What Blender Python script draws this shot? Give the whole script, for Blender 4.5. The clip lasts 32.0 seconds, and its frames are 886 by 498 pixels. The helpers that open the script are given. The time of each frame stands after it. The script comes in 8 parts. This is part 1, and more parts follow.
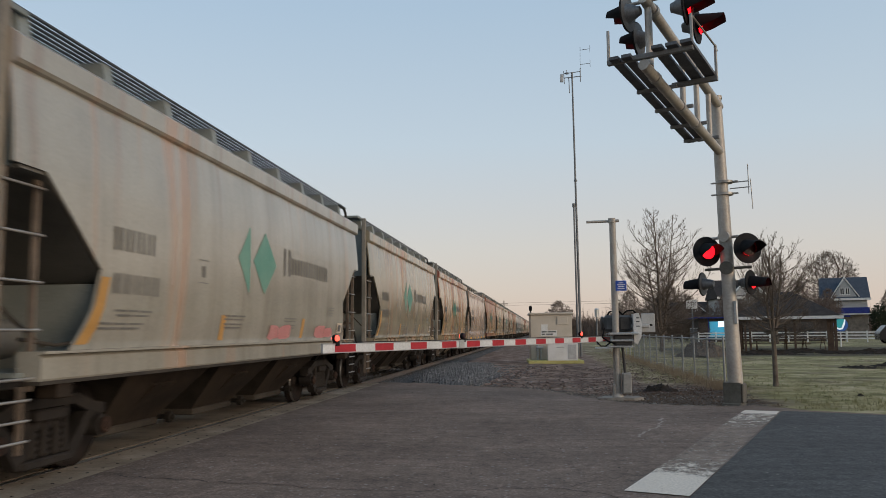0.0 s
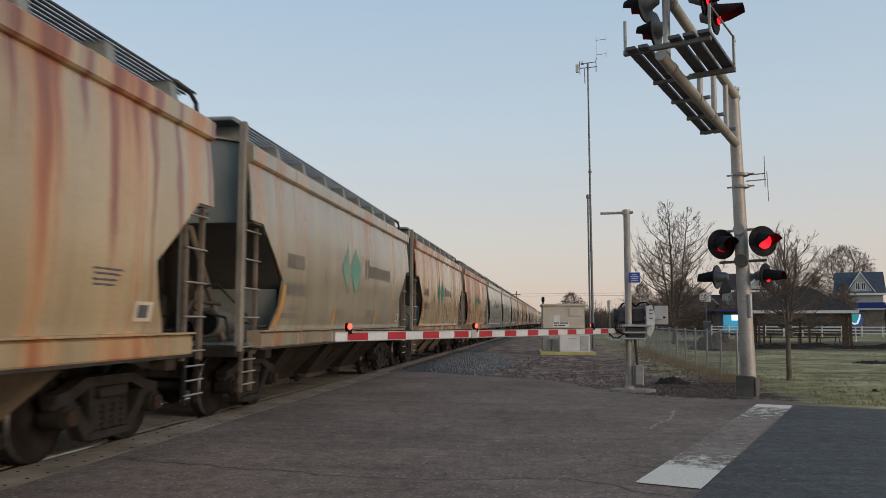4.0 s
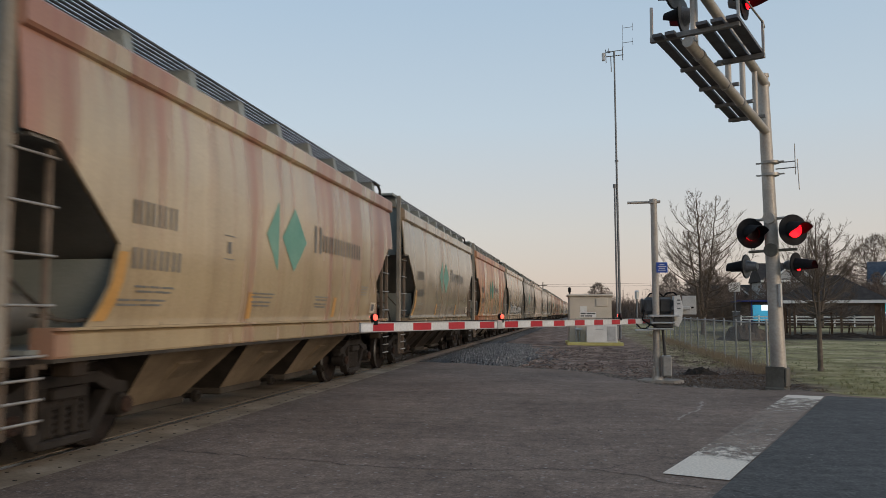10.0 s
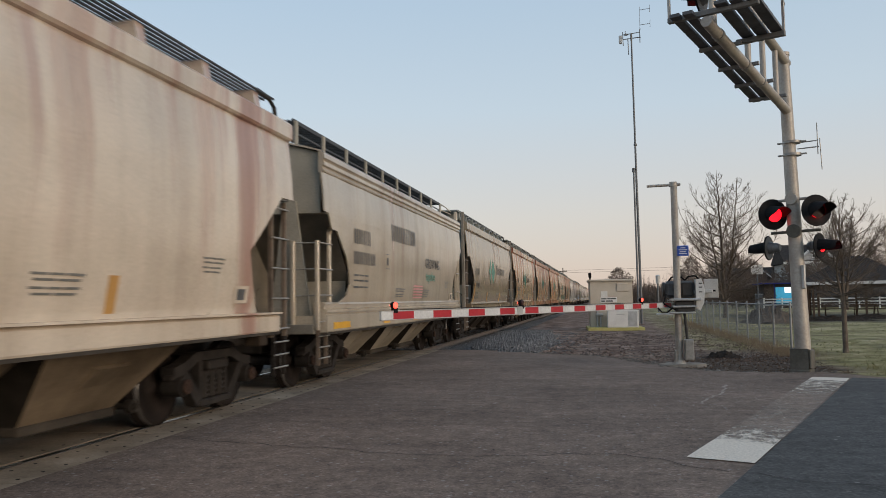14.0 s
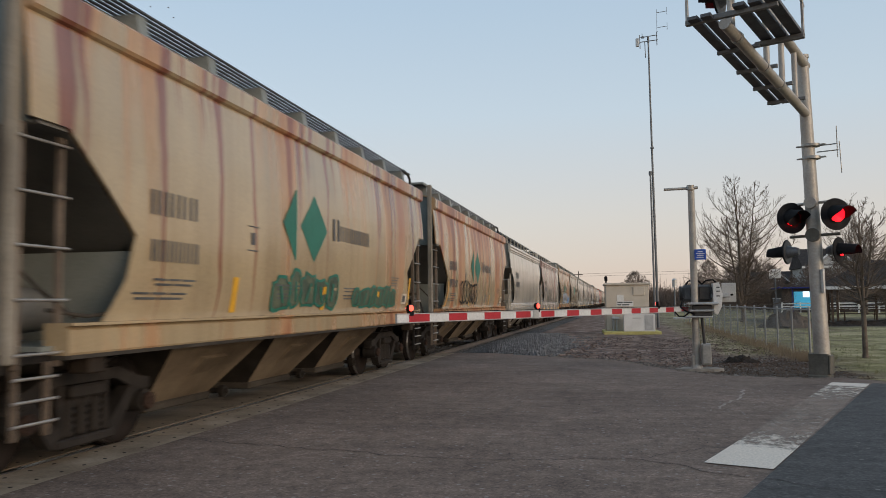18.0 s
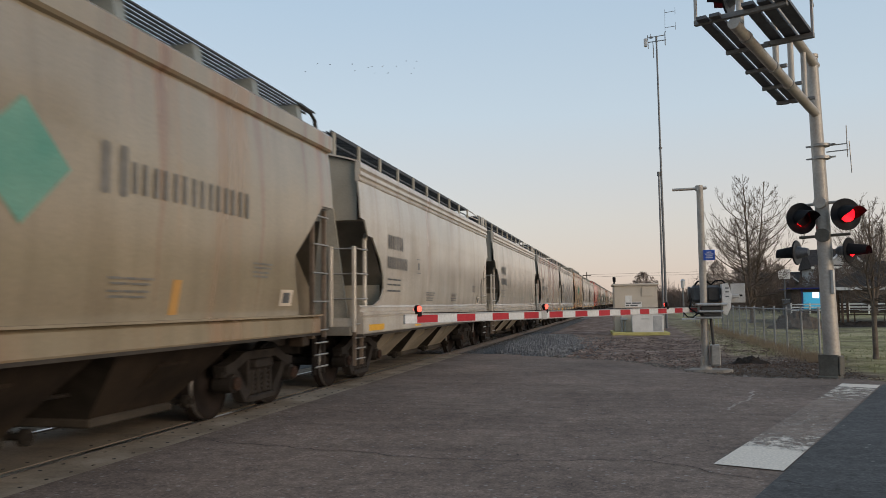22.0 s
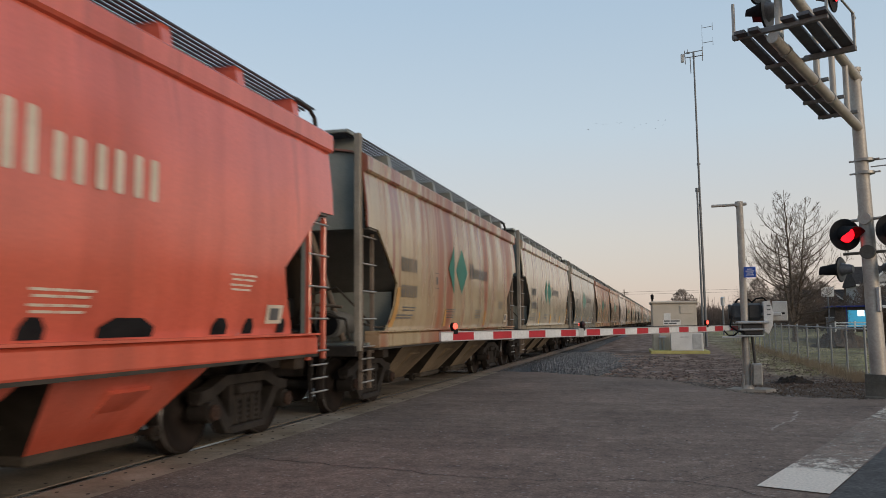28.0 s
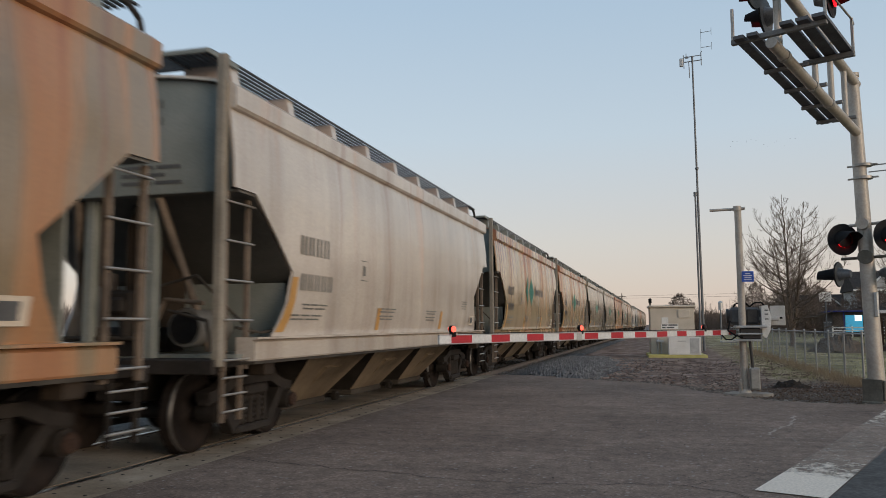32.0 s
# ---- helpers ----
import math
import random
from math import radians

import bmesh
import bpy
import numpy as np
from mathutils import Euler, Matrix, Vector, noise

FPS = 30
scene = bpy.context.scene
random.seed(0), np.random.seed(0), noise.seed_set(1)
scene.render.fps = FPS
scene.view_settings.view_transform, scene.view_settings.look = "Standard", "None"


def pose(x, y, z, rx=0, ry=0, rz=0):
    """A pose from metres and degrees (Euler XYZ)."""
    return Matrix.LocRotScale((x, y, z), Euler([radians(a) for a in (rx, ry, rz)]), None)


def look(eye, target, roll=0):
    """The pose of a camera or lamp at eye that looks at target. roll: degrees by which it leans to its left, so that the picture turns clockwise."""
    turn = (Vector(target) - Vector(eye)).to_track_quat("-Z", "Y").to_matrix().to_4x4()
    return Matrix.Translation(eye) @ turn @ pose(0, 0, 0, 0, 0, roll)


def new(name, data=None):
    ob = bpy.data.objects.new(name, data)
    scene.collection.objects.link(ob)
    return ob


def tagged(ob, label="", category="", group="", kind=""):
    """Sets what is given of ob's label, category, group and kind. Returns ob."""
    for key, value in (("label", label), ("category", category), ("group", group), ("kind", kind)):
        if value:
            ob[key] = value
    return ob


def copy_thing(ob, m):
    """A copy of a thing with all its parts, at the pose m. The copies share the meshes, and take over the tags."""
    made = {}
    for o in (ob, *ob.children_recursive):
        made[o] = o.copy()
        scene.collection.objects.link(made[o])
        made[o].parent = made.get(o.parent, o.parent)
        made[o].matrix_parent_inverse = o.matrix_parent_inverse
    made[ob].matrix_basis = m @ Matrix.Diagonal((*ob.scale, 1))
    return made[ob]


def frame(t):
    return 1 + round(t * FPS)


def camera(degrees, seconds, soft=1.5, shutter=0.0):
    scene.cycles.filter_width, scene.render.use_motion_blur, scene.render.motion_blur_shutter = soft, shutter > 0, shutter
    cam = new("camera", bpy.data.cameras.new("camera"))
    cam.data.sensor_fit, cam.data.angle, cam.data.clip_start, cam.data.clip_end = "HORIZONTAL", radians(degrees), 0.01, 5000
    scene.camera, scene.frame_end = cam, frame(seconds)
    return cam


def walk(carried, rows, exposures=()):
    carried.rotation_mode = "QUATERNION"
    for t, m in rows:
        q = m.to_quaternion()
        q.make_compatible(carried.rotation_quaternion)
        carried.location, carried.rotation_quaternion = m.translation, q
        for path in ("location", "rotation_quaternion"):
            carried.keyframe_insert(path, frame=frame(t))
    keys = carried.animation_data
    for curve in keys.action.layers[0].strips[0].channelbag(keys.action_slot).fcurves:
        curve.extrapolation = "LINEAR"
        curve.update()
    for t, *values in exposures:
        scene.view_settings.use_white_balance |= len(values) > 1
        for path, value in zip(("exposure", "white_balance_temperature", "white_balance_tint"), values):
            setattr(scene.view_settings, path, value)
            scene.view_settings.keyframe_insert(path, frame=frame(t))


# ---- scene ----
EXPOSURE = 0.92
FOV = 58.02
PATH = [
    (0, (0.001, -0.002, 1.454), (-1.227, 9.869, 2.483), -0.53),
    (0.5, (0.002, -0.001, 1.455), (-1.240, 9.872, 2.449), -0.36),
    (1, (-0.003, -0.001, 1.454), (-1.270, 9.869, 2.437), -0.32),
    (1.5, (0.001, -0.007, 1.456), (-1.290, 9.862, 2.429), -0.16),
    (2, (0.005, -0.005, 1.457), (-1.310, 9.860, 2.431), 0.01),
    (2.5, (-0.002, -0.005, 1.457), (-1.340, 9.858, 2.418), 0.06),
    (3, (-0.006, -0.005, 1.453), (-1.364, 9.857, 2.398), 0.16),
    (3.5, (-0.005, -0.000, 1.450), (-1.377, 9.862, 2.372), 0.20),
    (5.5, (-0.001, 0.012, 1.449), (-1.473, 9.862, 2.341), -0.03),
    (6, (0.004, 0.009, 1.446), (-1.497, 9.854, 2.360), -0.06),
    (6.5, (0.003, 0.012, 1.444), (-1.530, 9.848, 2.388), 0.11),
    (7, (0.010, 0.014, 1.448), (-1.579, 9.841, 2.403), 0.26),
    (7.5, (0.006, 0.012, 1.449), (-1.627, 9.834, 2.377), 0.42),
    (8, (0.002, 0.018, 1.444), (-1.653, 9.840, 2.334), 0.49),
    (8.5, (-0.000, 0.021, 1.447), (-1.673, 9.843, 2.304), 0.37),
    (9, (0.002, 0.024, 1.444), (-1.684, 9.845, 2.273), 0.25),
    (9.5, (0.006, 0.028, 1.446), (-1.691, 9.850, 2.251), 0.11),
    (10, (0.006, 0.026, 1.446), (-1.708, 9.846, 2.238), 0.04),
    (10.5, (-0.002, 0.030, 1.444), (-1.727, 9.851, 2.197), 0.05),
    (11, (-0.005, 0.034, 1.441), (-1.750, 9.855, 2.163), -0.09),
    (11.5, (0.004, 0.033, 1.444), (-1.765, 9.850, 2.142), -0.18),
    (12, (0.006, 0.033, 1.440), (-1.783, 9.849, 2.099), -0.43),
    (12.5, (0.014, 0.036, 1.438), (-1.816, 9.848, 2.059), -0.56),
    (13, (0.013, 0.049, 1.438), (-1.875, 9.851, 2.041), -0.74),
    (13.5, (0.007, 0.050, 1.437), (-1.933, 9.841, 2.045), -0.85),
    (14, (0.006, 0.049, 1.435), (-1.947, 9.836, 2.079), -0.91),
    (14.5, (0.006, 0.048, 1.437), (-1.945, 9.830, 2.136), -0.84),
    (16.5, (-0.002, 0.050, 1.437), (-2.037, 9.818, 2.100), -0.47),
    (17, (0.001, 0.056, 1.438), (-2.073, 9.817, 2.093), -0.58),
    (17.5, (0.000, 0.057, 1.437), (-2.114, 9.808, 2.097), -0.64),
    (18, (-0.003, 0.053, 1.436), (-2.143, 9.797, 2.119), -0.66),
    (18.5, (0.002, 0.055, 1.437), (-2.148, 9.795, 2.147), -0.71),
    (19, (0.002, 0.051, 1.435), (-2.160, 9.787, 2.165), -0.79),
    (19.5, (0.001, 0.053, 1.438), (-2.191, 9.783, 2.169), -0.94),
    (20, (0.002, 0.055, 1.436), (-2.228, 9.777, 2.150), -1.01),
    (20.5, (0.002, 0.054, 1.436), (-2.240, 9.773, 2.147), -0.98),
    (21, (-0.001, 0.055, 1.435), (-2.241, 9.774, 2.153), -0.86),
    (21.5, (-0.002, 0.046, 1.437), (-2.234, 9.768, 2.154), -0.83),
    (22, (-0.007, 0.060, 1.435), (-2.242, 9.782, 2.129), -0.66),
    (22.5, (-0.008, 0.061, 1.432), (-2.297, 9.772, 2.114), -0.52),
    (23, (-0.012, 0.063, 1.434), (-2.384, 9.752, 2.149), -0.44),
    (23.5, (-0.007, 0.058, 1.433), (-2.486, 9.717, 2.189), -0.46),
    (24, (-0.009, 0.063, 1.435), (-2.618, 9.685, 2.210), -0.37),
    (24.5, (-0.012, 0.070, 1.433), (-2.703, 9.671, 2.196), -0.53),
    (25, (-0.018, 0.077, 1.437), (-2.738, 9.672, 2.171), -0.59),
    (25.5, (-0.020, 0.081, 1.432), (-2.736, 9.676, 2.179), -0.60),
    (27.5, (-0.011, 0.077, 1.432), (-2.687, 9.669, 2.345), -0.68),
    (28, (-0.012, 0.069, 1.433), (-2.673, 9.665, 2.349), -0.55),
    (28.5, (-0.013, 0.064, 1.433), (-2.674, 9.660, 2.349), -0.55),
    (29, (-0.014, 0.063, 1.435), (-2.666, 9.665, 2.314), -0.63),
    (29.5, (-0.016, 0.059, 1.437), (-2.628, 9.673, 2.303), -0.73),
    (30, (-0.018, 0.052, 1.435), (-2.611, 9.669, 2.323), -0.62),
    (30.5, (-0.020, 0.054, 1.432), (-2.634, 9.664, 2.341), -0.46),
    (31, (-0.026, 0.058, 1.432), (-2.655, 9.662, 2.354), -0.31),
    (31.5, (-0.023, 0.061, 1.433), (-2.655, 9.662, 2.373), -0.27),
    (32, (-0.019, 0.062, 1.432), (-2.655, 9.661, 2.385), -0.28),
]
# slow changes of the film's own exposure
LIGHTER = [(0, 0.02), (3, 0.01), (10, 0.01), (11, 0.09), (14, 0.09), (19, 0.10), (20, -0.09), (21, 0.08), (22, 0.09), (23, -0.07), (25, -0.06), (28, 0.04), (32, 0.04)]
cam = camera(FOV, 32.0, soft=0.4, shutter=0.15)
walk(cam, [(t, look(eye, target, roll)) for t, eye, target, roll in PATH], exposures=[(t, EXPOSURE + e) for t, e in LIGHTER])

# ---- sky and sun: dusk, sun at the horizon behind the camera's right shoulder ----
SUN_AZ, SUN_EL = radians(118), radians(11)
world = bpy.data.worlds.new("sky")
scene.world = world
world.use_nodes = True
wn = world.node_tree.nodes
sky = wn.new("ShaderNodeTexSky")
sky.sky_type = "NISHITA"
sky.sun_disc = False
sky.sun_elevation, sky.sun_rotation = SUN_EL, SUN_AZ
sky.altitude, sky.air_density, sky.dust_density, sky.ozone_density = 300, 1.0, 1.6, 2.0
tc, sep, fall = wn.new("ShaderNodeTexCoord"), wn.new("ShaderNodeSeparateXYZ"), wn.new("ShaderNodeValToRGB")
fall.color_ramp.elements[0].color, fall.color_ramp.elements[1].color = (0.355, 0.277, 0.236, 1), (0.17, 0.24, 0.33, 1)
for stop, colour in ((0.1, (0.340, 0.314, 0.291)), (0.23, (0.285, 0.327, 0.360)), (0.39, (0.226, 0.292, 0.358))):
    fall.color_ramp.elements.new(stop).color = (*colour, 1)
blend = wn.new("ShaderNodeMix")
blend.data_type = "RGBA"
blend.inputs[0].default_value = 0.88
dim = wn.new("ShaderNodeVectorMath")
dim.operation = "SCALE"
dim.inputs["Scale"].default_value = 0.12
wl = world.node_tree.links
wl.new(tc.outputs["Generated"], sep.inputs[0])
wl.new(sep.outputs[2], fall.inputs[0])
wl.new(sky.outputs[0], dim.inputs[0])
wl.new(dim.outputs[0], blend.inputs[6])
wl.new(fall.outputs[0], blend.inputs[7])
wl.new(blend.outputs[2], wn["Background"].inputs[0])
wn["Background"].inputs[1].default_value = 1.0
sun_data = bpy.data.lights.new("sun", "SUN")
sun_data.energy, sun_data.angle, sun_data.color = 0.8, radians(30), (1.0, 0.78, 0.58)
sun = new("sun", sun_data)
sun_way = Vector((math.sin(SUN_AZ) * math.cos(SUN_EL), math.cos(SUN_AZ) * math.cos(SUN_EL), math.sin(SUN_EL)))
sun.matrix_basis = look(sun_way * 50, (0, 0, 0))


# ---- materials ----
def nodes_of(name, rough=0.7, metal=0.0):
    m = bpy.data.materials.new(name)
    m.use_nodes = True
    b = m.node_tree.nodes["Principled BSDF"]
    b.inputs["Roughness"].default_value, b.inputs["Metallic"].default_value = rough, metal
    b.inputs["Specular IOR Level"].default_value = 0.5 if rough < 0.65 else 0.15
    return m, m.node_tree.nodes, m.node_tree.links, b


def ramp(n, stops):
    r = n.new("ShaderNodeValToRGB")
    e = r.color_ramp.elements
    while len(e) < len(stops):
        e.new(0.5)
    for k, (at, c) in zip(e, stops):
        k.position, k.color = at, (*c, 1) if len(c) == 3 else c
    return r


def grey(v):
    return (v, v, v)


def noise_at(n, l, scale, stretch=(1, 1, 1), shift=(0, 0, 0), detail=6, rough=0.6, coords="Object"):
    tc, mp, nz = n.new("ShaderNodeTexCoord"), n.new("ShaderNodeMapping"), n.new("ShaderNodeTexNoise")
    mp.inputs["Scale"].default_value, mp.inputs["Location"].default_value = stretch, shift
    nz.inputs["Scale"].default_value, nz.inputs["Detail"].default_value, nz.inputs["Roughness"].default_value = scale, detail, rough
    l.new(tc.outputs[coords], mp.inputs[0])
    l.new(mp.outputs[0], nz.inputs["Vector"])
    return nz


def mix(n, l, fac, a, b, kind="MIX"):
    m = n.new("ShaderNodeMix")
    m.data_type, m.blend_type = "RGBA", kind
    for sock, v in ((m.inputs[0], fac), (m.inputs[6], a), (m.inputs[7], b)):
        if isinstance(v, (int, float)):
            sock.default_value = v
        elif isinstance(v, tuple):
            sock.default_value = (*v, 1)
        else:
            l.new(v, sock)
    return m.outputs[2]


def bump_on(n, l, b, height, strength=0.3, dist=0.02):
    bp = n.new("ShaderNodeBump")
    bp.inputs["Strength"].default_value, bp.inputs["Distance"].default_value = strength, dist
    l.new(height, bp.inputs["Height"])
    l.new(bp.outputs[0], b.inputs["Normal"])


def worn(name, lo, hi, scale=3.0, rough=0.7, metal=0.0, fine=40.0, bump=0.2, stretch=(1, 1, 1), dist=0.01):
    """Two-scale variation between two colours, with fine relief."""
    m, n, l, b = nodes_of(name, rough, metal)
    big, small = noise_at(n, l, scale, stretch), noise_at(n, l, fine, stretch, detail=3)
    r1, r2 = ramp(n, [(0.3, lo), (0.7, hi)]), ramp(n, [(0.3, grey(0.78)), (0.7, grey(1.0))])
    l.new(big.outputs[0], r1.inputs[0])
    l.new(small.outputs[0], r2.inputs[0])
    l.new(mix(n, l, 1.0, r1.outputs[0], r2.outputs[0], "MULTIPLY"), b.inputs["Base Color"])
    bump_on(n, l, b, small.outputs[0], bump, dist)
    return m


def glow(name, colour, power):
    m, n, l, b = nodes_of(name, 0.4)
    b.inputs["Base Color"].default_value = (*(c * 0.1 for c in colour), 1)
    b.inputs["Emission Color"].default_value = (*colour, 1)
    b.inputs["Emission Strength"].default_value = power
    return m


def maths(n, l, op, a, b):
    m = n.new("ShaderNodeMath")
    m.operation = op
    for sock, v in zip(m.inputs, (a, b)):
        if isinstance(v, (int, float)):
            sock.default_value = v
        else:
            l.new(v, sock)
    return m.outputs[0]


def car_paint(name, base, rust, level, dark, seed):
    """Weathered car paint. Rust runs down in bands from the roof edge; level 0 to 1, dark: share of brick red and deep brown in it."""
    m, n, l, b = nodes_of(name, 0.5)
    k = (0.0, seed * 7.31, seed * 1.7)
    tc, sep, along = n.new("ShaderNodeTexCoord"), n.new("ShaderNodeSeparateXYZ"), n.new("ShaderNodeCombineXYZ")
    l.new(tc.outputs["Object"], sep.inputs[0])
    # the runs wander a little on their way down
    drift = noise_at(n, l, 1.0, (0.0, 0.9, 0.55), k, 2)
    l.new(maths(n, l, "ADD", sep.outputs[1], maths(n, l, "MULTIPLY", drift.outputs[0], 0.35)), along.inputs[1])
    l.new(sep.outputs[2], along.inputs[2])

    def down(freq, fall, shift, detail, rough):
        mp, nz = n.new("ShaderNodeMapping"), n.new("ShaderNodeTexNoise")
        mp.inputs["Scale"].default_value, mp.inputs["Location"].default_value = (1, freq, fall), (0, seed * shift, seed * 1.3 + shift)
        nz.inputs["Scale"].default_value, nz.inputs["Detail"].default_value, nz.inputs["Roughness"].default_value = 1.0, detail, rough
        l.new(along.outputs[0], mp.inputs[0])
        l.new(mp.outputs[0], nz.inputs["Vector"])
        return nz.outputs[0]

    band, thin = down(0.75, 0.10, 7.31, 2, 0.5), down(2.0, 0.08, 3.17, 3, 0.55)
    dark_tone, grain = noise_at(n, l, 0.8, (0.5, 0.7, 0.9), k, 6, 0.65), noise_at(n, l, 30.0, (1, 1, 1), k, 3)
    # more of it under the roof edge and on the sill
    rng = n.new("ShaderNodeMapRange")
    rng.inputs[1].default_value, rng.inputs[2].default_value = 0.95, 4.15
    l.new(sep.outputs[2], rng.inputs[0])
    where = ramp(n, [(0.0, grey(0.0)), (0.01, grey(0.03 if rust in (PINK, STAIN) else 0.11)), (0.105, grey(0.02 if rust in (PINK, STAIN) else 0.08)), (0.12, grey(0.0)), (0.45, grey(0.035)), (0.8, grey(0.085)), (1.0, grey(0.11))])
    l.new(rng.outputs[0], where.inputs[0])
    value = maths(n, l, "ADD", maths(n, l, "MULTIPLY", band, 0.5), maths(n, l, "MULTIPLY", thin, 0.5))
    value = maths(n, l, "ADD", value, maths(n, l, "MULTIPLY", where.outputs[0], min(1.0, 0.3 + level)))
    edge = 0.70 - 0.19 * level

    def layer(colour, over, lo, hi, share):
        r = ramp(n, [(lo, grey(0.0)), (hi, grey(share))])
        l.new(value, r.inputs[0])
        return mix(n, l, r.outputs[0], colour, over), r.outputs[0]

    tone = ramp(n, [(0.3, tuple(c * 0.78 for c in base)), (0.7, base)])
    l.new(dark_tone.outputs[0], tone.inputs[0])
    c, mask = layer(tone.outputs[0], rust, edge - 0.075, edge + 0.01, 0.27 + 0.53 * level)
    brick = {PINK: (0.42, 0.15, 0.11), STAIN: (0.17, 0.13, 0.10)}.get(rust, (0.45, 0.125, 0.045))
    run_tone = {PINK: (0.40, 0.15, 0.12), STAIN: (0.16, 0.11, 0.085)}.get(rust, (0.30, 0.078, 0.045))
    c, _ = layer(c, brick, edge + 0.012, edge + 0.055, min(0.9, 0.15 + 0.85 * dark))
    c, _ = layer(c, (0.22, 0.072, 0.045), edge + 0.06, edge + 0.115, 0.85 * dark)
    # narrow dark runs that start under the roof and give out on the way down
    runs = maths(n, l, "ADD", down(3.4, 0.06, 5.9, 3, 0.5), maths(n, l, "MULTIPLY", sep.outputs[2], 0.045))
    cut = 0.79 - 0.10 * dark
    hard = ramp(n, [(cut - 0.015, grey(0.0)), (cut + 0.03, grey(min(0.85, 0.15 + 1.0 * dark)))])
    l.new(runs, hard.inputs[0])
    c = mix(n, l, hard.outputs[0], c, run_tone)
    # chalky washed runs
    wash = ramp(n, [(0.24, grey(0.35)), (0.38, grey(0.0))])
    l.new(down(2.9, 0.06, 2.2, 4, 0.6), wash.inputs[0])
    c = mix(n, l, wash.outputs[0], c, tuple(min(0.9, v * 1.18 + 0.03) for v in base))
    # faint smears down the sheets
    smear = ramp(n, [(0.32, (0.80, 0.765, 0.74)), (0.5, (0.97, 0.965, 0.96)), (0.66, (1.06, 1.06, 1.06))])
    l.new(down(1.7, 0.05, 4.4, 5, 0.6), smear.inputs[0])
    c = mix(n, l, 1.0, c, smear.outputs[0], "MULTIPLY")
    g = ramp(n, [(0.3, grey(0.64)), (0.7, grey(0.76))])
    l.new(grain.outputs[0], g.inputs[0])
    l.new(mix(n, l, 1.0, c, g.outputs[0], "MULTIPLY"), b.inputs["Base Color"])
    # rust is rough and dull, sound paint keeps some gloss
    rr, gloss = ramp(n, [(0.0, grey(0.19)), (1.0, grey(0.48))]), ramp(n, [(0.0, grey(1.0)), (0.8, grey(0.5))])
    for r, sock in ((rr, "Roughness"), (gloss, "Specular IOR Level")):
        l.new(mask, r.inputs[0])
        l.new(r.outputs[0], b.inputs[sock])
    bump_on(n, l, b, dark_tone.outputs[0], 0.12, 0.03)
    return m


ORANGE, BROWN, PINK, STAIN = (0.70, 0.285, 0.10), (0.36, 0.125, 0.075), (0.42, 0.19, 0.14), (0.27, 0.215, 0.165)
SAND, SILVER, WHITE, RED = (0.64, 0.495, 0.30), (0.45, 0.46, 0.41), (0.76, 0.695, 0.60), (0.96, 0.19, 0.115)

MAT = {}


def span(n, l, src, a, b):
    r = n.new("ShaderNodeMapRange")
    r.interpolation_type = "SMOOTHSTEP"
    r.inputs[1].default_value, r.inputs[2].default_value = a, b
    l.new(src, r.inputs[0])
    return r.outputs[0]


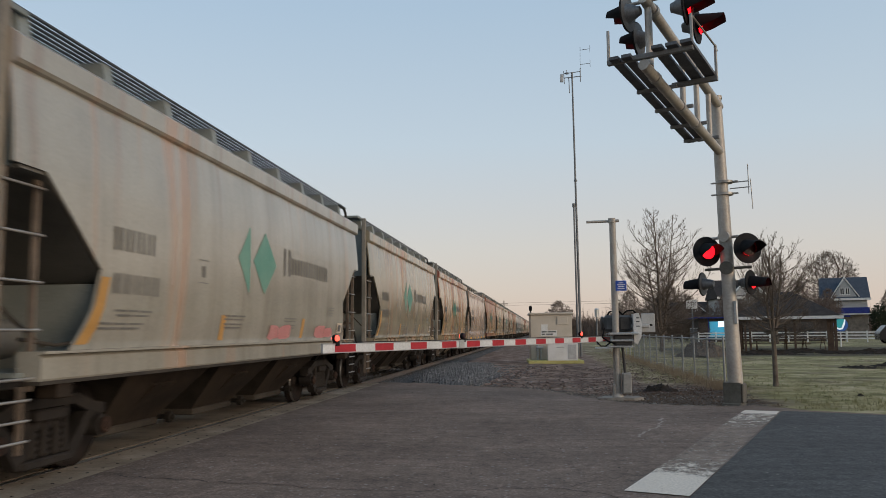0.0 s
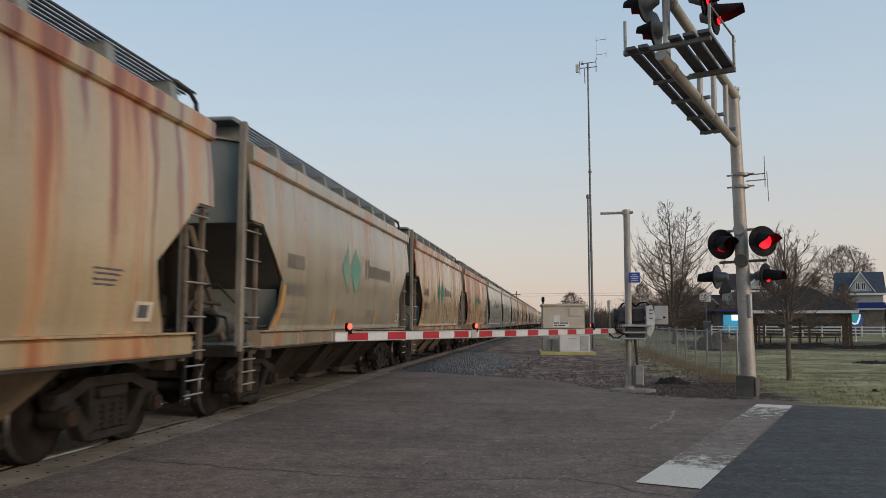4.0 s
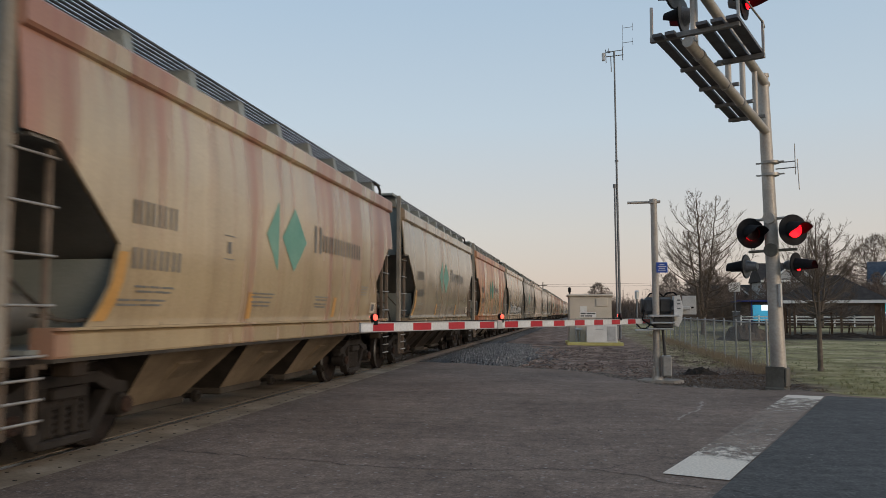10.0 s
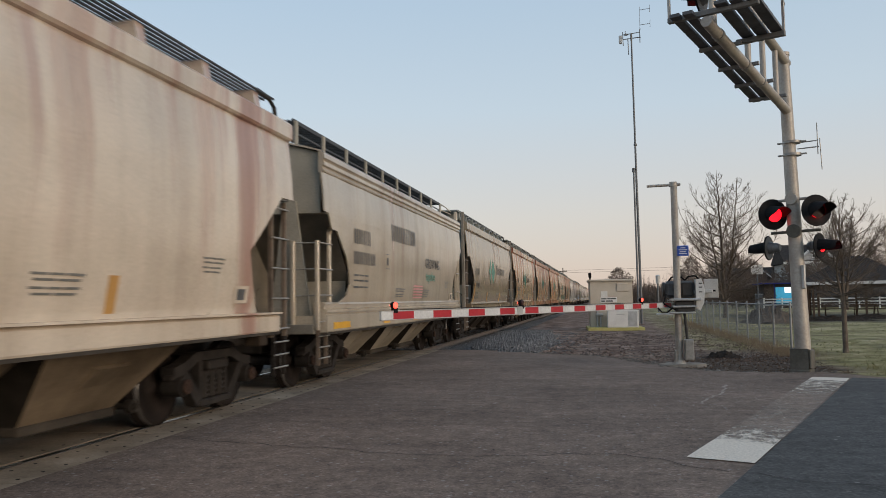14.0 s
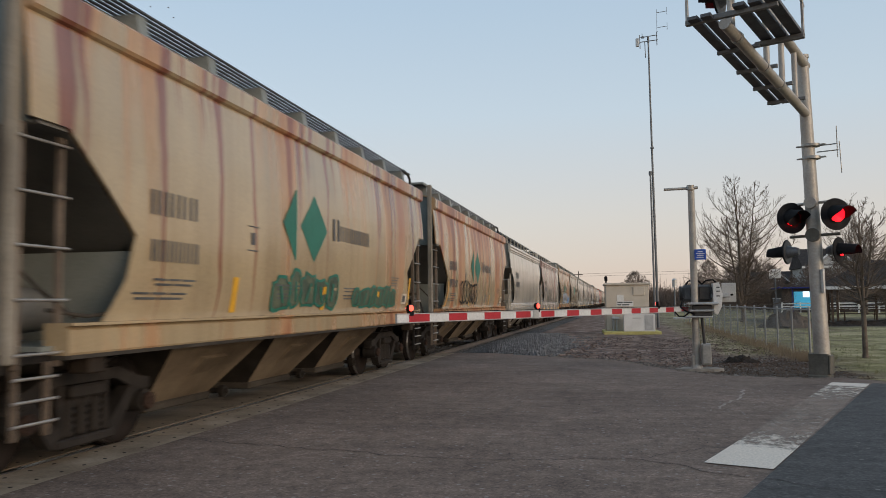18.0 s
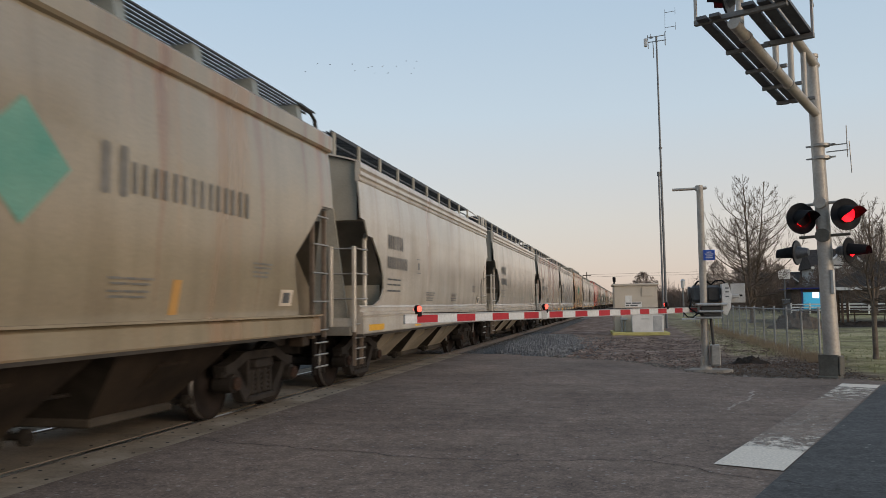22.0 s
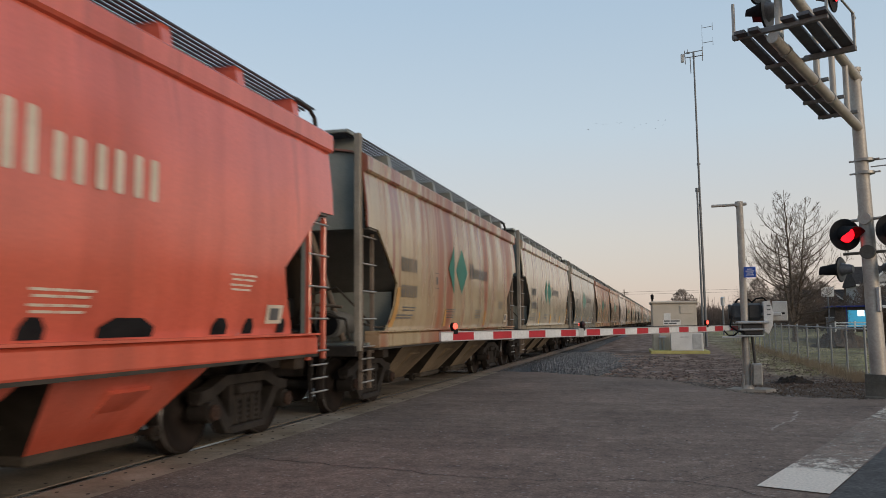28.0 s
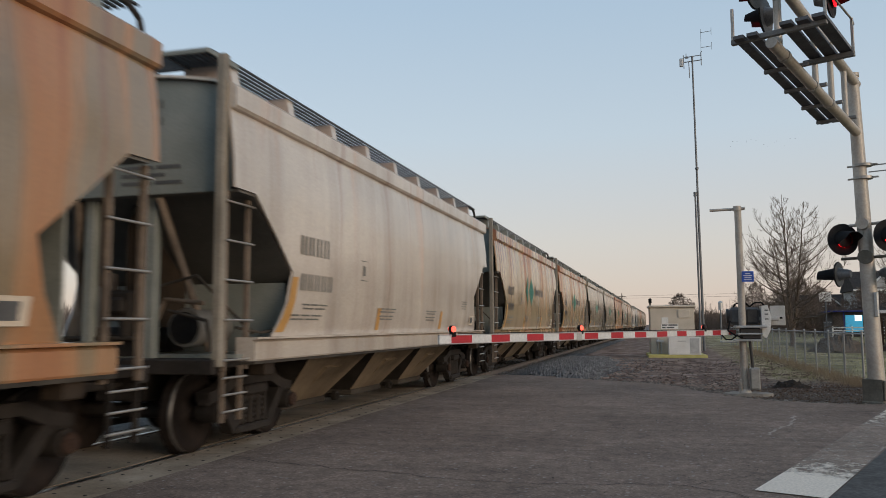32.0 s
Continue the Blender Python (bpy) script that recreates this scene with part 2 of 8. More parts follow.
def road_surface(name, lo, hi, speck, verge=False):
    """Old asphalt: broad stains, marks drawn out along the road, and pale stone specks."""
    m, n, l, b = nodes_of(name, 0.85)
    turn = -math.atan2(0.433, 0.901)
    big, fine = noise_at(n, l, 0.45, detail=9, rough=0.68), noise_at(n, l, 28.0, detail=5, rough=0.75)
    drawn = noise_at(n, l, 1.0, (0.18, 2.6, 1), detail=5)
    drawn.inputs["Vector"].links[0].from_node.inputs["Rotation"].default_value = (0, 0, -turn)
    tone = ramp(n, [(0.3, lo), (0.7, hi)])
    l.new(big.outputs[0], tone.inputs[0])
    marks = ramp(n, [(0.3, grey(0.88)), (0.65, grey(1.06))])
    l.new(drawn.outputs[0], marks.inputs[0])
    grit = ramp(n, [(0.32, grey(0.74)), (0.5, grey(0.97)), (0.66, grey(1.13))])
    l.new(fine.outputs[0], grit.inputs[0])
    c = mix(n, l, 1.0, mix(n, l, 1.0, tone.outputs[0], marks.outputs[0], "MULTIPLY"), grit.outputs[0], "MULTIPLY")
    blotch = noise_at(n, l, 5.0, detail=6, rough=0.75)
    spots = ramp(n, [(0.36, grey(0.74)), (0.5, grey(1.0)), (0.64, grey(1.2))])
    l.new(blotch.outputs[0], spots.inputs[0])
    c = mix(n, l, 1.0, c, spots.outputs[0], "MULTIPLY")
    cell = n.new("ShaderNodeTexVoronoi")
    cell.inputs["Scale"].default_value = 14.0
    tc = n.new("ShaderNodeTexCoord")
    l.new(tc.outputs["Object"], cell.inputs["Vector"])
    near = ramp(n, [(0.0, grey(1.0)), (0.22, grey(1.0)), (0.3, grey(0.0))])
    l.new(cell.outputs["Distance"], near.inputs[0])
    some = n.new("ShaderNodeSeparateColor")
    l.new(cell.outputs["Color"], some.inputs[0])
    few = ramp(n, [(1 - speck, grey(0.0)), (min(1.0, 1.02 - speck), grey(0.5))])
    l.new(some.outputs[0], few.inputs[0])
    dots = mix(n, l, 1.0, near.outputs[0], few.outputs[0], "MULTIPLY")
    c = mix(n, l, dots, c, (0.36, 0.335, 0.31))
    pits = n.new("ShaderNodeTexVoronoi")
    pits.inputs["Scale"].default_value = 46.0
    l.new(tc.outputs["Object"], pits.inputs["Vector"])
    pick = n.new("ShaderNodeSeparateColor")
    l.new(pits.outputs["Color"], pick.inputs[0])
    stone = ramp(n, [(0.0, grey(0.74)), (0.35, grey(0.94)), (0.8, grey(1.04)), (0.94, grey(1.26))])
    l.new(pick.outputs[0], stone.inputs[0])
    c = mix(n, l, 1.0, c, stone.outputs[0], "MULTIPLY")
    if verge:
        # soil dragged onto the asphalt from the verge
        sep = n.new("ShaderNodeSeparateXYZ")
        l.new(tc.outputs["Object"], sep.inputs[0])
        gap = maths(n, l, "SUBTRACT", maths(n, l, "MULTIPLY_ADD", sep.outputs[0], -0.95), sep.outputs[1])
        gap.node.inputs[0].links[0].from_node.inputs[2].default_value = 20.3
        soil = span(n, l, maths(n, l, "ADD", gap, maths(n, l, "MULTIPLY", maths(n, l, "SUBTRACT", blotch.outputs[0], 0.5), 6.0)), 2.4, -0.2)
        tint = ramp(n, [(0.35, (0.10, 0.068, 0.05)), (0.65, (0.25, 0.18, 0.14))])
        l.new(fine.outputs[0], tint.inputs[0])
        c = mix(n, l, maths(n, l, "MULTIPLY", soil, 0.75), c, tint.outputs[0])
    l.new(c, b.inputs["Base Color"])
    bump_on(n, l, b, pick.outputs[0], 0.8, 0.006)
    return m


MAT["asphalt"] = road_surface("asphalt", (0.135, 0.099, 0.079), (0.262, 0.195, 0.156), 0.2, True)
MAT["darker_asphalt"] = road_surface("dark_asphalt", (0.080, 0.077, 0.074), (0.110, 0.106, 0.102), 0.03)
MAT["tar"] = worn("crack_tar", (0.03, 0.026, 0.023), (0.06, 0.05, 0.045), 4, 0.8)
MAT["line_grey"] = worn("dusty_crack", (0.24, 0.20, 0.17), (0.46, 0.39, 0.33), 9, 0.9)
MAT["bird"] = worn("dark_feathers", (0.16, 0.16, 0.17), (0.26, 0.26, 0.27), 6, 0.8)
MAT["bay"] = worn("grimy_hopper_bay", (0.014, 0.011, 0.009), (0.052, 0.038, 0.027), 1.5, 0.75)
MAT["tan_bay"] = worn("dusty_tan_hopper_bay", (0.08, 0.06, 0.04), (0.25, 0.193, 0.13), 1.1, 0.7)
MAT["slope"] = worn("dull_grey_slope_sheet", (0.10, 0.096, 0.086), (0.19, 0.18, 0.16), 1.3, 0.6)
MAT["pale_slope"] = worn("pale_grey_slope_sheet", (0.13, 0.118, 0.096), (0.25, 0.23, 0.19), 1.3, 0.6)
MAT["tan_steel"] = worn("rusty_tan_steel", (0.18, 0.155, 0.122), (0.33, 0.295, 0.24), 1.6, 0.6)
MAT["pale_bay"] = worn("dusty_cream_hopper_bay", (0.17, 0.145, 0.108), (0.37, 0.32, 0.245), 0.9, 0.6)
# rung steel painted pale for the sky's highlight along the tops
MAT["rung"] = worn("sky_bright_rung", (0.30, 0.28, 0.255), (0.50, 0.48, 0.45), 6, 0.4, 0.5)
MAT["grey_bay"] = worn("dull_grey_hopper_bay", (0.07, 0.068, 0.055), (0.20, 0.19, 0.155), 1.1, 0.6)
MAT["rust_cap"] = worn("rusty_bearing_cap", (0.03, 0.019, 0.014), (0.07, 0.043, 0.033), 5, 0.8)
MAT["bar_steel"] = worn("weathered_bar_steel", (0.15, 0.145, 0.14), (0.24, 0.235, 0.225), 4, 0.6, 0.3)
MAT["pad"] = worn("pale_concrete", (0.22, 0.20, 0.175), (0.36, 0.33, 0.29), 3, 0.9, 0, 30, 0.5)
MAT["fence_steel"] = worn("dull_fence_steel", (0.23, 0.235, 0.235), (0.34, 0.345, 0.34), 3, 0.55, 0.4)
MAT["inner_panel"] = worn("oily_panel_concrete", (0.14, 0.11, 0.08), (0.33, 0.265, 0.195), 0.9, 0.85, 0, 24, 0.5)
MAT["concrete"] = worn("panel_concrete", (0.20, 0.155, 0.11), (0.47, 0.385, 0.295), 1.4, 0.85, 0, 26, 0.5)
MAT["dirt"] = worn("dirt", (0.075, 0.058, 0.045), (0.15, 0.12, 0.095), 0.6, 0.95, 0, 25, 0.8, dist=0.03)
MAT["stone"] = worn("ballast_stone", (0.14, 0.135, 0.13), (0.32, 0.31, 0.30), 3, 0.9, 0, 20, 0.4)
MAT["tie"] = worn("tie_wood", (0.05, 0.04, 0.032), (0.11, 0.09, 0.07), 4, 0.9)
MAT["rail_side"] = worn("dusty_rail", (0.13, 0.108, 0.092), (0.21, 0.18, 0.16), 3, 0.8, 0.1)
MAT["rail_top"] = worn("polished_rail", (0.30, 0.29, 0.28), (0.45, 0.44, 0.43), 4, 0.3, 1.0, 60, 0.05)
MAT["galv"] = worn("galvanised_steel", (0.30, 0.29, 0.27), (0.44, 0.42, 0.39), 3, 0.5, 0.55, 30, 0.1)
MAT["mast"] = worn("painted_mast", (0.345, 0.312, 0.275), (0.50, 0.46, 0.41), 2, 0.55, 0.3, 25, 0.1)
MAT["base_box"] = worn("mast_foot", (0.10, 0.094, 0.08), (0.18, 0.168, 0.145), 3, 0.7, 0.2)
MAT["black"] = worn("black_paint", (0.008, 0.008, 0.009), (0.02, 0.02, 0.021), 4, 0.9)
MAT["disc"] = worn("dark_disc_paint", (0.010, 0.010, 0.011), (0.026, 0.026, 0.028), 4, 0.75)
MAT["plank_steel"] = worn("walkway_steel", (0.085, 0.086, 0.093), (0.155, 0.157, 0.168), 5, 0.6, 0.3)
MAT["dark_steel"] = worn("dark_steel", (0.035, 0.033, 0.032), (0.08, 0.075, 0.07), 3, 0.6, 0.4)
MAT["housing"] = worn("light_housing", (0.11, 0.112, 0.116), (0.20, 0.203, 0.208), 5, 0.5, 0.3)
MAT["housing_dark"] = worn("dark_grey_housing", (0.07, 0.07, 0.072), (0.13, 0.13, 0.128), 5, 0.55, 0.2)
MAT["far_steel"] = worn("weathered_far_steel", (0.13, 0.135, 0.14), (0.2, 0.205, 0.21), 3, 0.6, 0.3)
MAT["alu"] = worn("aluminium_housing", (0.40, 0.40, 0.39), (0.55, 0.55, 0.54), 3, 0.45, 0.4)
MAT["white"] = worn("white_paint", (0.62, 0.61, 0.58), (0.78, 0.77, 0.74), 2, 0.5)
MAT["stripe_white"] = worn("reflective_white", (0.55, 0.56, 0.56), (0.68, 0.69, 0.69), 2, 0.4)
MAT["stripe_red"] = worn("reflective_red", (0.36, 0.010, 0.02), (0.48, 0.018, 0.03), 2, 0.5)
MAT["blue"] = worn("blue_sign", (0.02, 0.08, 0.42), (0.03, 0.12, 0.55), 3, 0.4)
MAT["yellow"] = worn("yellow_paint", (0.70, 0.36, 0.02), (0.82, 0.44, 0.03), 3, 0.5)
MAT["skid"] = worn("skid_paint", (0.42, 0.38, 0.14), (0.55, 0.50, 0.2), 3, 0.7)
MAT["beige"] = worn("beige_sheet", (0.46, 0.40, 0.32), (0.58, 0.51, 0.42), 1.5, 0.55)
MAT["truck"] = worn("truck_steel", (0.014, 0.0125, 0.0115), (0.05, 0.043, 0.038), 3, 0.7, 0.2)
MAT["wheel"] = worn("wheel_steel", (0.008, 0.0065, 0.006), (0.028, 0.021, 0.018), 4, 0.75, 0.1)
MAT["tread"] = worn("worn_wheel_tread", (0.10, 0.095, 0.09), (0.17, 0.165, 0.16), 4, 0.4, 0.5, 60, 0.05)
# near-black tone for the bays' end sheets and the gate racks
MAT["dark_tone"] = worn("near_black_sheet", (0.014, 0.012, 0.010), (0.04, 0.034, 0.028), 2, 0.9)
MAT["red_wheel"] = worn("rusty_wheel", (0.22, 0.06, 0.03), (0.32, 0.10, 0.05), 4, 0.8)
MAT["under"] = worn("under_dark", (0.03, 0.026, 0.022), (0.075, 0.064, 0.052), 2, 0.85)
MAT["walk"] = worn("grating_steel", (0.055, 0.058, 0.062), (0.11, 0.115, 0.12), 3, 0.6, 0.5)
MAT["green"] = worn("green_mark", (0.01, 0.13, 0.09), (0.02, 0.19, 0.13), 1.5, 0.5)
MAT["pale_green"] = worn("faded_green_mark", (0.08, 0.27, 0.205), (0.20, 0.37, 0.28), 1.2, 0.5)
# blue-grey end paint, with the shade on the car ends put into it
MAT["end"] = worn("blue_grey_shaded_end", (0.165, 0.185, 0.172), (0.27, 0.285, 0.262), 1.2, 0.5)
MAT["mark"] = worn("dark_lettering", (0.07, 0.07, 0.07), (0.12, 0.12, 0.12), 3, 0.6)
MAT["faded"] = worn("faded_lettering", (0.15, 0.145, 0.13), (0.21, 0.20, 0.18), 3, 0.7, 0, 14, 0.1)
MAT["mark_light"] = worn("pale_lettering", (0.56, 0.47, 0.36), (0.70, 0.60, 0.48), 3, 0.6)
MAT["graf_white"] = worn("spray_white", (0.5, 0.48, 0.45), (0.66, 0.64, 0.6), 3, 0.6)
MAT["graf_blue"] = worn("spray_blue", (0.05, 0.18, 0.45), (0.12, 0.3, 0.6), 3, 0.6)
MAT["graf_grey"] = worn("spray_grey", (0.36, 0.36, 0.38), (0.48, 0.47, 0.46), 2, 0.6)
MAT["graf_pale"] = worn("spray_pale_blue", (0.25, 0.36, 0.55), (0.36, 0.46, 0.62), 2, 0.6)
MAT["graf_green"] = worn("spray_green", (0.03, 0.06, 0.045), (0.14, 0.16, 0.10), 4, 0.6)
MAT["graf_pink"] = worn("spray_pink", (0.55, 0.2, 0.2), (0.6, 0.3, 0.28), 3, 0.6)
MAT["bark"] = worn("bark", (0.095, 0.075, 0.06), (0.19, 0.155, 0.125), 6, 0.9, 0, 40, 0.6)
MAT["twig"] = worn("twigs", (0.10, 0.078, 0.064), (0.185, 0.15, 0.122), 2, 0.9)
MAT["far_twig"] = worn("far_twigs", (0.105, 0.078, 0.064), (0.17, 0.13, 0.108), 0.4, 0.95)
MAT["brush"] = worn("grey_brown_brush", (0.125, 0.096, 0.08), (0.225, 0.175, 0.146), 0.6, 0.95)
MAT["conifer"] = worn("dark_needles", (0.02, 0.028, 0.016), (0.045, 0.055, 0.03), 3, 0.9)
MAT["shingle"] = worn("roof_shingles", (0.034, 0.029, 0.027), (0.064, 0.055, 0.051), 3, 0.9, 0, 25, 0.6)
MAT["blue_shingle"] = worn("slate_blue_shingles", (0.05, 0.065, 0.085), (0.085, 0.10, 0.125), 3, 0.9, 0, 25, 0.6)
MAT["siding"] = worn("pale_siding", (0.36, 0.36, 0.35), (0.46, 0.46, 0.45), 2, 0.7, 0, 30, 0.2, (0.1, 0.1, 3))
MAT["brick"] = worn("brown_brick", (0.045, 0.038, 0.035), (0.085, 0.072, 0.064), 4, 0.85)
MAT["pale_stone"] = worn("pale_tan_stone", (0.13, 0.115, 0.10), (0.24, 0.215, 0.185), 2.5, 0.85)
MAT["navy"] = worn("navy_awning", (0.02, 0.03, 0.13), (0.035, 0.045, 0.19), 3, 0.7)
MAT["post_wood"] = worn("brown_post", (0.06, 0.04, 0.03), (0.12, 0.085, 0.06), 5, 0.8)
MAT["glass"] = nodes_of("dark_glass", 0.08)[0]
MAT["glass"].node_tree.nodes["Principled BSDF"].inputs["Base Color"].default_value = (0.03, 0.035, 0.04, 1)
MAT["car_black"] = nodes_of("black_car_paint", 0.2)[0]
MAT["car_black"].node_tree.nodes["Principled BSDF"].inputs["Base Color"].default_value = (0.012, 0.012, 0.014, 1)
MAT["rubber"] = worn("rubber", (0.015, 0.015, 0.015), (0.03, 0.03, 0.03), 6, 0.85)
MAT["lit"] = glow("lit_red_lens", (1.0, 0.004, 0.009), 2.4)
MAT["lamp"] = glow("gate_lamp_glow", (1.0, 0.065, 0.04), 1.9)
MAT["lens"] = worn("unlit_red_lens", (0.028, 0.005, 0.005), (0.045, 0.009, 0.009), 8, 0.35)
MAT["shop_glow"] = glow("shop_window_glow", (0.06, 0.40, 0.62), 0.35)
MAT["shop_white"] = glow("shop_lamp_glow", (0.8, 0.95, 1.0), 0.8)
MAT["teal"] = glow("teal_sign_glow", (0.03, 0.42, 0.45), 0.25)
MAT["sign_blue"] = glow("blue_sign_glow", (0.03, 0.12, 0.4), 0.2)
MAT["sign_white"] = glow("white_sign_glow", (0.85, 0.95, 1.0), 0.4)


def scattered(name, lo, hi, rough=0.9):
    """Each loose piece has its own tone between two colours."""
    m, n, l, b = nodes_of(name, rough)
    geo, grain = n.new("ShaderNodeNewGeometry"), noise_at(n, l, 45.0, detail=3)
    tone, f = ramp(n, [(0.0, lo), (0.75, tuple((p + q) / 2 for p, q in zip(lo, hi))), (1.0, hi)]), ramp(n, [(0.3, grey(0.75)), (0.7, grey(1.05))])
    l.new(geo.outputs["Random Per Island"], tone.inputs[0])
    l.new(grain.outputs[0], f.inputs[0])
    l.new(mix(n, l, 1.0, tone.outputs[0], f.outputs[0], "MULTIPLY"), b.inputs["Base Color"])
    return m


MAT["stones"] = scattered("ballast_stones", (0.095, 0.095, 0.097), (0.235, 0.23, 0.228))
MAT["gravel"] = scattered("small_gravel", (0.07, 0.06, 0.052), (0.30, 0.27, 0.24))
MAT["clod"] = scattered("soil_clods", (0.062, 0.040, 0.031), (0.19, 0.13, 0.10))
MAT["litter"] = scattered("dead_leaves", (0.05, 0.034, 0.025), (0.20, 0.13, 0.088))


def ground_material():
    """Rutted brown soil by the crossing, dark soil round the masts, and patchy striped grass beyond."""
    m, n, l, b = nodes_of("ground_soil", 0.95)
    big, mid, fine = noise_at(n, l, 0.35, detail=5), noise_at(n, l, 1.3, detail=7, rough=0.68), noise_at(n, l, 22.0, detail=5, rough=0.7)
    drawn = noise_at(n, l, 1.0, (0.3, 0.85, 1), detail=6, rough=0.7)
    soil = ramp(n, [(0.38, (0.105, 0.066, 0.049)), (0.5, (0.20, 0.135, 0.104)), (0.62, (0.35, 0.26, 0.21))])
    grass = ramp(n, [(0.39, (0.125, 0.11, 0.05)), (0.46, (0.21, 0.19, 0.08)), (0.53, (0.34, 0.29, 0.15)), (0.61, (0.54, 0.44, 0.28))])
    l.new(mid.outputs[0], soil.inputs[0])
    blend = maths(n, l, "ADD", maths(n, l, "ADD", maths(n, l, "MULTIPLY", mid.outputs[0], 0.4), maths(n, l, "MULTIPLY", drawn.outputs[0], 0.2)), maths(n, l, "MULTIPLY", big.outputs[0], 0.4))
    l.new(blend, grass.inputs[0])
    tc, sep = n.new("ShaderNodeTexCoord"), n.new("ShaderNodeSeparateXYZ")
    l.new(tc.outputs["Object"], sep.inputs[0])
    sway = maths(n, l, "MULTIPLY", maths(n, l, "SUBTRACT", mid.outputs[0], 0.5), 3.2)
    x, y = maths(n, l, "ADD", sep.outputs[0], sway), maths(n, l, "ADD", sep.outputs[1], sway)
    # grass right of the fence, and a thinner strip before it further on
    near = span(n, l, x, 4.1, 4.9)
    strip = maths(n, l, "MULTIPLY", maths(n, l, "MULTIPLY", span(n, l, x, 2.3, 3.4), span(n, l, y, 21.0, 25.0)), 0.62)
    turf = maths(n, l, "MAXIMUM", near, strip)
    bare = ramp(n, [(0.36, grey(0.45)), (0.5, grey(1.0))])
    l.new(big.outputs[0], bare.inputs[0])
    turf = maths(n, l, "MULTIPLY", turf, bare.outputs[0])
    tilled = maths(n, l, "MULTIPLY", maths(n, l, "MULTIPLY", span(n, l, x, 7.0, 9.5), span(n, l, y, 43.0, 46.5)), maths(n, l, "SUBTRACT", 1.0, span(n, l, y, 62, 72)))
    foot = maths(n, l, "MULTIPLY", maths(n, l, "MULTIPLY", span(n, l, x, 1.2, 2.2), maths(n, l, "SUBTRACT", 1.0, span(n, l, x, 4.1, 4.9))), maths(n, l, "SUBTRACT", 1.0, span(n, l, y, 20.0, 24.0)))
    f2 = ramp(n, [(0.3, grey(0.72)), (0.7, grey(1.1))])
    l.new(fine.outputs[0], f2.inputs[0])
    c = mix(n, l, foot, soil.outputs[0], (0.088, 0.066, 0.051))
    c = mix(n, l, turf, c, grass.outputs[0])
    c = mix(n, l, maths(n, l, "MULTIPLY", tilled, 0.85), c, (0.05, 0.04, 0.033))
    l.new(mix(n, l, 1.0, c, f2.outputs[0], "MULTIPLY"), b.inputs["Base Color"])
    bump_on(n, l, b, fine.outputs[0], 0.6, 0.04)
    return m


MAT["ground"] = ground_material()


def line_paint():
    """Worn white road paint over asphalt: whole near one end, thin in the middle."""
    m, n, l, b = nodes_of("worn_line_paint", 0.75)
    tc, sep = n.new("ShaderNodeTexCoord"), n.new("ShaderNodeSeparateXYZ")
    l.new(tc.outputs["Object"], sep.inputs[0])
    keep = ramp(n, [(0.0, grey(0.95)), (0.085, grey(0.76)), (0.145, grey(0.45)), (0.28, grey(0.33)), (0.62, grey(0.30)), (0.75, grey(0.39)), (0.93, grey(0.43)), (0.965, grey(0.85))])
    rng = n.new("ShaderNodeMapRange")
    rng.inputs[1].default_value, rng.inputs[2].default_value = 0.0, 8.0
    l.new(sep.outputs[1], rng.inputs[0])
    l.new(rng.outputs[0], keep.inputs[0])
    a = noise_at(n, l, 4.5, (1.3, 1.0, 1), detail=8, rough=0.78)
    d = n.new("ShaderNodeMath")
    d.operation = "SUBTRACT"
    lift = n.new("ShaderNodeMath")
    lift.operation = "ADD"
    lift.inputs[1].default_value = 0.5
    l.new(keep.outputs[0], lift.inputs[0])
    l.new(lift.outputs[0], d.inputs[0])
    l.new(a.outputs[0], d.inputs[1])
    mk = ramp(n, [(0.0, grey(0.02)), (0.36, grey(0.08)), (0.54, grey(0.92))])
    l.new(d.outputs[0], mk.inputs[0])
    g = noise_at(n, l, 40.0)
    white = ramp(n, [(0.3, (0.60, 0.525, 0.44)), (0.7, (0.89, 0.785, 0.665))])
    l.new(g.outputs[0], white.inputs[0])
    l.new(white.outputs[0], b.inputs["Base Color"])
    l.new(mk.outputs[0], b.inputs["Alpha"])
    bump_on(n, l, b, g.outputs[0], 0.4, 0.005)
    return m


MAT["line"] = line_paint()


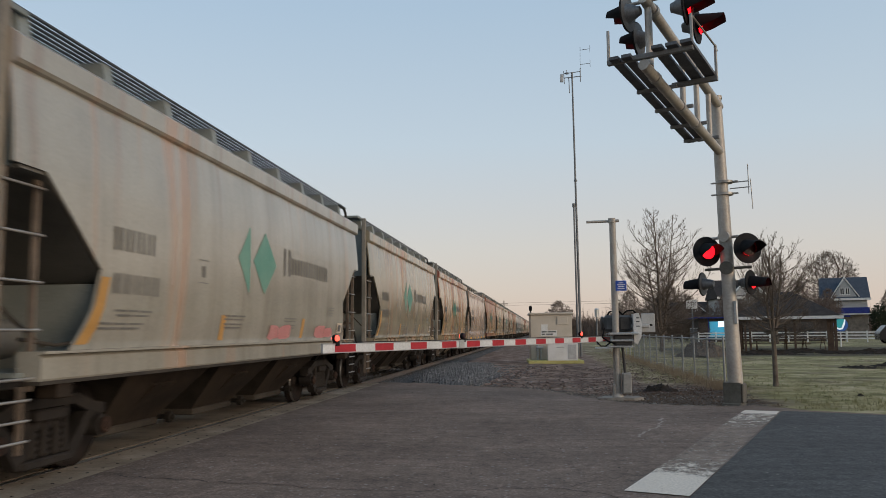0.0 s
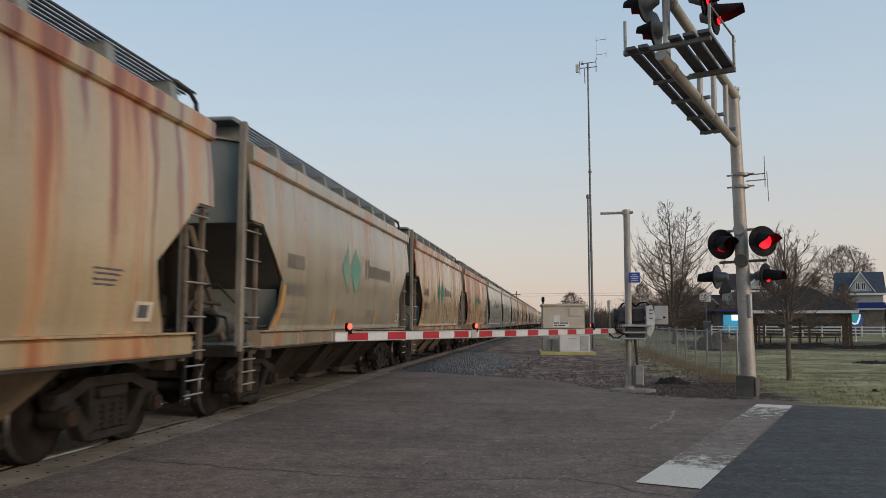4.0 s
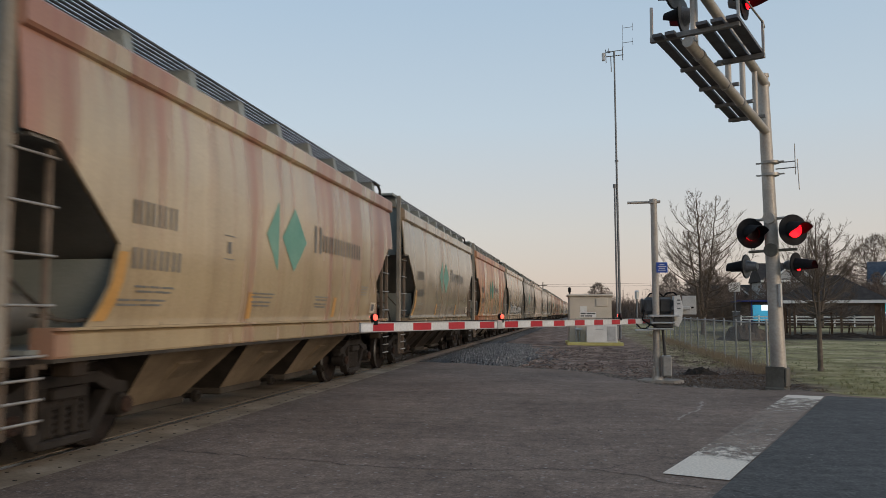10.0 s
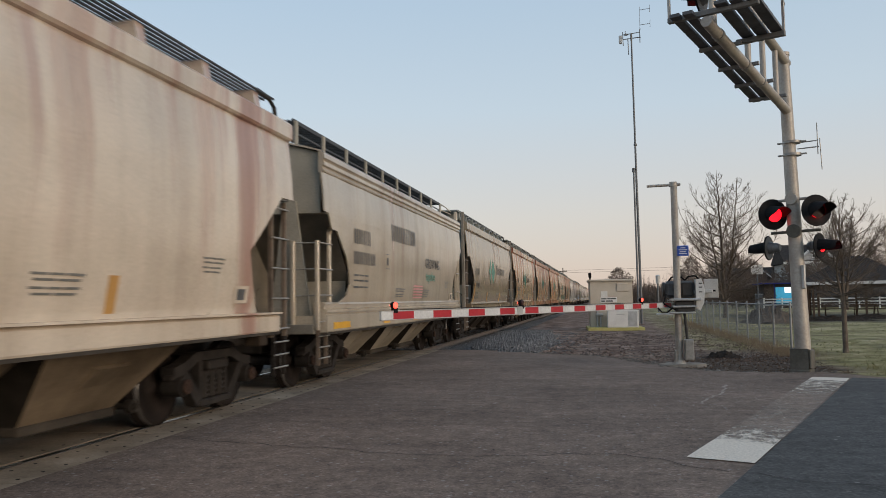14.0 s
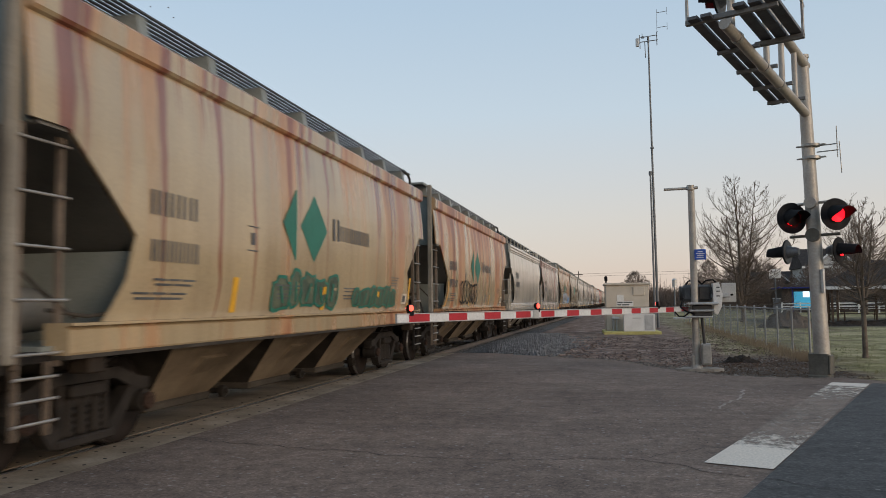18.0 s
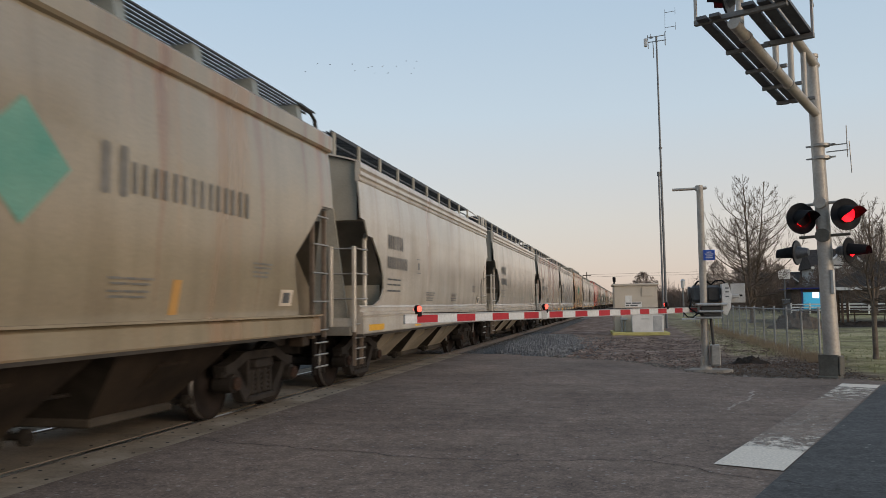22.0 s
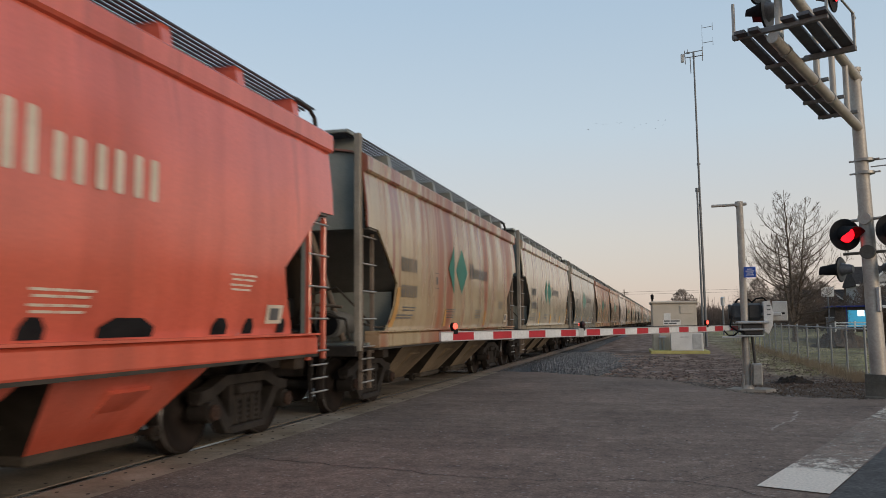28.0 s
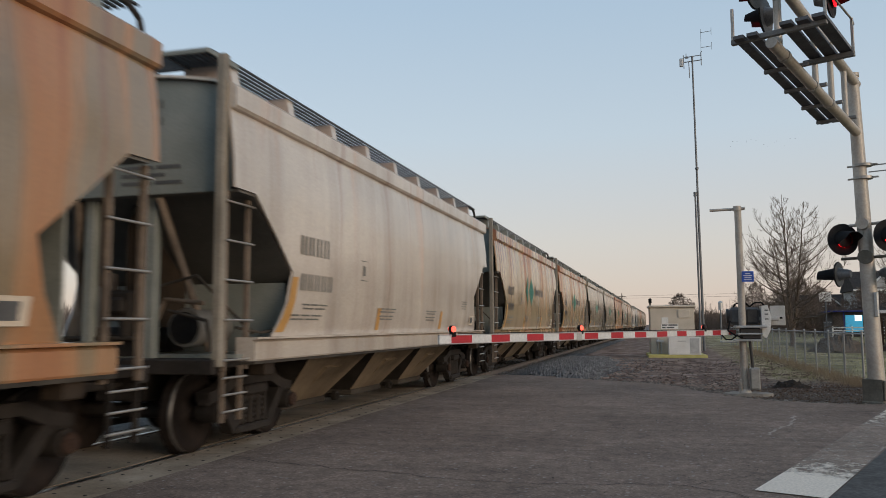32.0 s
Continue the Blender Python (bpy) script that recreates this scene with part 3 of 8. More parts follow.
# ---- mesh helpers ----
class Shape:
    """Collects vertices and faces for one mesh."""

    def __init__(self):
        self.v, self.f, self.smooth = [], [], []

    def add(self, verts, faces, smooth=False):
        k = len(self.v)
        self.v += [tuple(p) for p in verts]
        self.f += [tuple(i + k for i in fc) for fc in faces]
        self.smooth += [smooth] * len(faces)
        return self

    def box(self, x0, x1, y0, y1, z0, z1, c=0.0, m=None):
        c = min(c, 0.45 * min(x1 - x0, y1 - y0, z1 - z0))
        if c <= 0:
            vs = [(x, y, z) for x in (x0, x1) for y in (y0, y1) for z in (z0, z1)]
            fs = [(0, 1, 3, 2), (4, 6, 7, 5), (0, 4, 5, 1), (2, 3, 7, 6), (0, 2, 6, 4), (1, 5, 7, 3)]
        else:
            vs, ids = [], {}
            for a, x in enumerate((x0, x1)):
                for b, y in enumerate((y0, y1)):
                    for d, z in enumerate((z0, z1)):
                        s = (1 - 2 * a, 1 - 2 * b, 1 - 2 * d)
                        for ax in range(3):
                            p = [x, y, z]
                            for o in range(3):
                                if o != ax:
                                    p[o] += s[o] * c
                            ids[a, b, d, ax] = len(vs)
                            vs.append(tuple(p))
            fs = []
            for ax in range(3):
                for s in (0, 1):
                    q = []
                    for i, j in ((0, 0), (1, 0), (1, 1), (0, 1)):
                        k = [0, 0, 0]
                        k[ax], k[(ax + 1) % 3], k[(ax + 2) % 3] = s, i, j
                        q.append(ids[(*k, ax)])
                    fs.append(tuple(q if s else q[::-1]))
                u, w = (ax + 1) % 3, (ax + 2) % 3
                for i in (0, 1):
                    for j in (0, 1):
                        k0, k1 = [0, 0, 0], [0, 0, 0]
                        k0[ax], k1[ax] = 0, 1
                        k0[u] = k1[u] = i
                        k0[w] = k1[w] = j
                        q = [ids[(*k0, u)], ids[(*k1, u)], ids[(*k1, w)], ids[(*k0, w)]]
                        fs.append(tuple(q if i == j else q[::-1]))
            for a in (0, 1):
                for b in (0, 1):
                    for d in (0, 1):
                        q = [ids[a, b, d, 0], ids[a, b, d, 1], ids[a, b, d, 2]]
                        fs.append(tuple(q if (a + b + d) % 2 else q[::-1]))
        if m is not None:
            vs = [tuple(m @ Vector(p)) for p in vs]
        return self.add(vs, fs)

    def tube(self, p0, p1, r0, r1=None, n=8, caps=True, smooth=True):
        r1 = r0 if r1 is None else r1
        p0, p1 = Vector(p0), Vector(p1)
        d = (p1 - p0).normalized()
        a = d.cross(Vector((0, 0, 1)) if abs(d.z) < 0.9 else Vector((1, 0, 0))).normalized()
        b = d.cross(a)
        ring = [(math.cos(2 * math.pi * i / n), math.sin(2 * math.pi * i / n)) for i in range(n)]
        vs = [p0 + r0 * (c * a + s * b) for c, s in ring] + [p1 + r1 * (c * a + s * b) for c, s in ring]
        self.add(vs, [(i, (i + 1) % n, n + (i + 1) % n, n + i) for i in range(n)], smooth)
        if caps:
            self.add(vs[:n], [tuple(range(n))[::-1]])
            self.add(vs[n:], [tuple(range(n))])
        return self

    def line(self, pts, r, n=6):
        for a, b in zip(pts, pts[1:]):
            self.tube(a, b, r, r, n)
        return self

    def prism(self, poly, h0, h1, axis="x"):
        """A closed outline carried along an axis. axis x: outline in (y, z); y: (x, z); z: (x, y)."""
        put = {"x": lambda h, a, b: (h, a, b), "y": lambda h, a, b: (a, h, b), "z": lambda h, a, b: (a, b, h)}[axis]
        n = len(poly)
        area = sum(p[0] * q[1] - q[0] * p[1] for p, q in zip(poly, poly[1:] + poly[:1]))
        if (area < 0) != (axis == "y"):
            poly = poly[::-1]
        lo, hi = [put(h0, *p) for p in poly], [put(h1, *p) for p in poly]
        self.add(lo, [tuple(range(n))[::-1]])
        self.add(hi, [tuple(range(n))])
        for i in range(n):
            j = (i + 1) % n
            self.add([lo[i], lo[j], hi[j], hi[i]], [(0, 1, 2, 3)])
        return self

    def sheet(self, rows, smooth=True):
        """A grid of points, rows of equal length."""
        w = len(rows[0])
        return self.add([p for r in rows for p in r], [(i * w + j, i * w + j + 1, (i + 1) * w + j + 1, (i + 1) * w + j) for i in range(len(rows) - 1) for j in range(w - 1)], smooth)

    def plate(self, rows, off):
        """A grid with thickness: a second layer shifted by off, and a rim."""
        back = [[tuple(Vector(p) + Vector(off)) for p in r] for r in rows]
        self.sheet(rows)
        self.sheet([r[::-1] for r in back])
        loop = lambda g: g[0] + [r[-1] for r in g[1:-1]] + g[-1][::-1] + [r[0] for r in g[1:-1]][::-1]
        a, b = loop(rows), loop(back)
        n = len(a)
        return self.add(a + b, [(i, n + i, n + (i + 1) % n, (i + 1) % n) for i in range(n)])

    def disc(self, c, r, way, depth, n=20):
        c, way = Vector(c), Vector(way).normalized()
        return self.tube(c, c + way * depth, r, r, n)

    def mesh(self, name, mats=()):
        me = bpy.data.meshes.new(name)
        me.from_pydata(self.v, [], self.f)
        me.polygons.foreach_set("use_smooth", self.smooth)
        for m in mats if isinstance(mats, (list, tuple)) else (mats,):
            me.materials.append(m)
        me.update()
        return me


def part(name, shape, material, parent, label=""):
    ob = new(name, shape if isinstance(shape, bpy.types.Mesh) else shape.mesh(name, material))
    ob.parent = parent
    return tagged(ob, label)


def thing(name, label, category, at=(0, 0, 0), rz=0, group="", kind=""):
    ob = new(name)
    ob.empty_display_size = 0.2
    ob.matrix_basis = pose(*at, 0, 0, rz)
    return tagged(ob, label, category, group, kind)


def solid(name, shape, material, label, category="", group="", kind="", at=None):
    ob = new(name, shape.mesh(name, material))
    if at is not None:
        ob.matrix_basis = at
    return tagged(ob, label, category, group, kind)


# ---- setting: ground, road, crossing and track ----
XC = -6.08  # middle of the track
RAIL_N, RAIL_F = XC + 0.7525, XC - 0.7525
ROAD = Vector((0.901, -0.433, 0))  # along the road
ACROSS = Vector((0.433, 0.901, 0))  # across the road, the way the gate lies

EDGE = [(-4.71, 23.2), (-3.3, 22.8), (-1.7, 21.5), (-0.06, 20.4), (0.93, 18.1), (1.53, 16.85), (2.53, 16.15), (3.48, 16.0), (3.96, 16.1), (4.78, 15.0), (5.7, 14.5), (9.0, 13.0)]


def soft_step(v, a, b):
    t = max(0.0, min(1.0, (v - a) / (b - a)))
    return t * t * (3 - 2 * t)


def heap(x, y):
    """Share of the low ballast mound at a place, 0 to 1."""
    x += 0.35 * noise.noise(Vector((x * 0.9, y * 0.9, 4)))
    y += 0.5 * noise.noise(Vector((x * 0.7, y * 0.7, 9)))
    right = -1.75 + 0.3 * soft_step(y, 22, 27) - 0.8 * soft_step(y, 28, 37)
    return soft_step(x, -4.75, -3.9) * (1 - soft_step(x, right - 0.75, right)) * soft_step(y + 0.85 * (x + 3.0), 22.2, 23.8) * (1 - soft_step(y, 33, 38))


def ground_z(x, y):
    z = -0.05
    if abs(x) < 100 and 12 < y < 100:
        z += 0.03 * noise.noise(Vector((x * 0.3, y * 0.3, 0)))
        if x < 4.6:
            z += 0.022 * noise.noise(Vector((x * 1.6, y * 1.1, 3))) + 0.012 * noise.noise(Vector((x * 4.5, y * 3.3, 5)))
            bend = x - 0.0045 * (y - 20) ** 2 * (0.5 if y > 20 else 1)
            for c in (-1.3, -0.75, 0.25, 0.8):
                rut = math.exp(-((bend - c) / 0.16) ** 2)
                z -= rut * (0.035 + 0.012 * math.sin(y * 9.0 + c * 5)) * soft_step(y, 19.5, 21.5) * (1 - soft_step(y, 33, 37))
            z += 0.15 * heap(x, y)
        else:
            z += 0.03 * soft_step(y, 14, 22)
    if x < -3.85 and y > 23 or x < -4.5:
        z -= 0.3
    return z


g = Shape()
xs = [-2500, -700, -250, -100, -50, -30, -20, -14, -10, -9, -4.6] + [-4.2 + 0.2 * k for k in range(52)] + [6.5, 7, 8, 9, 10, 12, 14, 17, 20, 25, 30, 45, 70, 120, 300, 900, 2500]
ys = [-2500, -400, -60, -20, 0, 8, 11] + [13 + 0.25 * k for k in range(100)] + [38.5, 39, 40, 42, 45, 50, 60, 75, 100, 150, 300, 900, 3000]
g.sheet([[(x, y, ground_z(x, y)) for x in xs] for y in ys])
solid("ground", g, MAT["ground"], "bare soil by the track turning to patchy dull grass", kind="structure")

rnd = random.Random(3)
edge = []
for (ax, ay), (bx, by) in zip(EDGE, EDGE[1:]):
    n = max(2, int(math.hypot(bx - ax, by - ay) / 0.14))
    edge += [(ax + (bx - ax) * k / n, ay + (by - ay) * k / n + 0.16 * noise.noise(Vector((ax + (bx - ax) * k / n, 0, 0)) * 2.3) + rnd.uniform(-0.05, 0.05)) for k in range(n)]
edge.append(EDGE[-1])
far_end = Vector((9.0, 13.1, 0)) + ROAD * 260
near_end = far_end - ACROSS * 17
road = Shape()
outline = edge + [(far_end.x, far_end.y), (near_end.x, near_end.y), (4.0, -6.0), (-4.71, -2.0)]
road.prism(outline, -0.3, 0.0, "z")
solid("road", road, MAT["asphalt"], "weathered grey asphalt road at the level crossing", kind="structure")
west = Shape()
west.prism([(-7.35, 22.0), (-7.35, 5.0), tuple((Vector((-7.35, 5.0, 0)) - ROAD * 200).xy), tuple((Vector((-7.35, 22.0, 0)) - ROAD * 200).xy)], -0.3, 0.0, "z")
# the road beyond takes a darker asphalt tone than the near road
solid("road_beyond", west, MAT["darker_asphalt"], "grey asphalt road beyond the track", kind="structure")

# newer, darker asphalt past the stop line
S0, S1 = Vector((0.69, 7.56, 0)), Vector((3.53, 15.05, 0))
dark = Shape()
a0, a1 = Vector((1.26, 7.40, 0)), Vector((4.16, 15.0, 0))
back = a0 - (a1 - a0).normalized() * 6
lane = [tuple(a1.xy), tuple((a1 + ROAD * 250).xy), tuple((back + ROAD * 250).xy), tuple(back.xy)]
dark.prism(lane, -0.02, 0.006, "z")
solid("road_patch", dark, MAT["darker_asphalt"], "newer dark asphalt surface past the stop line", kind="structure")

line = Shape()
along = (S1 - S0).normalized()
side = Vector((along.y, -along.x, 0))
width, length = 0.58, (S1 - S0).length
nx, ny = 5, 40
line.sheet([[(width * i / nx, length * j / ny, 0.0) for i in range(nx + 1)] for j in range(ny + 1)], False)
m = Matrix.Translation(S0 + Vector((0, 0, 0.010))) @ Matrix(((side.x, along.x, 0, 0), (side.y, along.y, 0, 0), (0, 0, 1, 0), (0, 0, 0, 1)))
solid("stop_line", line, MAT["line"], "worn white painted stop line across the lane", "road marking", at=m)


def crack(pts, w=0.018, seed=1, z=0.005, tone="tar", label="dark wandering crack in the asphalt"):
    w *= 0.6
    rnd = random.Random(seed)
    path = []
    for (ax, ay), (bx, by) in zip(pts, pts[1:]):
        n = max(2, int(math.hypot(bx - ax, by - ay) / 0.12))
        path += [(ax + (bx - ax) * i / n + rnd.uniform(-0.03, 0.03), ay + (by - ay) * i / n + rnd.uniform(-0.05, 0.05)) for i in range(n)]
    s, rows = Shape(), []
    for k, (x, y) in enumerate(path):
        (ax, ay), (bx, by) = path[max(0, k - 1)], path[min(len(path) - 1, k + 1)]
        ln = math.hypot(bx - ax, by - ay) or 1.0
        nx, ny = -(by - ay) / ln, (bx - ax) / ln
        a, b = w * rnd.uniform(0.3, 1), w * rnd.uniform(0.3, 1)
        rows.append([(x - nx * a, y - ny * a, z), (x + nx * b, y + ny * b, z)])
    s.sheet(rows, False)
    solid("road_crack", s, MAT[tone], label, "crack", "road cracks")


crack([(-4.5, 8.0), (-2.96, 7.67), (-2.18, 7.50), (-1.42, 7.37), (-0.32, 7.59), (0.14, 7.68), (0.43, 7.43), (0.74, 7.18), (1.1, 6.98)], 0.016, 3)
crack([(1.1, 6.98), (1.52, 6.67), (1.99, 6.64), (3.0, 6.4)], 0.014, 9, 0.0125)
crack([(0.14, 7.68), (0.41, 7.96), (0.78, 8.28), (1.2, 8.4)], 0.011, 12)
crack([(-3.0, 10.6), (-1.0, 10.2), (0.6, 10.4)], 0.009, 4)
crack([(-2.0, 12.2), (-1.2, 11.85), (-0.5, 11.7)], 0.014, 5, tone="line_grey", label="pale worn crack in the asphalt")
crack([(0.96, 12.64), (1.75, 11.70), (2.1, 11.4)], 0.012, 13)
crack([(2.3, 11.2), (2.9, 11.17), (4.4, 10.7), (6.4, 9.9)], 0.012, 14, 0.0125)
crack([(1.24, 11.29), (1.45, 11.99), (1.73, 12.70), (1.91, 13.84)], 0.05, 6, tone="line_grey", label="pale worn crack in the asphalt")
crack([(-4.4, 13.2), (-2.4, 13.8), (-0.4, 13.2)], 0.010, 7)
crack([(-1.6, 9.3), (-0.2, 9.0), (0.9, 9.2)], 0.008, 8)

# crossing panels beside and between the rails, each a piece
panels = thing("crossing_panels", "weathered concrete crossing panels beside the rails", "crossing panel", (0, 0, 0), kind="structure")


def panel_mesh(x0, x1, ln, top):
    s = Shape()
    s.box(x0, x1, 0.004, ln - 0.004, -0.2, 0.0, 0.004)
    plain = len(s.f)
    for k in range(8):
        for x in (x0 + 0.12, x1 - 0.12):
            y = ln * (0.06 + 0.125 * k)
            s.tube((x, y, -0.01), (x, y, 0.003), 0.018, 0.018, 6)
    me = s.mesh("panel", [top, MAT["tar"]])
    me.polygons.foreach_set("material_index", [int(i >= plain) for i in range(len(s.f))])
    return me


PL = 2.44
for x0, x1 in ((RAIL_N + 0.05, -4.72), (RAIL_F + 0.1, RAIL_N - 0.1), (RAIL_F - 0.5, RAIL_F - 0.05)):
    me = panel_mesh(x0, x1, PL, MAT["concrete"] if x0 > RAIL_N else MAT["inner_panel"])
    for k in range(11):
        ob = new("panel", me)
        ob.parent = panels
        ob.location = (0, -3.9 + k * PL, -0.003)


def rail(x, name):
    r = thing(name, "steel rail with polished top", "rail", (x, 0, 0), group="rails", kind="structure")
    s = Shape()
    s.prism([(-0.07, -0.17), (0.07, -0.17), (0.07, -0.16), (0.012, -0.13), (0.012, -0.04), (0.036, -0.03), (0.036, -0.004), (-0.036, -0.004), (-0.036, -0.03), (-0.012, -0.04), (-0.012, -0.13), (-0.07, -0.16)], -60, 700, "y")
    part("web", s, MAT["rail_side"], r)
    s = Shape()
    s.box(-0.034, 0.034, -60, 700, -0.004, 0.002)
    part("running_top", s, MAT["rail_top"], r, "bright worn running surface")


rail(RAIL_N, "rail_near")
rail(RAIL_F, "rail_far")

bed = Shape()
bed.prism([(XC - 3.4, -0.45), (XC - 1.9, -0.17), (XC + 1.6, -0.16), (XC + 2.1, -0.13), (XC + 2.6, -0.3), (XC + 2.6, -0.5), (XC - 3.4, -0.5)], 23.3, 700, "y")
bed.prism([(XC - 3.4, -0.45), (XC - 1.9, -0.17), (XC + 1.9, -0.17), (XC + 2.6, -0.3), (XC + 2.6, -0.5), (XC - 3.4, -0.5)], -60, -4.0, "y")
solid("track_bed", bed, MAT["stone"], "grey crushed stone track bed", kind="structure")
ties = Shape()
for k in range(300):
    y = 23.2 + k * 0.55
    ties.box(XC - 1.3, XC + 1.3, y, y + 0.22, -0.25, -0.15, 0.01)
solid("ties", ties, MAT["tie"], "dark wooden ties under the rails", "tie", kind="stuff")


def pebble(rnd, s, x, y, z, r):
    base = [Vector(p) * r for p in ((1, 0, 0), (0, 1, 0), (-1, 0, 0), (0, -1, 0), (0, 0, 0.8), (0, 0, -0.8))]
    vs = [(x + p.x * rnd.uniform(0.6, 1.2), y + p.y * rnd.uniform(0.6, 1.2), z + p.z * rnd.uniform(0.5, 1.1)) for p in base]
    s.add(vs, [(0, 1, 4), (1, 2, 4), (2, 3, 4), (3, 0, 4), (1, 0, 5), (2, 1, 5), (3, 2, 5), (0, 3, 5)])


rnd = random.Random(11)
st = Shape()
made = 0
while made < 15000:
    x, y = rnd.uniform(-4.75, -1.2), 21.9 + 16 * rnd.random() ** 1.25
    if rnd.random() > heap(x, y) ** 0.7:
        continue
    pebble(rnd, st, x, y, ground_z(x, y) + rnd.uniform(-0.02, 0.03), rnd.uniform(0.03, 0.078))
    made += 1
for k in range(1500):
    x, y = rnd.gauss(-2.3, 0.8), 22.5 + 13 * rnd.random()
    if y > 24.0 - 0.8 * (x + 4) and x > -4.7:
        pebble(rnd, st, x, y, ground_z(x, y), rnd.uniform(0.015, 0.05))
for k in range(9000):
    x, y = rnd.uniform(-4.95, -3.7), 23 + 55 * rnd.random() ** 1.5
    pebble(rnd, st, x, y, -0.13 + 0.06 * (x + 4.95) / 1.2, rnd.uniform(0.025, 0.055))
for k in range(3500):
    x, y = rnd.uniform(-4.9, XC - 2), 23 + 40 * rnd.random() ** 1.5
    pebble(rnd, st, x, y, -0.145, rnd.uniform(0.025, 0.05))
solid("ballast_stones", st, MAT["stones"], "loose blue-grey ballast stones heaped beside the track", "gravel", kind="stuff")
st = Shape()
for k in range(5200):
    a = rnd.randrange(len(edge) - 40)
    x, y = edge[a]
    if x < -2.0:
        continue
    out = abs(rnd.gauss(0, 0.55)) - 0.12 if rnd.random() < 0.75 else rnd.uniform(0, 3.2)
    x, y = x + out * 0.35 + rnd.uniform(-0.1, 0.1), y + out
    if x > 4.4:
        continue
    pebble(rnd, st, x, y, max(ground_z(x, y), 0.0 if out < 0 else -1), rnd.uniform(0.008, 0.03) * (1.5 if rnd.random() < 0.06 else 1))
for k in range(1600):
    x, y = rnd.uniform(-1.6, 3.0), rnd.uniform(20.5, 38)
    pebble(rnd, st, x, y, ground_z(x, y), rnd.uniform(0.01, 0.03))
for k in range(700):
    x, y = rnd.uniform(1.2, 4.4), 17.6 + 5.0 * rnd.random()
    pebble(rnd, st, x, y, ground_z(x, y), rnd.uniform(0.012, 0.036))
solid("roadside_gravel", st, MAT["gravel"], "scattered small gravel along the road's edge", "gravel", kind="stuff")
st = Shape()
for k in range(420):
    x = rnd.uniform(-4.4, 5)
    y = rnd.uniform(6.5, 20 - max(0.0, x * 1.2))
    pebble(rnd, st, x, y, 0.004, rnd.uniform(0.004, 0.012))
solid("road_grit", st, MAT["gravel"], "small loose stones lying on the asphalt", "grit", kind="stuff")
# clods of soil thrown up beside the ruts
st = Shape()
for k in range(5200):
    x, y = rnd.uniform(-1.7, 4.3), 19.0 + 16 * rnd.random() ** 1.4
    if noise.noise(Vector((x * 0.9, y * 0.5, 6))) < rnd.uniform(-0.5, 0.35):
        continue
    pebble(rnd, st, x, y, ground_z(x, y), rnd.uniform(0.012, 0.045))
solid("soil_clods", st, MAT["clod"], "dark reddish clods of soil beside the ruts", "soil", kind="stuff")
# dead leaves between the masts and along the fence
st = Shape()
for k in range(4200):
    if k % 3:
        x, y = rnd.uniform(1.6, 4.6), 16.2 + 6.5 * rnd.random() ** 1.3
        if y > 22.5 - (4.4 - x) * 1.2:
            continue
    else:
        x, y = 4.25 + rnd.gauss(-0.15, 0.3), rnd.uniform(20, 46)
    z = ground_z(x, y) + 0.006
    a, b, c = rnd.uniform(0, 6.28), rnd.uniform(0.01, 0.024), rnd.uniform(0.5, 1.0)
    dx, dy = b * math.cos(a), b * math.sin(a)
    st.add([(x - dx, y - dy, z), (x - dy * c, y + dx * c, z + rnd.uniform(0, 0.03)), (x + dx, y + dy, z + rnd.uniform(0, 0.02)), (x + dy * c, y - dx * c, z + rnd.uniform(0, 0.03))], [(0, 1, 2, 3)])
solid("leaf_litter", st, MAT["litter"], "dead brown leaves between the masts and along the fence", "leaf litter", kind="stuff")


# ---- the train ----
HB, PITCH = 6.43, 14.222
SIDE = [(1.30, 1.49), (1.45, 1.53), (1.70, 1.57), (2.12, 1.592), (2.5, 1.603), (2.91, 1.605), (2.94, 1.605), (2.95, 1.605), (3.3, 1.588), (3.6, 1.555), (3.88, 1.52)]
CUT_C = [(1.30, 1.08), (1.45, 1.18), (1.70, 1.34), (2.12, 1.45), (2.5, 0.98), (2.91, 0.48), (2.94, 0.44), (2.95, 0.0), (3.3, 0.0), (3.6, 0.0), (3.88, 0.0)]
CUT_T = [(1.30, 0.55), (1.42, 0.85), (1.55, 1.28), (1.75, 1.42), (2.0, 1.34), (2.23, 1.16), (2.5, 0.80), (2.66, 0.62), (2.67, 0.36), (2.93, 0.2), (2.95, 0.0), (3.3, 0.0), (3.66, 0.0)]


def side_x(z):
    for (a, p), (b, q) in zip(SIDE, SIDE[1:]):
        if z <= b:
            return p + (q - p) * max(0.0, z - a) / (b - a)
    return SIDE[-1][1]


def side_wall(cut, s):
    rows = []
    for z, e in cut:
        n = 42
        row = []
        for i in range(n + 1):
            y = -(HB - e) + 2 * (HB - e) * i / n
            row.append((s * (side_x(z) + 0.012 * abs(math.sin(math.pi * y / 1.61))), y, z))
        rows.append(row if s > 0 else row[::-1])
    return Shape().plate(rows, (-0.03 * s, 0, 0))


def decal(rows, lift=0.017):
    """Paint on the car's near side: rows of (z, y0, y1)."""
    s = Shape()
    s.sheet([[(side_x(z) + lift, y0 + (y1 - y0) * i / 4, z) for i in range(5)] for z, y0, y1 in rows], False)
    return s


def letter_bar(s, y0, y1, z0, z1, lift=0.017):
    """Two plain upright bars with clipped corners, together the size of one letter."""
    w = 0.33 * (y1 - y0)
    for a in (y0, y1 - w):
        b, c = a + w, 0.2 * w
        pts = [(a + c, z0), (b - c, z0), (b, z0 + c), (b, z1 - c), (b - c, z1), (a + c, z1), (a, z1 - c), (a, z0 + c)]
        s.add([(side_x(z) + lift, y, z) for y, z in pts], [tuple(range(8))])


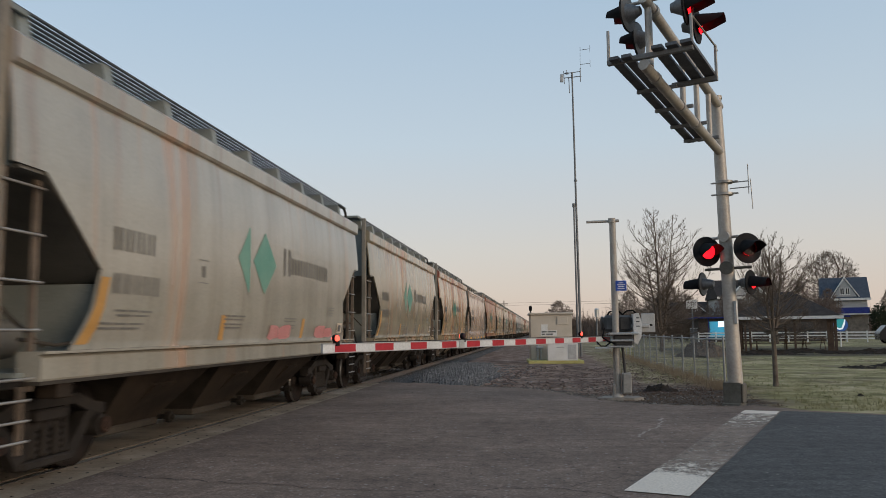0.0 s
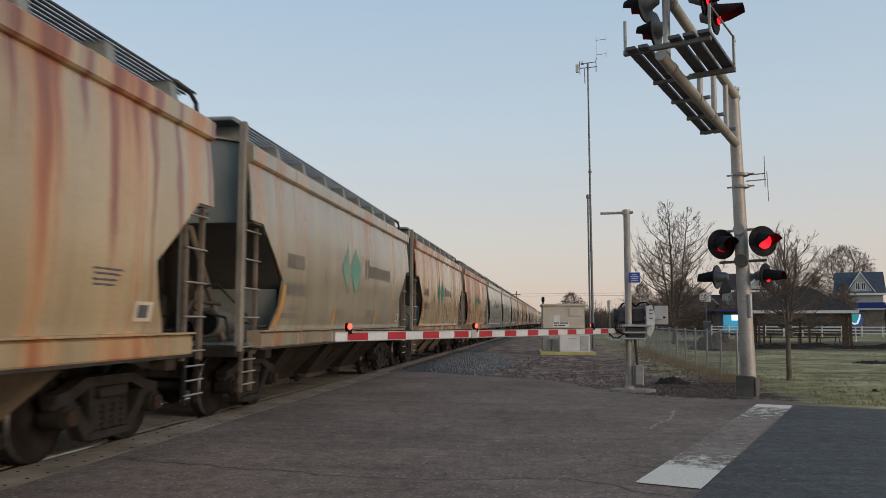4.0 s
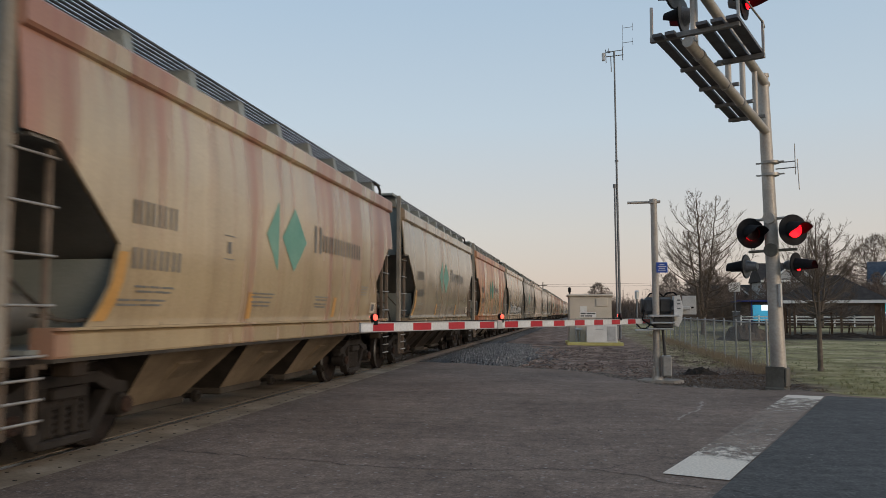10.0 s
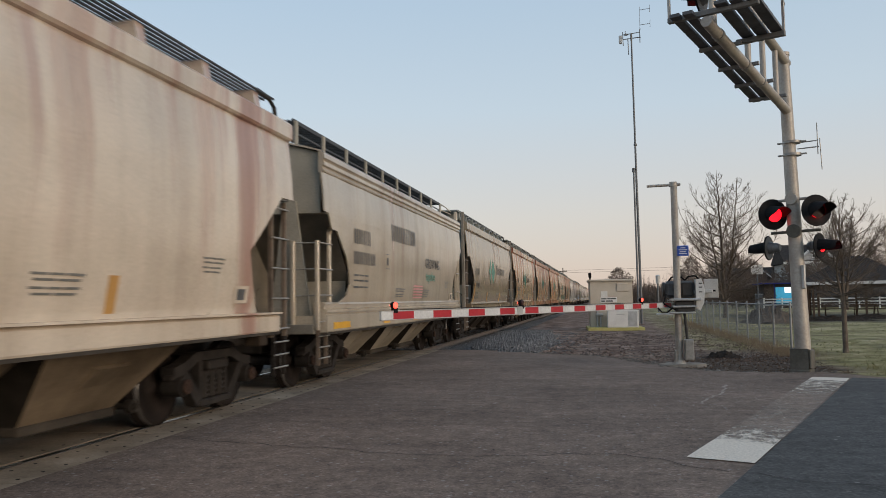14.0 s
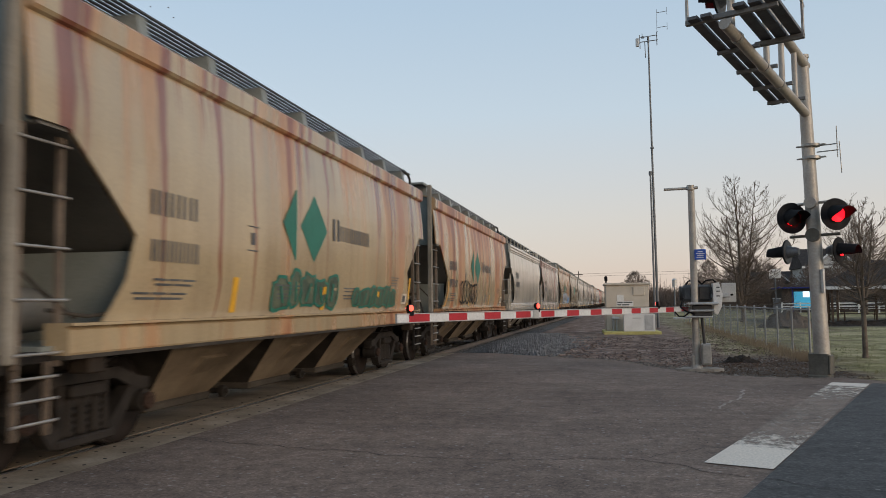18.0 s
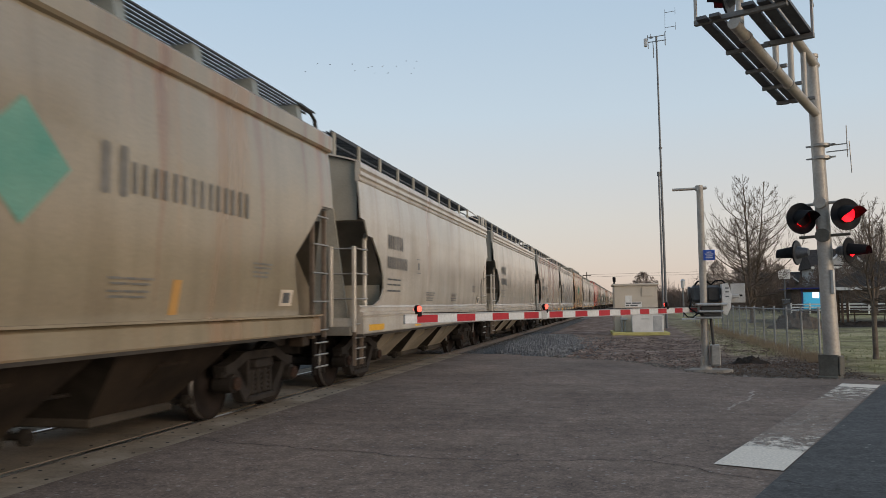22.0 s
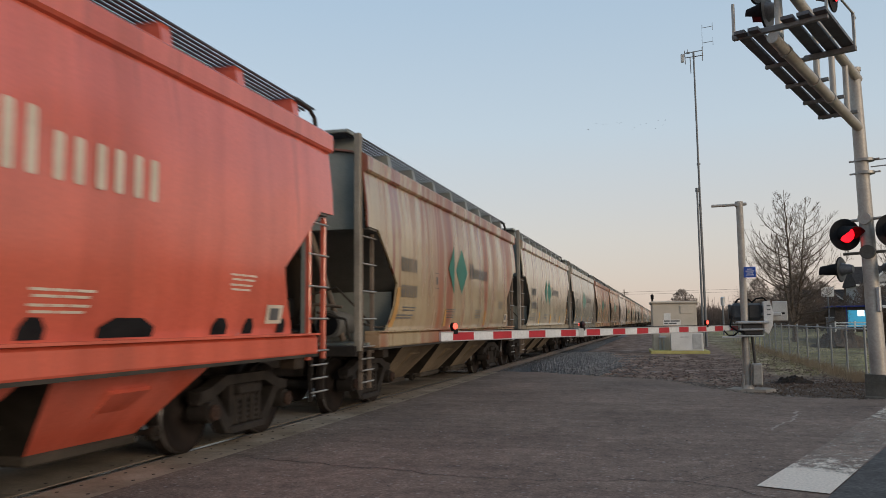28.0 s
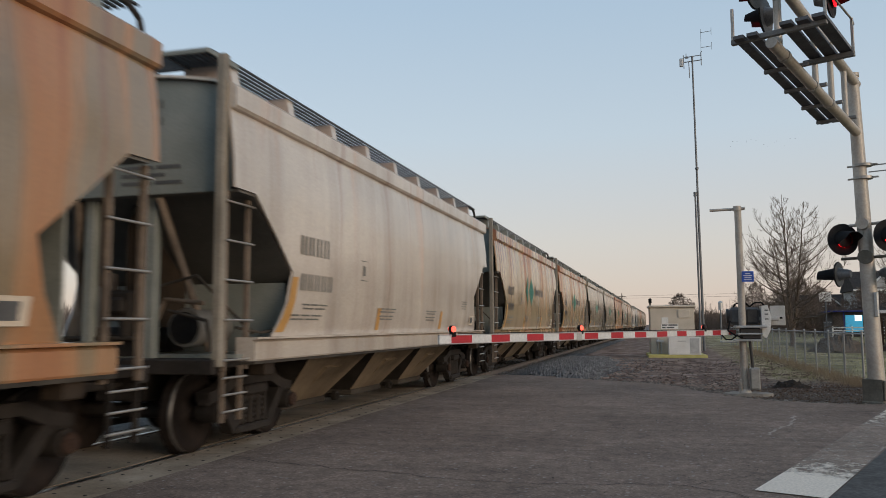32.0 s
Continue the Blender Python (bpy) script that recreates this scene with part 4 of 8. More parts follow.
def bars(spec, lift=0.017):
    s = Shape()
    for y0, y1, z0, z1 in spec:
        s.sheet([[(side_x(z) + lift, y0, z), (side_x(z) + lift, y1, z)] for z in (z0, z1)], False)
    return s


def blocks(y0, z0, w, h, count, seed, fill=0.7):
    """A row of plain bars the size of letters."""
    step = w / count
    return [(y0 + k * step, y0 + (k + fill) * step, z0, z0 + h) for k in range(count)]


def cross_extrude(outline, y0, y1):
    return Shape().prism(outline, y0, y1, "y")


def hopper(yc):
    """One discharge bay: wide at the sill, narrow at its gate, with a pressed stiffener on its side sheets."""
    s = Shape()
    top = [(-1.36, yc - 1.2, 1.06), (1.36, yc - 1.2, 1.06), (1.36, yc + 1.2, 1.06), (-1.36, yc + 1.2, 1.06)]
    low = [(-0.66, yc - 0.74, 0.30), (0.66, yc - 0.74, 0.30), (0.66, yc + 0.74, 0.30), (-0.66, yc + 0.74, 0.30)]
    s.add(top + low, [(0, 1, 2, 3), (7, 6, 5, 4)] + [(i, 4 + i, 4 + (i + 1) % 4, (i + 1) % 4) for i in range(4)])
    for sx in (-1, 1):
        a, b = (1.155, 0.838), (0.87, 0.528)
        s.add([(sx * a[0], yc - 0.32, a[1]), (sx * a[0], yc + 0.32, a[1]), (sx * b[0], yc + 0.24, b[1]), (sx * b[0], yc - 0.24, b[1])]
              + [(sx * (x + 0.035), y, z + 0.01) for x, y, z in ((a[0], yc - 0.28, a[1] - 0.04), (a[0], yc + 0.28, a[1] - 0.04), (b[0], yc + 0.2, b[1] + 0.04), (b[0], yc - 0.2, b[1] + 0.04))],
              [(4, 5, 6, 7), (0, 1, 5, 4), (1, 2, 6, 5), (2, 3, 7, 6), (3, 0, 4, 7)])
    # end sheets take the near-black tone, side sheets the bay's own material
    me = s.mesh("bay", [MAT["under"], MAT["dark_tone"]])
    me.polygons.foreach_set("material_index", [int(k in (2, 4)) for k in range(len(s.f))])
    return me


def outlet_gate():
    """Sliding gate under a bay: a frame, and a dark rack with its shaft behind."""
    s = Shape().box(-0.70, 0.70, -0.76, 0.76, 0.21, 0.31, 0.02)
    plain = len(s.f)
    s.tube((-0.9, 0.86, 0.30), (0.9, 0.86, 0.30), 0.035, 0.035, 8).tube((0.78, 0.86, 0.30), (0.86, 0.86, 0.30), 0.08, 0.08, 10).box(-0.6, 0.6, 0.76, 1.0, 0.26, 0.33, 0.02)
    me = s.mesh("gate", [MAT["under"], MAT["dark_tone"]])
    me.polygons.foreach_set("material_index", [int(k >= plain) for k in range(len(s.f))])
    return me


def truck_frame():
    """Cast side frame with open windows, a spring seat and round bearing ends."""
    s = Shape()
    s.prism([(-1.03, 0.58), (-1.03, 0.69), (-0.80, 0.73), (-0.50, 0.84), (0.50, 0.84), (0.80, 0.73), (1.03, 0.69), (1.03, 0.58), (0.74, 0.61), (0.44, 0.73), (-0.44, 0.73), (-0.74, 0.61)], 0.93, 1.10)
    for k in (-1, 1):
        s.prism([(k * 0.82, 0.60), (k * 0.69, 0.63), (k * 0.37, 0.31), (k * 0.37, 0.17), (k * 0.47, 0.17)], 0.94, 1.09)
        s.box(0.95, 1.08, *sorted((k * 0.30, k * 0.37)), 0.24, 0.75, 0.012)
        s.tube((0.9, k * 0.89, 0.457), (1.15, k * 0.89, 0.457), 0.125, 0.12, 12)
        s.tube((1.15, k * 0.89, 0.457), (1.19, k * 0.89, 0.457), 0.085, 0.07, 10)
        s.box(0.94, 1.08, k * 0.89 - 0.15, k * 0.89 + 0.15, 0.53, 0.62, 0.02)
    s.box(0.93, 1.12, -0.42, 0.42, 0.15, 0.24, 0.02)
    s.box(0.92, 1.15, -0.27, 0.27, 0.60, 0.72, 0.02)
    return s


def spring_coil():
    """One spring with rounded coils."""
    n = 10
    rows = [[((0.085 if k % 2 else 0.055) * math.cos(2 * math.pi * i / n), (0.085 if k % 2 else 0.055) * math.sin(2 * math.pi * i / n), 0.24 + k * 0.0327) for i in range(n + 1)] for k in range(12)]
    return Shape().sheet(rows)


def wheel_mesh():
    s = Shape()
    prof = [(0.00, 0.09), (0.05, 0.10), (0.06, 0.30), (0.02, 0.38), (0.0, 0.455), (0.045, 0.457), (0.10, 0.457), (0.135, 0.49), (0.15, 0.47), (0.14, 0.36), (0.09, 0.30), (0.09, 0.10), (0.16, 0.09)]
    n = 24
    rows = [[(-x, r * math.cos(2 * math.pi * i / n), r * math.sin(2 * math.pi * i / n)) for i in range(n + 1)] for x, r in prof]
    s.sheet([r[::-1] for r in rows])
    s.tube((-0.2, 0, 0), (0.01, 0, 0), 0.09, 0.09, 10)
    me = s.mesh("wheel", [MAT["wheel"], MAT["tread"]])
    me.polygons.foreach_set("material_index", [int(4 * n <= i < 5 * n) for i in range(len(s.f))])
    return me


SHARED = {}


def shared(name, make):
    if name not in SHARED:
        made = make()
        SHARED[name] = made if isinstance(made, bpy.types.Mesh) else made.mesh(name, MAT["under"])
    return SHARED[name]


def put(name, key, make, mat, parent, label="", at=(0, 0, 0), turn=0.0):
    """A part on a shared mesh, with its own material."""
    ob = new(name, shared(key, make))
    ob.parent = parent
    ob.matrix_basis = pose(*at, 0, 0, turn)
    ob.material_slots[0].link = "OBJECT"
    ob.material_slots[0].material = mat
    return tagged(ob, label)


def two_tone(s, name, plain):
    """A mesh whose faces past the first ones are rungs, paled for their sky highlight."""
    me = s.mesh(name, [MAT["under"], MAT["rung"]])
    me.polygons.foreach_set("material_index", [int(k >= plain) for k in range(len(s.f))])
    return me


def ladder(y0, y1, z0, z1, x=1.47, rungs=5, cap=0.04):
    s = Shape()
    for y in (y0, y1):
        s.box(x - 0.035, x + 0.035, y - cap, y + cap, z0, z1, 0.008)
    plain = len(s.f)
    for k in range(rungs):
        z = z0 + 0.12 + (z1 - z0 - 0.24) * k / (rungs - 1)
        s.tube((x + 0.05, y0 - 0.06, z), (x + 0.05, y1 + 0.06, z), 0.014, 0.014, 5)
    return two_tone(s, "ladder", plain)


def corner_ladder(s, sx, z1):
    """Ladder that turns the corner: two stiles on the end, one on the side, and rungs on both."""
    sh = Shape()
    y0, y1, x0, x1 = s * (HB + 0.07), s * (HB - 0.50), sx * 1.50, sx * 1.08
    for x, y, top in ((x0, y0, z1), (x1, y0, z1), (x0, y1, z1 + 0.14)):
        sh.box(x - 0.03, x + 0.03, y - 0.045, y + 0.045, 0.98 if y == y0 else 1.2, top, 0.008)
    bend = z1 + 0.14
    sh.prism([(y1 - 0.045, bend), (y1 + 0.045, bend), (y1 + 0.045 - s * 0.09, bend + 0.13), (y1 - 0.045 - s * 0.09, bend + 0.13)], x0 - 0.03, x0 + 0.03)
    sh.box(*sorted((x1, x0)), y0 - 0.01, y0 + 0.01, 1.02, 1.22)
    plain = len(sh.f)
    for k in range(4):
        z = 1.12 + (z1 - 1.16) * k / 3
        sh.line([(x1, y0 - s * 0.02, z), (x0 + sx * 0.04, y0 - s * 0.02, z), (x0 + sx * 0.04, y1 - s * 0.04, z)], 0.014, 5)
    return two_tone(sh, "corner_ladder", plain)


def roof_shape(top, eave):
    pts = [(1.52 * k / 6, eave + (top - eave) * (1 - (k / 6) ** 2)) for k in range(7)]
    line = [(-x, z) for x, z in pts[::-1]] + pts[1:]
    return cross_extrude(line + [(x, z - 0.03) for x, z in line[::-1]], -HB, HB)


def end_wall(s, eave, top):
    pts = [(1.50 * k / 5, eave + (top - eave) * (1 - (k / 5) ** 2) - 0.035) for k in range(6)]
    line = [(-x, z) for x, z in pts[::-1]] + pts[1:]
    y = s * (HB - 0.10)
    return Shape().prism(line + [(1.50, 2.93), (-1.50, 2.93)], y - 0.02, y + 0.02, "y")


def slope(s, tall):
    """Sloping end sheet of the hopper, with a short ledge under the end wall; it meets the cut of the side sheets."""
    e0, e1 = (0.33, 2.15) if tall else (0.44, 2.52)
    rows = [[(-x, s * (HB - e), z), (x, s * (HB - e), z)] for x, e, z in ((1.58, 0.10, 2.945), (1.58, e0, 2.94), (1.51, e1, 1.25))]
    if s > 0:
        rows = [r[::-1] for r in rows]
    return Shape().plate(rows, (0, -0.03 * s, -0.03))


def bulkhead(s):
    y = s * (HB - 1.55)
    sh = Shape().box(-1.45, 1.45, y - 0.02, y + 0.02, 1.08, 1.98, 0.005)
    return sh.box(-1.45, 1.45, min(y, s * (HB - 0.35)), max(y, s * (HB - 0.35)), 1.08, 1.12)


def brace(s, x):
    return Shape().tube((x, s * (HB - 0.15), 2.9), (x * 1.6, s * (HB - 0.75), 1.15), 0.05, 0.05, 6)


def centre_plate(s, tall):
    """Upright plate on the centre line, from the platform up to the slope sheet, with a raised round boss."""
    e0, e1 = (0.38, 2.12) if tall else (0.48, 2.48)
    pts = [(s * (HB - 0.36), 1.08), (s * (HB - 0.36), 2.6), (s * (HB - e0), 2.88), (s * (HB - e1), 1.24), (s * (HB - e1), 1.08)]
    sh = Shape().prism(pts, -0.015, 0.015)
    return sh.tube((0.015, s * (HB - 1.0), 1.5), (0.03, s * (HB - 1.0), 1.5), 0.22, 0.22, 14)


def brake_gear():
    """Control valve, its pipes and the bracket that holds them, on the end platform."""
    s = Shape().box(-0.25, 0.12, -HB + 0.28, -HB + 0.5, 1.50, 1.86, 0.04).box(-0.2, 0.06, -HB + 0.2, -HB + 0.3, 1.58, 1.78, 0.04)
    s.tube((-0.2, -HB + 0.36, 1.86), (-0.2, -HB + 0.36, 2.06), 0.08, 0.06, 10).tube((0.02, -HB + 0.36, 1.3), (0.02, -HB + 0.36, 1.5), 0.09, 0.1, 10)
    s.box(-0.32, 0.4, -HB + 0.34, -HB + 0.44, 1.08, 1.36, 0.02)
    return s


def brake_pipes():
    s = Shape().line([(1.2, -HB + 0.25, 1.16), (1.1, -HB + 0.3, 1.5), (0.6, -HB + 0.3, 1.62)], 0.022, 6)
    s.line([(0.5, -HB + 0.3, 1.9), (0.9, -HB + 0.4, 2.02), (1.3, -HB + 0.5, 1.6), (1.35, -HB + 0.9, 1.35)], 0.018, 6)
    return s.line([(1.3, -HB + 0.6, 1.42), (1.4, -HB + 1.0, 1.36), (1.44, -HB + 1.4, 1.39)], 0.02, 6).line([(-0.9, -HB + 0.3, 1.3), (0.3, -HB + 0.3, 1.3)], 0.03, 6)


def web_plate(s, x):
    """Tapered plate on the end of the car, narrow at the end sheet and wide at the platform."""
    y, k = s * (HB - 0.06), math.copysign(1, x)
    return Shape().prism([(k * 0.86, 3.14), (k * 1.08, 3.14), (k * 1.36, 1.08), (k * 0.62, 1.08)], y - 0.02, y + 0.02, "y")


def platform(s):
    y0, y1 = sorted((s * (HB - 0.75), s * (HB + 0.12)))
    sh = Shape().box(-1.42, 1.42, y0, y1, 0.98, 1.08, 0.01)
    sh.box(-1.45, 1.45, *sorted((s * (HB + 0.02), s * (HB + 0.14))), 0.92, 1.08, 0.01)
    return sh


def coupler(s):
    y = s * HB
    sh = Shape().box(-0.12, 0.12, *sorted((y - s * 0.2, y + s * 0.5)), 0.74, 0.94, 0.02)
    sh.box(-0.16, 0.16, *sorted((y + s * 0.44, y + s * 0.685)), 0.70, 0.98, 0.03)
    return sh


def walk_slats(sx):
    s = Shape()
    for k in range(9):
        x = sx * (0.66 + 0.077 * k)
        s.box(x - 0.017, x + 0.017, -HB - 0.05, HB + 0.05, 4.50, 4.52)
    for k in range(26):
        y = -HB + 0.1 + k * 0.506
        s.box(*sorted((sx * 0.64, sx * 1.28)), y - 0.008, y + 0.008, 4.495, 4.50)
    return s


def tall_walk():
    """Open grating carried on the posts, with an edge bar and a mid rail."""
    s = Shape()
    for k in range(11):
        x = 0.36 + 0.066 * k
        s.box(x - 0.012, x + 0.012, -HB + 0.05, HB - 0.4, 4.50, 4.525)
    for k in range(84):
        y = -HB + 0.1 + k * 0.147
        s.box(0.34, 1.04, y - 0.011, y + 0.011, 4.48, 4.50)
    return s.box(1.02, 1.045, -HB + 0.05, HB - 0.4, 4.475, 4.54).box(1.02, 1.04, -HB + 0.05, HB - 0.4, 4.30, 4.33)


def end_grating():
    s = Shape()
    for k in range(11):
        y = -HB - 0.07 + 0.056 * k
        s.box(-1.27, 1.27, y - 0.007, y + 0.007, 4.49, 4.51)
    for k in range(6):
        x = -1.2 + 0.48 * k
        s.box(x - 0.01, x + 0.01, -HB - 0.09, -HB + 0.54, 4.47, 4.485)
    return s


def walk_bracket(sx):
    s = Shape()
    return s.prism([(sx * 0.62, 4.26), (sx * 1.30, 4.18), (sx * 1.24, 4.49), (sx * 0.64, 4.49)], -0.09, 0.09, "y")


def hoop(s, x):
    sh = Shape()
    pts = [(x, s * (HB - 0.5), 4.52), (x, s * (HB - 0.1), 4.50), (x, s * (HB + 0.10), 4.40), (x, s * (HB + 0.16), 4.22), (x, s * (HB + 0.12), 4.0)]
    sh.line(pts, 0.032, 6)
    return sh


def jack_pad(s):
    sh = Shape()
    y = s * (HB - 0.95)
    sh.box(1.34, 1.56, y - 0.12, y + 0.12, 0.86, 1.05, 0.015)
    return sh


def hatch(y):
    return Shape().box(-0.45, 0.45, y - 0.9, y + 0.9, 4.26, 4.36, 0.03)


FASCIA_C = [(1.50, 3.82), (1.575, 3.84), (1.60, 3.87), (1.60, 4.08), (1.50, 4.15)]
FASCIA_T = [(1.50, 3.60), (1.575, 3.61), (1.585, 3.64), (1.56, 3.70), (1.60, 3.72), (1.60, 3.78), (1.565, 3.80), (1.605, 3.84), (1.60, 3.92), (1.50, 3.99)]
SILL_C = [(1.36, 1.04), (1.59, 1.04), (1.60, 1.06), (1.60, 1.25), (1.56, 1.28), (1.64, 1.285), (1.64, 1.31), (1.36, 1.31)]
SILL_T = [(1.36, 0.94), (1.59, 0.94), (1.60, 0.96), (1.60, 1.22), (1.56, 1.24), (1.60, 1.27), (1.60, 1.31), (1.53, 1.33), (1.57, 1.40), (1.52, 1.44), (1.36, 1.44)]


def end_marks():
    """Rows of stencilled lettering bars on the car's end."""
    s = Shape()
    for z, h, words in ((3.92, 0.10, ((0.05, 0.62),)), (3.72, 0.10, ((0.05, 0.62),)), (3.60, 0.045, ((0.1, 0.4),)), (3.50, 0.045, ((0.1, 0.55),)), (3.41, 0.045, ((0.1, 0.55),)), (3.32, 0.045, ((0.1, 0.6),)), (3.22, 0.04, ((0.1, 0.5), (0.56, 0.86))), (3.13, 0.04, ((0.1, 0.66),)), (3.04, 0.04, ((0.1, 0.48), (0.54, 0.88)))):
        for a, b in words:
            x = a
            while x < b:
                s.box(x, min(b, x + 0.075 if h > 0.05 else b), -HB + 0.072, -HB + 0.078, z, z + h)
                x += 0.11 if h > 0.05 else 1.0
    return s


def mirror(outline):
    return [(-x, z) for x, z in outline]


def letter_row(car, name, key, spec, ink, label):
    def row():
        s = Shape()
        for piece in spec:
            letter_bar(s, *piece)
        return s

    tagged(put(name, key, row, ink, car, label), kind="stuff")


def decals_diamond(car, ink, diamond, seed):
    e = -HB
    big = diamond == MAT["pale_green"]
    d0 = 6.25 if big else 5.95
    h0 = d0 - 5.95
    tag = "big" if big else ""
    put("diamond_mark", "diamond" + tag, lambda: decal([(2.08, e + d0, e + d0 + 0.001), (2.33, e + d0 - 0.27, e + d0 + 0.27), (2.58, e + d0 - 0.54, e + d0 + 0.54), (2.83, e + d0 - 0.27, e + d0 + 0.27), (3.08, e + d0, e + d0 + 0.001)]), diamond, car, "green painted diamond")
    put("half_diamond_mark", "half_diamond" + tag, lambda: decal([(z, e + h0 + y, e + h0 + 5.28) for z, y in ((2.08, 5.24), (2.33, 5.03), (2.58, 4.8), (2.83, 5.03), (3.08, 5.24))]), diamond, car, "green painted half diamond")
    name = blocks(e + 7.18, 2.45, 0.56, 0.47, 1, 3) + blocks(e + 7.64, 2.50, 2.45, 0.30, 7, 5) if big else blocks(e + 6.75, 2.46, 0.44, 0.36, 1, 3) + blocks(e + 7.1, 2.48, 1.6, 0.25, 7, 5)
    letter_row(car, "name_bar", "name" + tag, name, ink, "large dark lettering bar")


def decals_marks(car, ink, seed, tall):
    e = -HB
    k = seed % 4
    if tall:
        letter_row(car, "mark_bar", "marksT", blocks(e + 1.6, 2.52, 1.08, 0.28, 4, 0, 0.72), ink, "dark lettering bar")
        letter_row(car, "number_bar", "numbersT", blocks(e + 1.58, 2.14, 1.42, 0.24, 6, 0, 0.76), ink, "dark lettering bar")
        for i, z in enumerate((1.92, 1.82, 1.70)):
            put("data_line", "dataT%d" % i, lambda: bars([(e + 1.6 + a, e + 1.6 + b, z, z + 0.03) for a, b in ((0, 0.3), (0.34, 0.62), (0.66, 0.9))]), ink, car)
    else:
        letter_row(car, "mark_bar", "marks%d" % (k % 2), blocks(e + 1.65, 2.35, 0.95, 0.25, 4, 0), ink, "dark lettering bar")
        letter_row(car, "number_bar", "numbers%d" % k, blocks(e + 1.68, 1.89, 0.95 + 0.1 * (k % 2), 0.22, 4 + k % 3, 0), ink, "dark lettering bar")
    for i, (a, b, z) in list(enumerate(((1.75, 2.55, 1.70), (1.42, 2.4, 1.56), (4.65, 5.5, 1.70), (4.7, 5.4, 1.58), (7.35, 8.05, 1.70), (7.35, 8.0, 1.58), (10.15, 10.7, 1.96), (10.15, 10.6, 1.85))))[2 if tall else 0:]:
        put("data_line", "data%d" % i, lambda: bars([(e + a + w0 * (b - a), e + a + w1 * (b - a), z - up, z - up + 0.022) for up, w0, w1 in ((0, 0, 0.3), (0, 0.34, 0.62), (0, 0.66, 1.0), (0.05, 0.05, 0.44), (0.05, 0.48, 0.92))]), ink, car)
    for i, (a, b, z, h) in enumerate(((3.75, 4.05, 2.42, 0.014), (3.75, 4.05, 2.12, 0.014), (3.84, 3.96, 2.2, 0.15))):
        put("panel_mark", "panel_mark%d" % i, lambda: bars([(e + a, e + b, z, z + h)]), ink, car)
    put("label_plate", "label_plate", lambda: bars([(e + 11.0, e + 11.4, 1.44, 1.66)], 0.019), MAT["mark_light"], car, "small pale placard")
    put("label_plate_inner", "label_plate_inner", lambda: bars([(e + 11.08, e + 11.3, 1.48, 1.62)], 0.023), MAT["mark"], car)


def graffiti(car, seed, y0, y1, z0, z1, fill, outline, wide=0.6, pen=0.045):
    """Bulging sprayed shapes, each with an outline; no writing."""
    rnd = random.Random(seed)
    y = y0
    while y < y1:
        w, h = wide * rnd.uniform(0.75, 1.25), (z1 - z0) * rnd.uniform(0.78, 1.0)
        cy, cz = y + w / 2, z0 + h / 2
        pts = []
        for k in range(14):
            a = 2 * math.pi * k / 14
            r = rnd.uniform(0.78, 1.12)
            pts.append((w * 0.55 * r * math.copysign(abs(math.cos(a)) ** 0.6, math.cos(a)), h * 0.5 * r * math.copysign(abs(math.sin(a)) ** 0.6, math.sin(a))))

        def at(dy, dz, lift):
            z = max(1.31, cz + dz)
            return (side_x(z) + lift, cy + dy, z)

        inner = [(a * max(0.3, 1 - pen / (w * 0.55)), b * max(0.3, 1 - pen / (h * 0.5))) for a, b in pts]
        ring = [at(a, b, 0.022) for a, b in pts] + [at(a, b, 0.022) for a, b in inner]
        letter = part("graffiti_shape", Shape().add(ring, [(i, (i + 1) % 14, 14 + (i + 1) % 14, 14 + i) for i in range(14)]), outline, car, "sprayed graffiti outline")
        if fill:
            part("spray_fill", Shape().add([at(a, b, 0.018) for a, b in inner], [tuple(range(14))]), fill, letter, "sprayed graffiti fill")
        lean = rnd.uniform(-0.08, 0.08)
        part("spray_stroke", Shape().add([at(-0.03 + lean, -h * 0.26, 0.026), at(0.035 + lean, -h * 0.28, 0.026), at(0.05 - lean, h * 0.2, 0.026), at(-0.02 - lean, h * 0.22, 0.026)], [(0, 1, 2, 3)]), outline, letter)
        y += w * 0.95


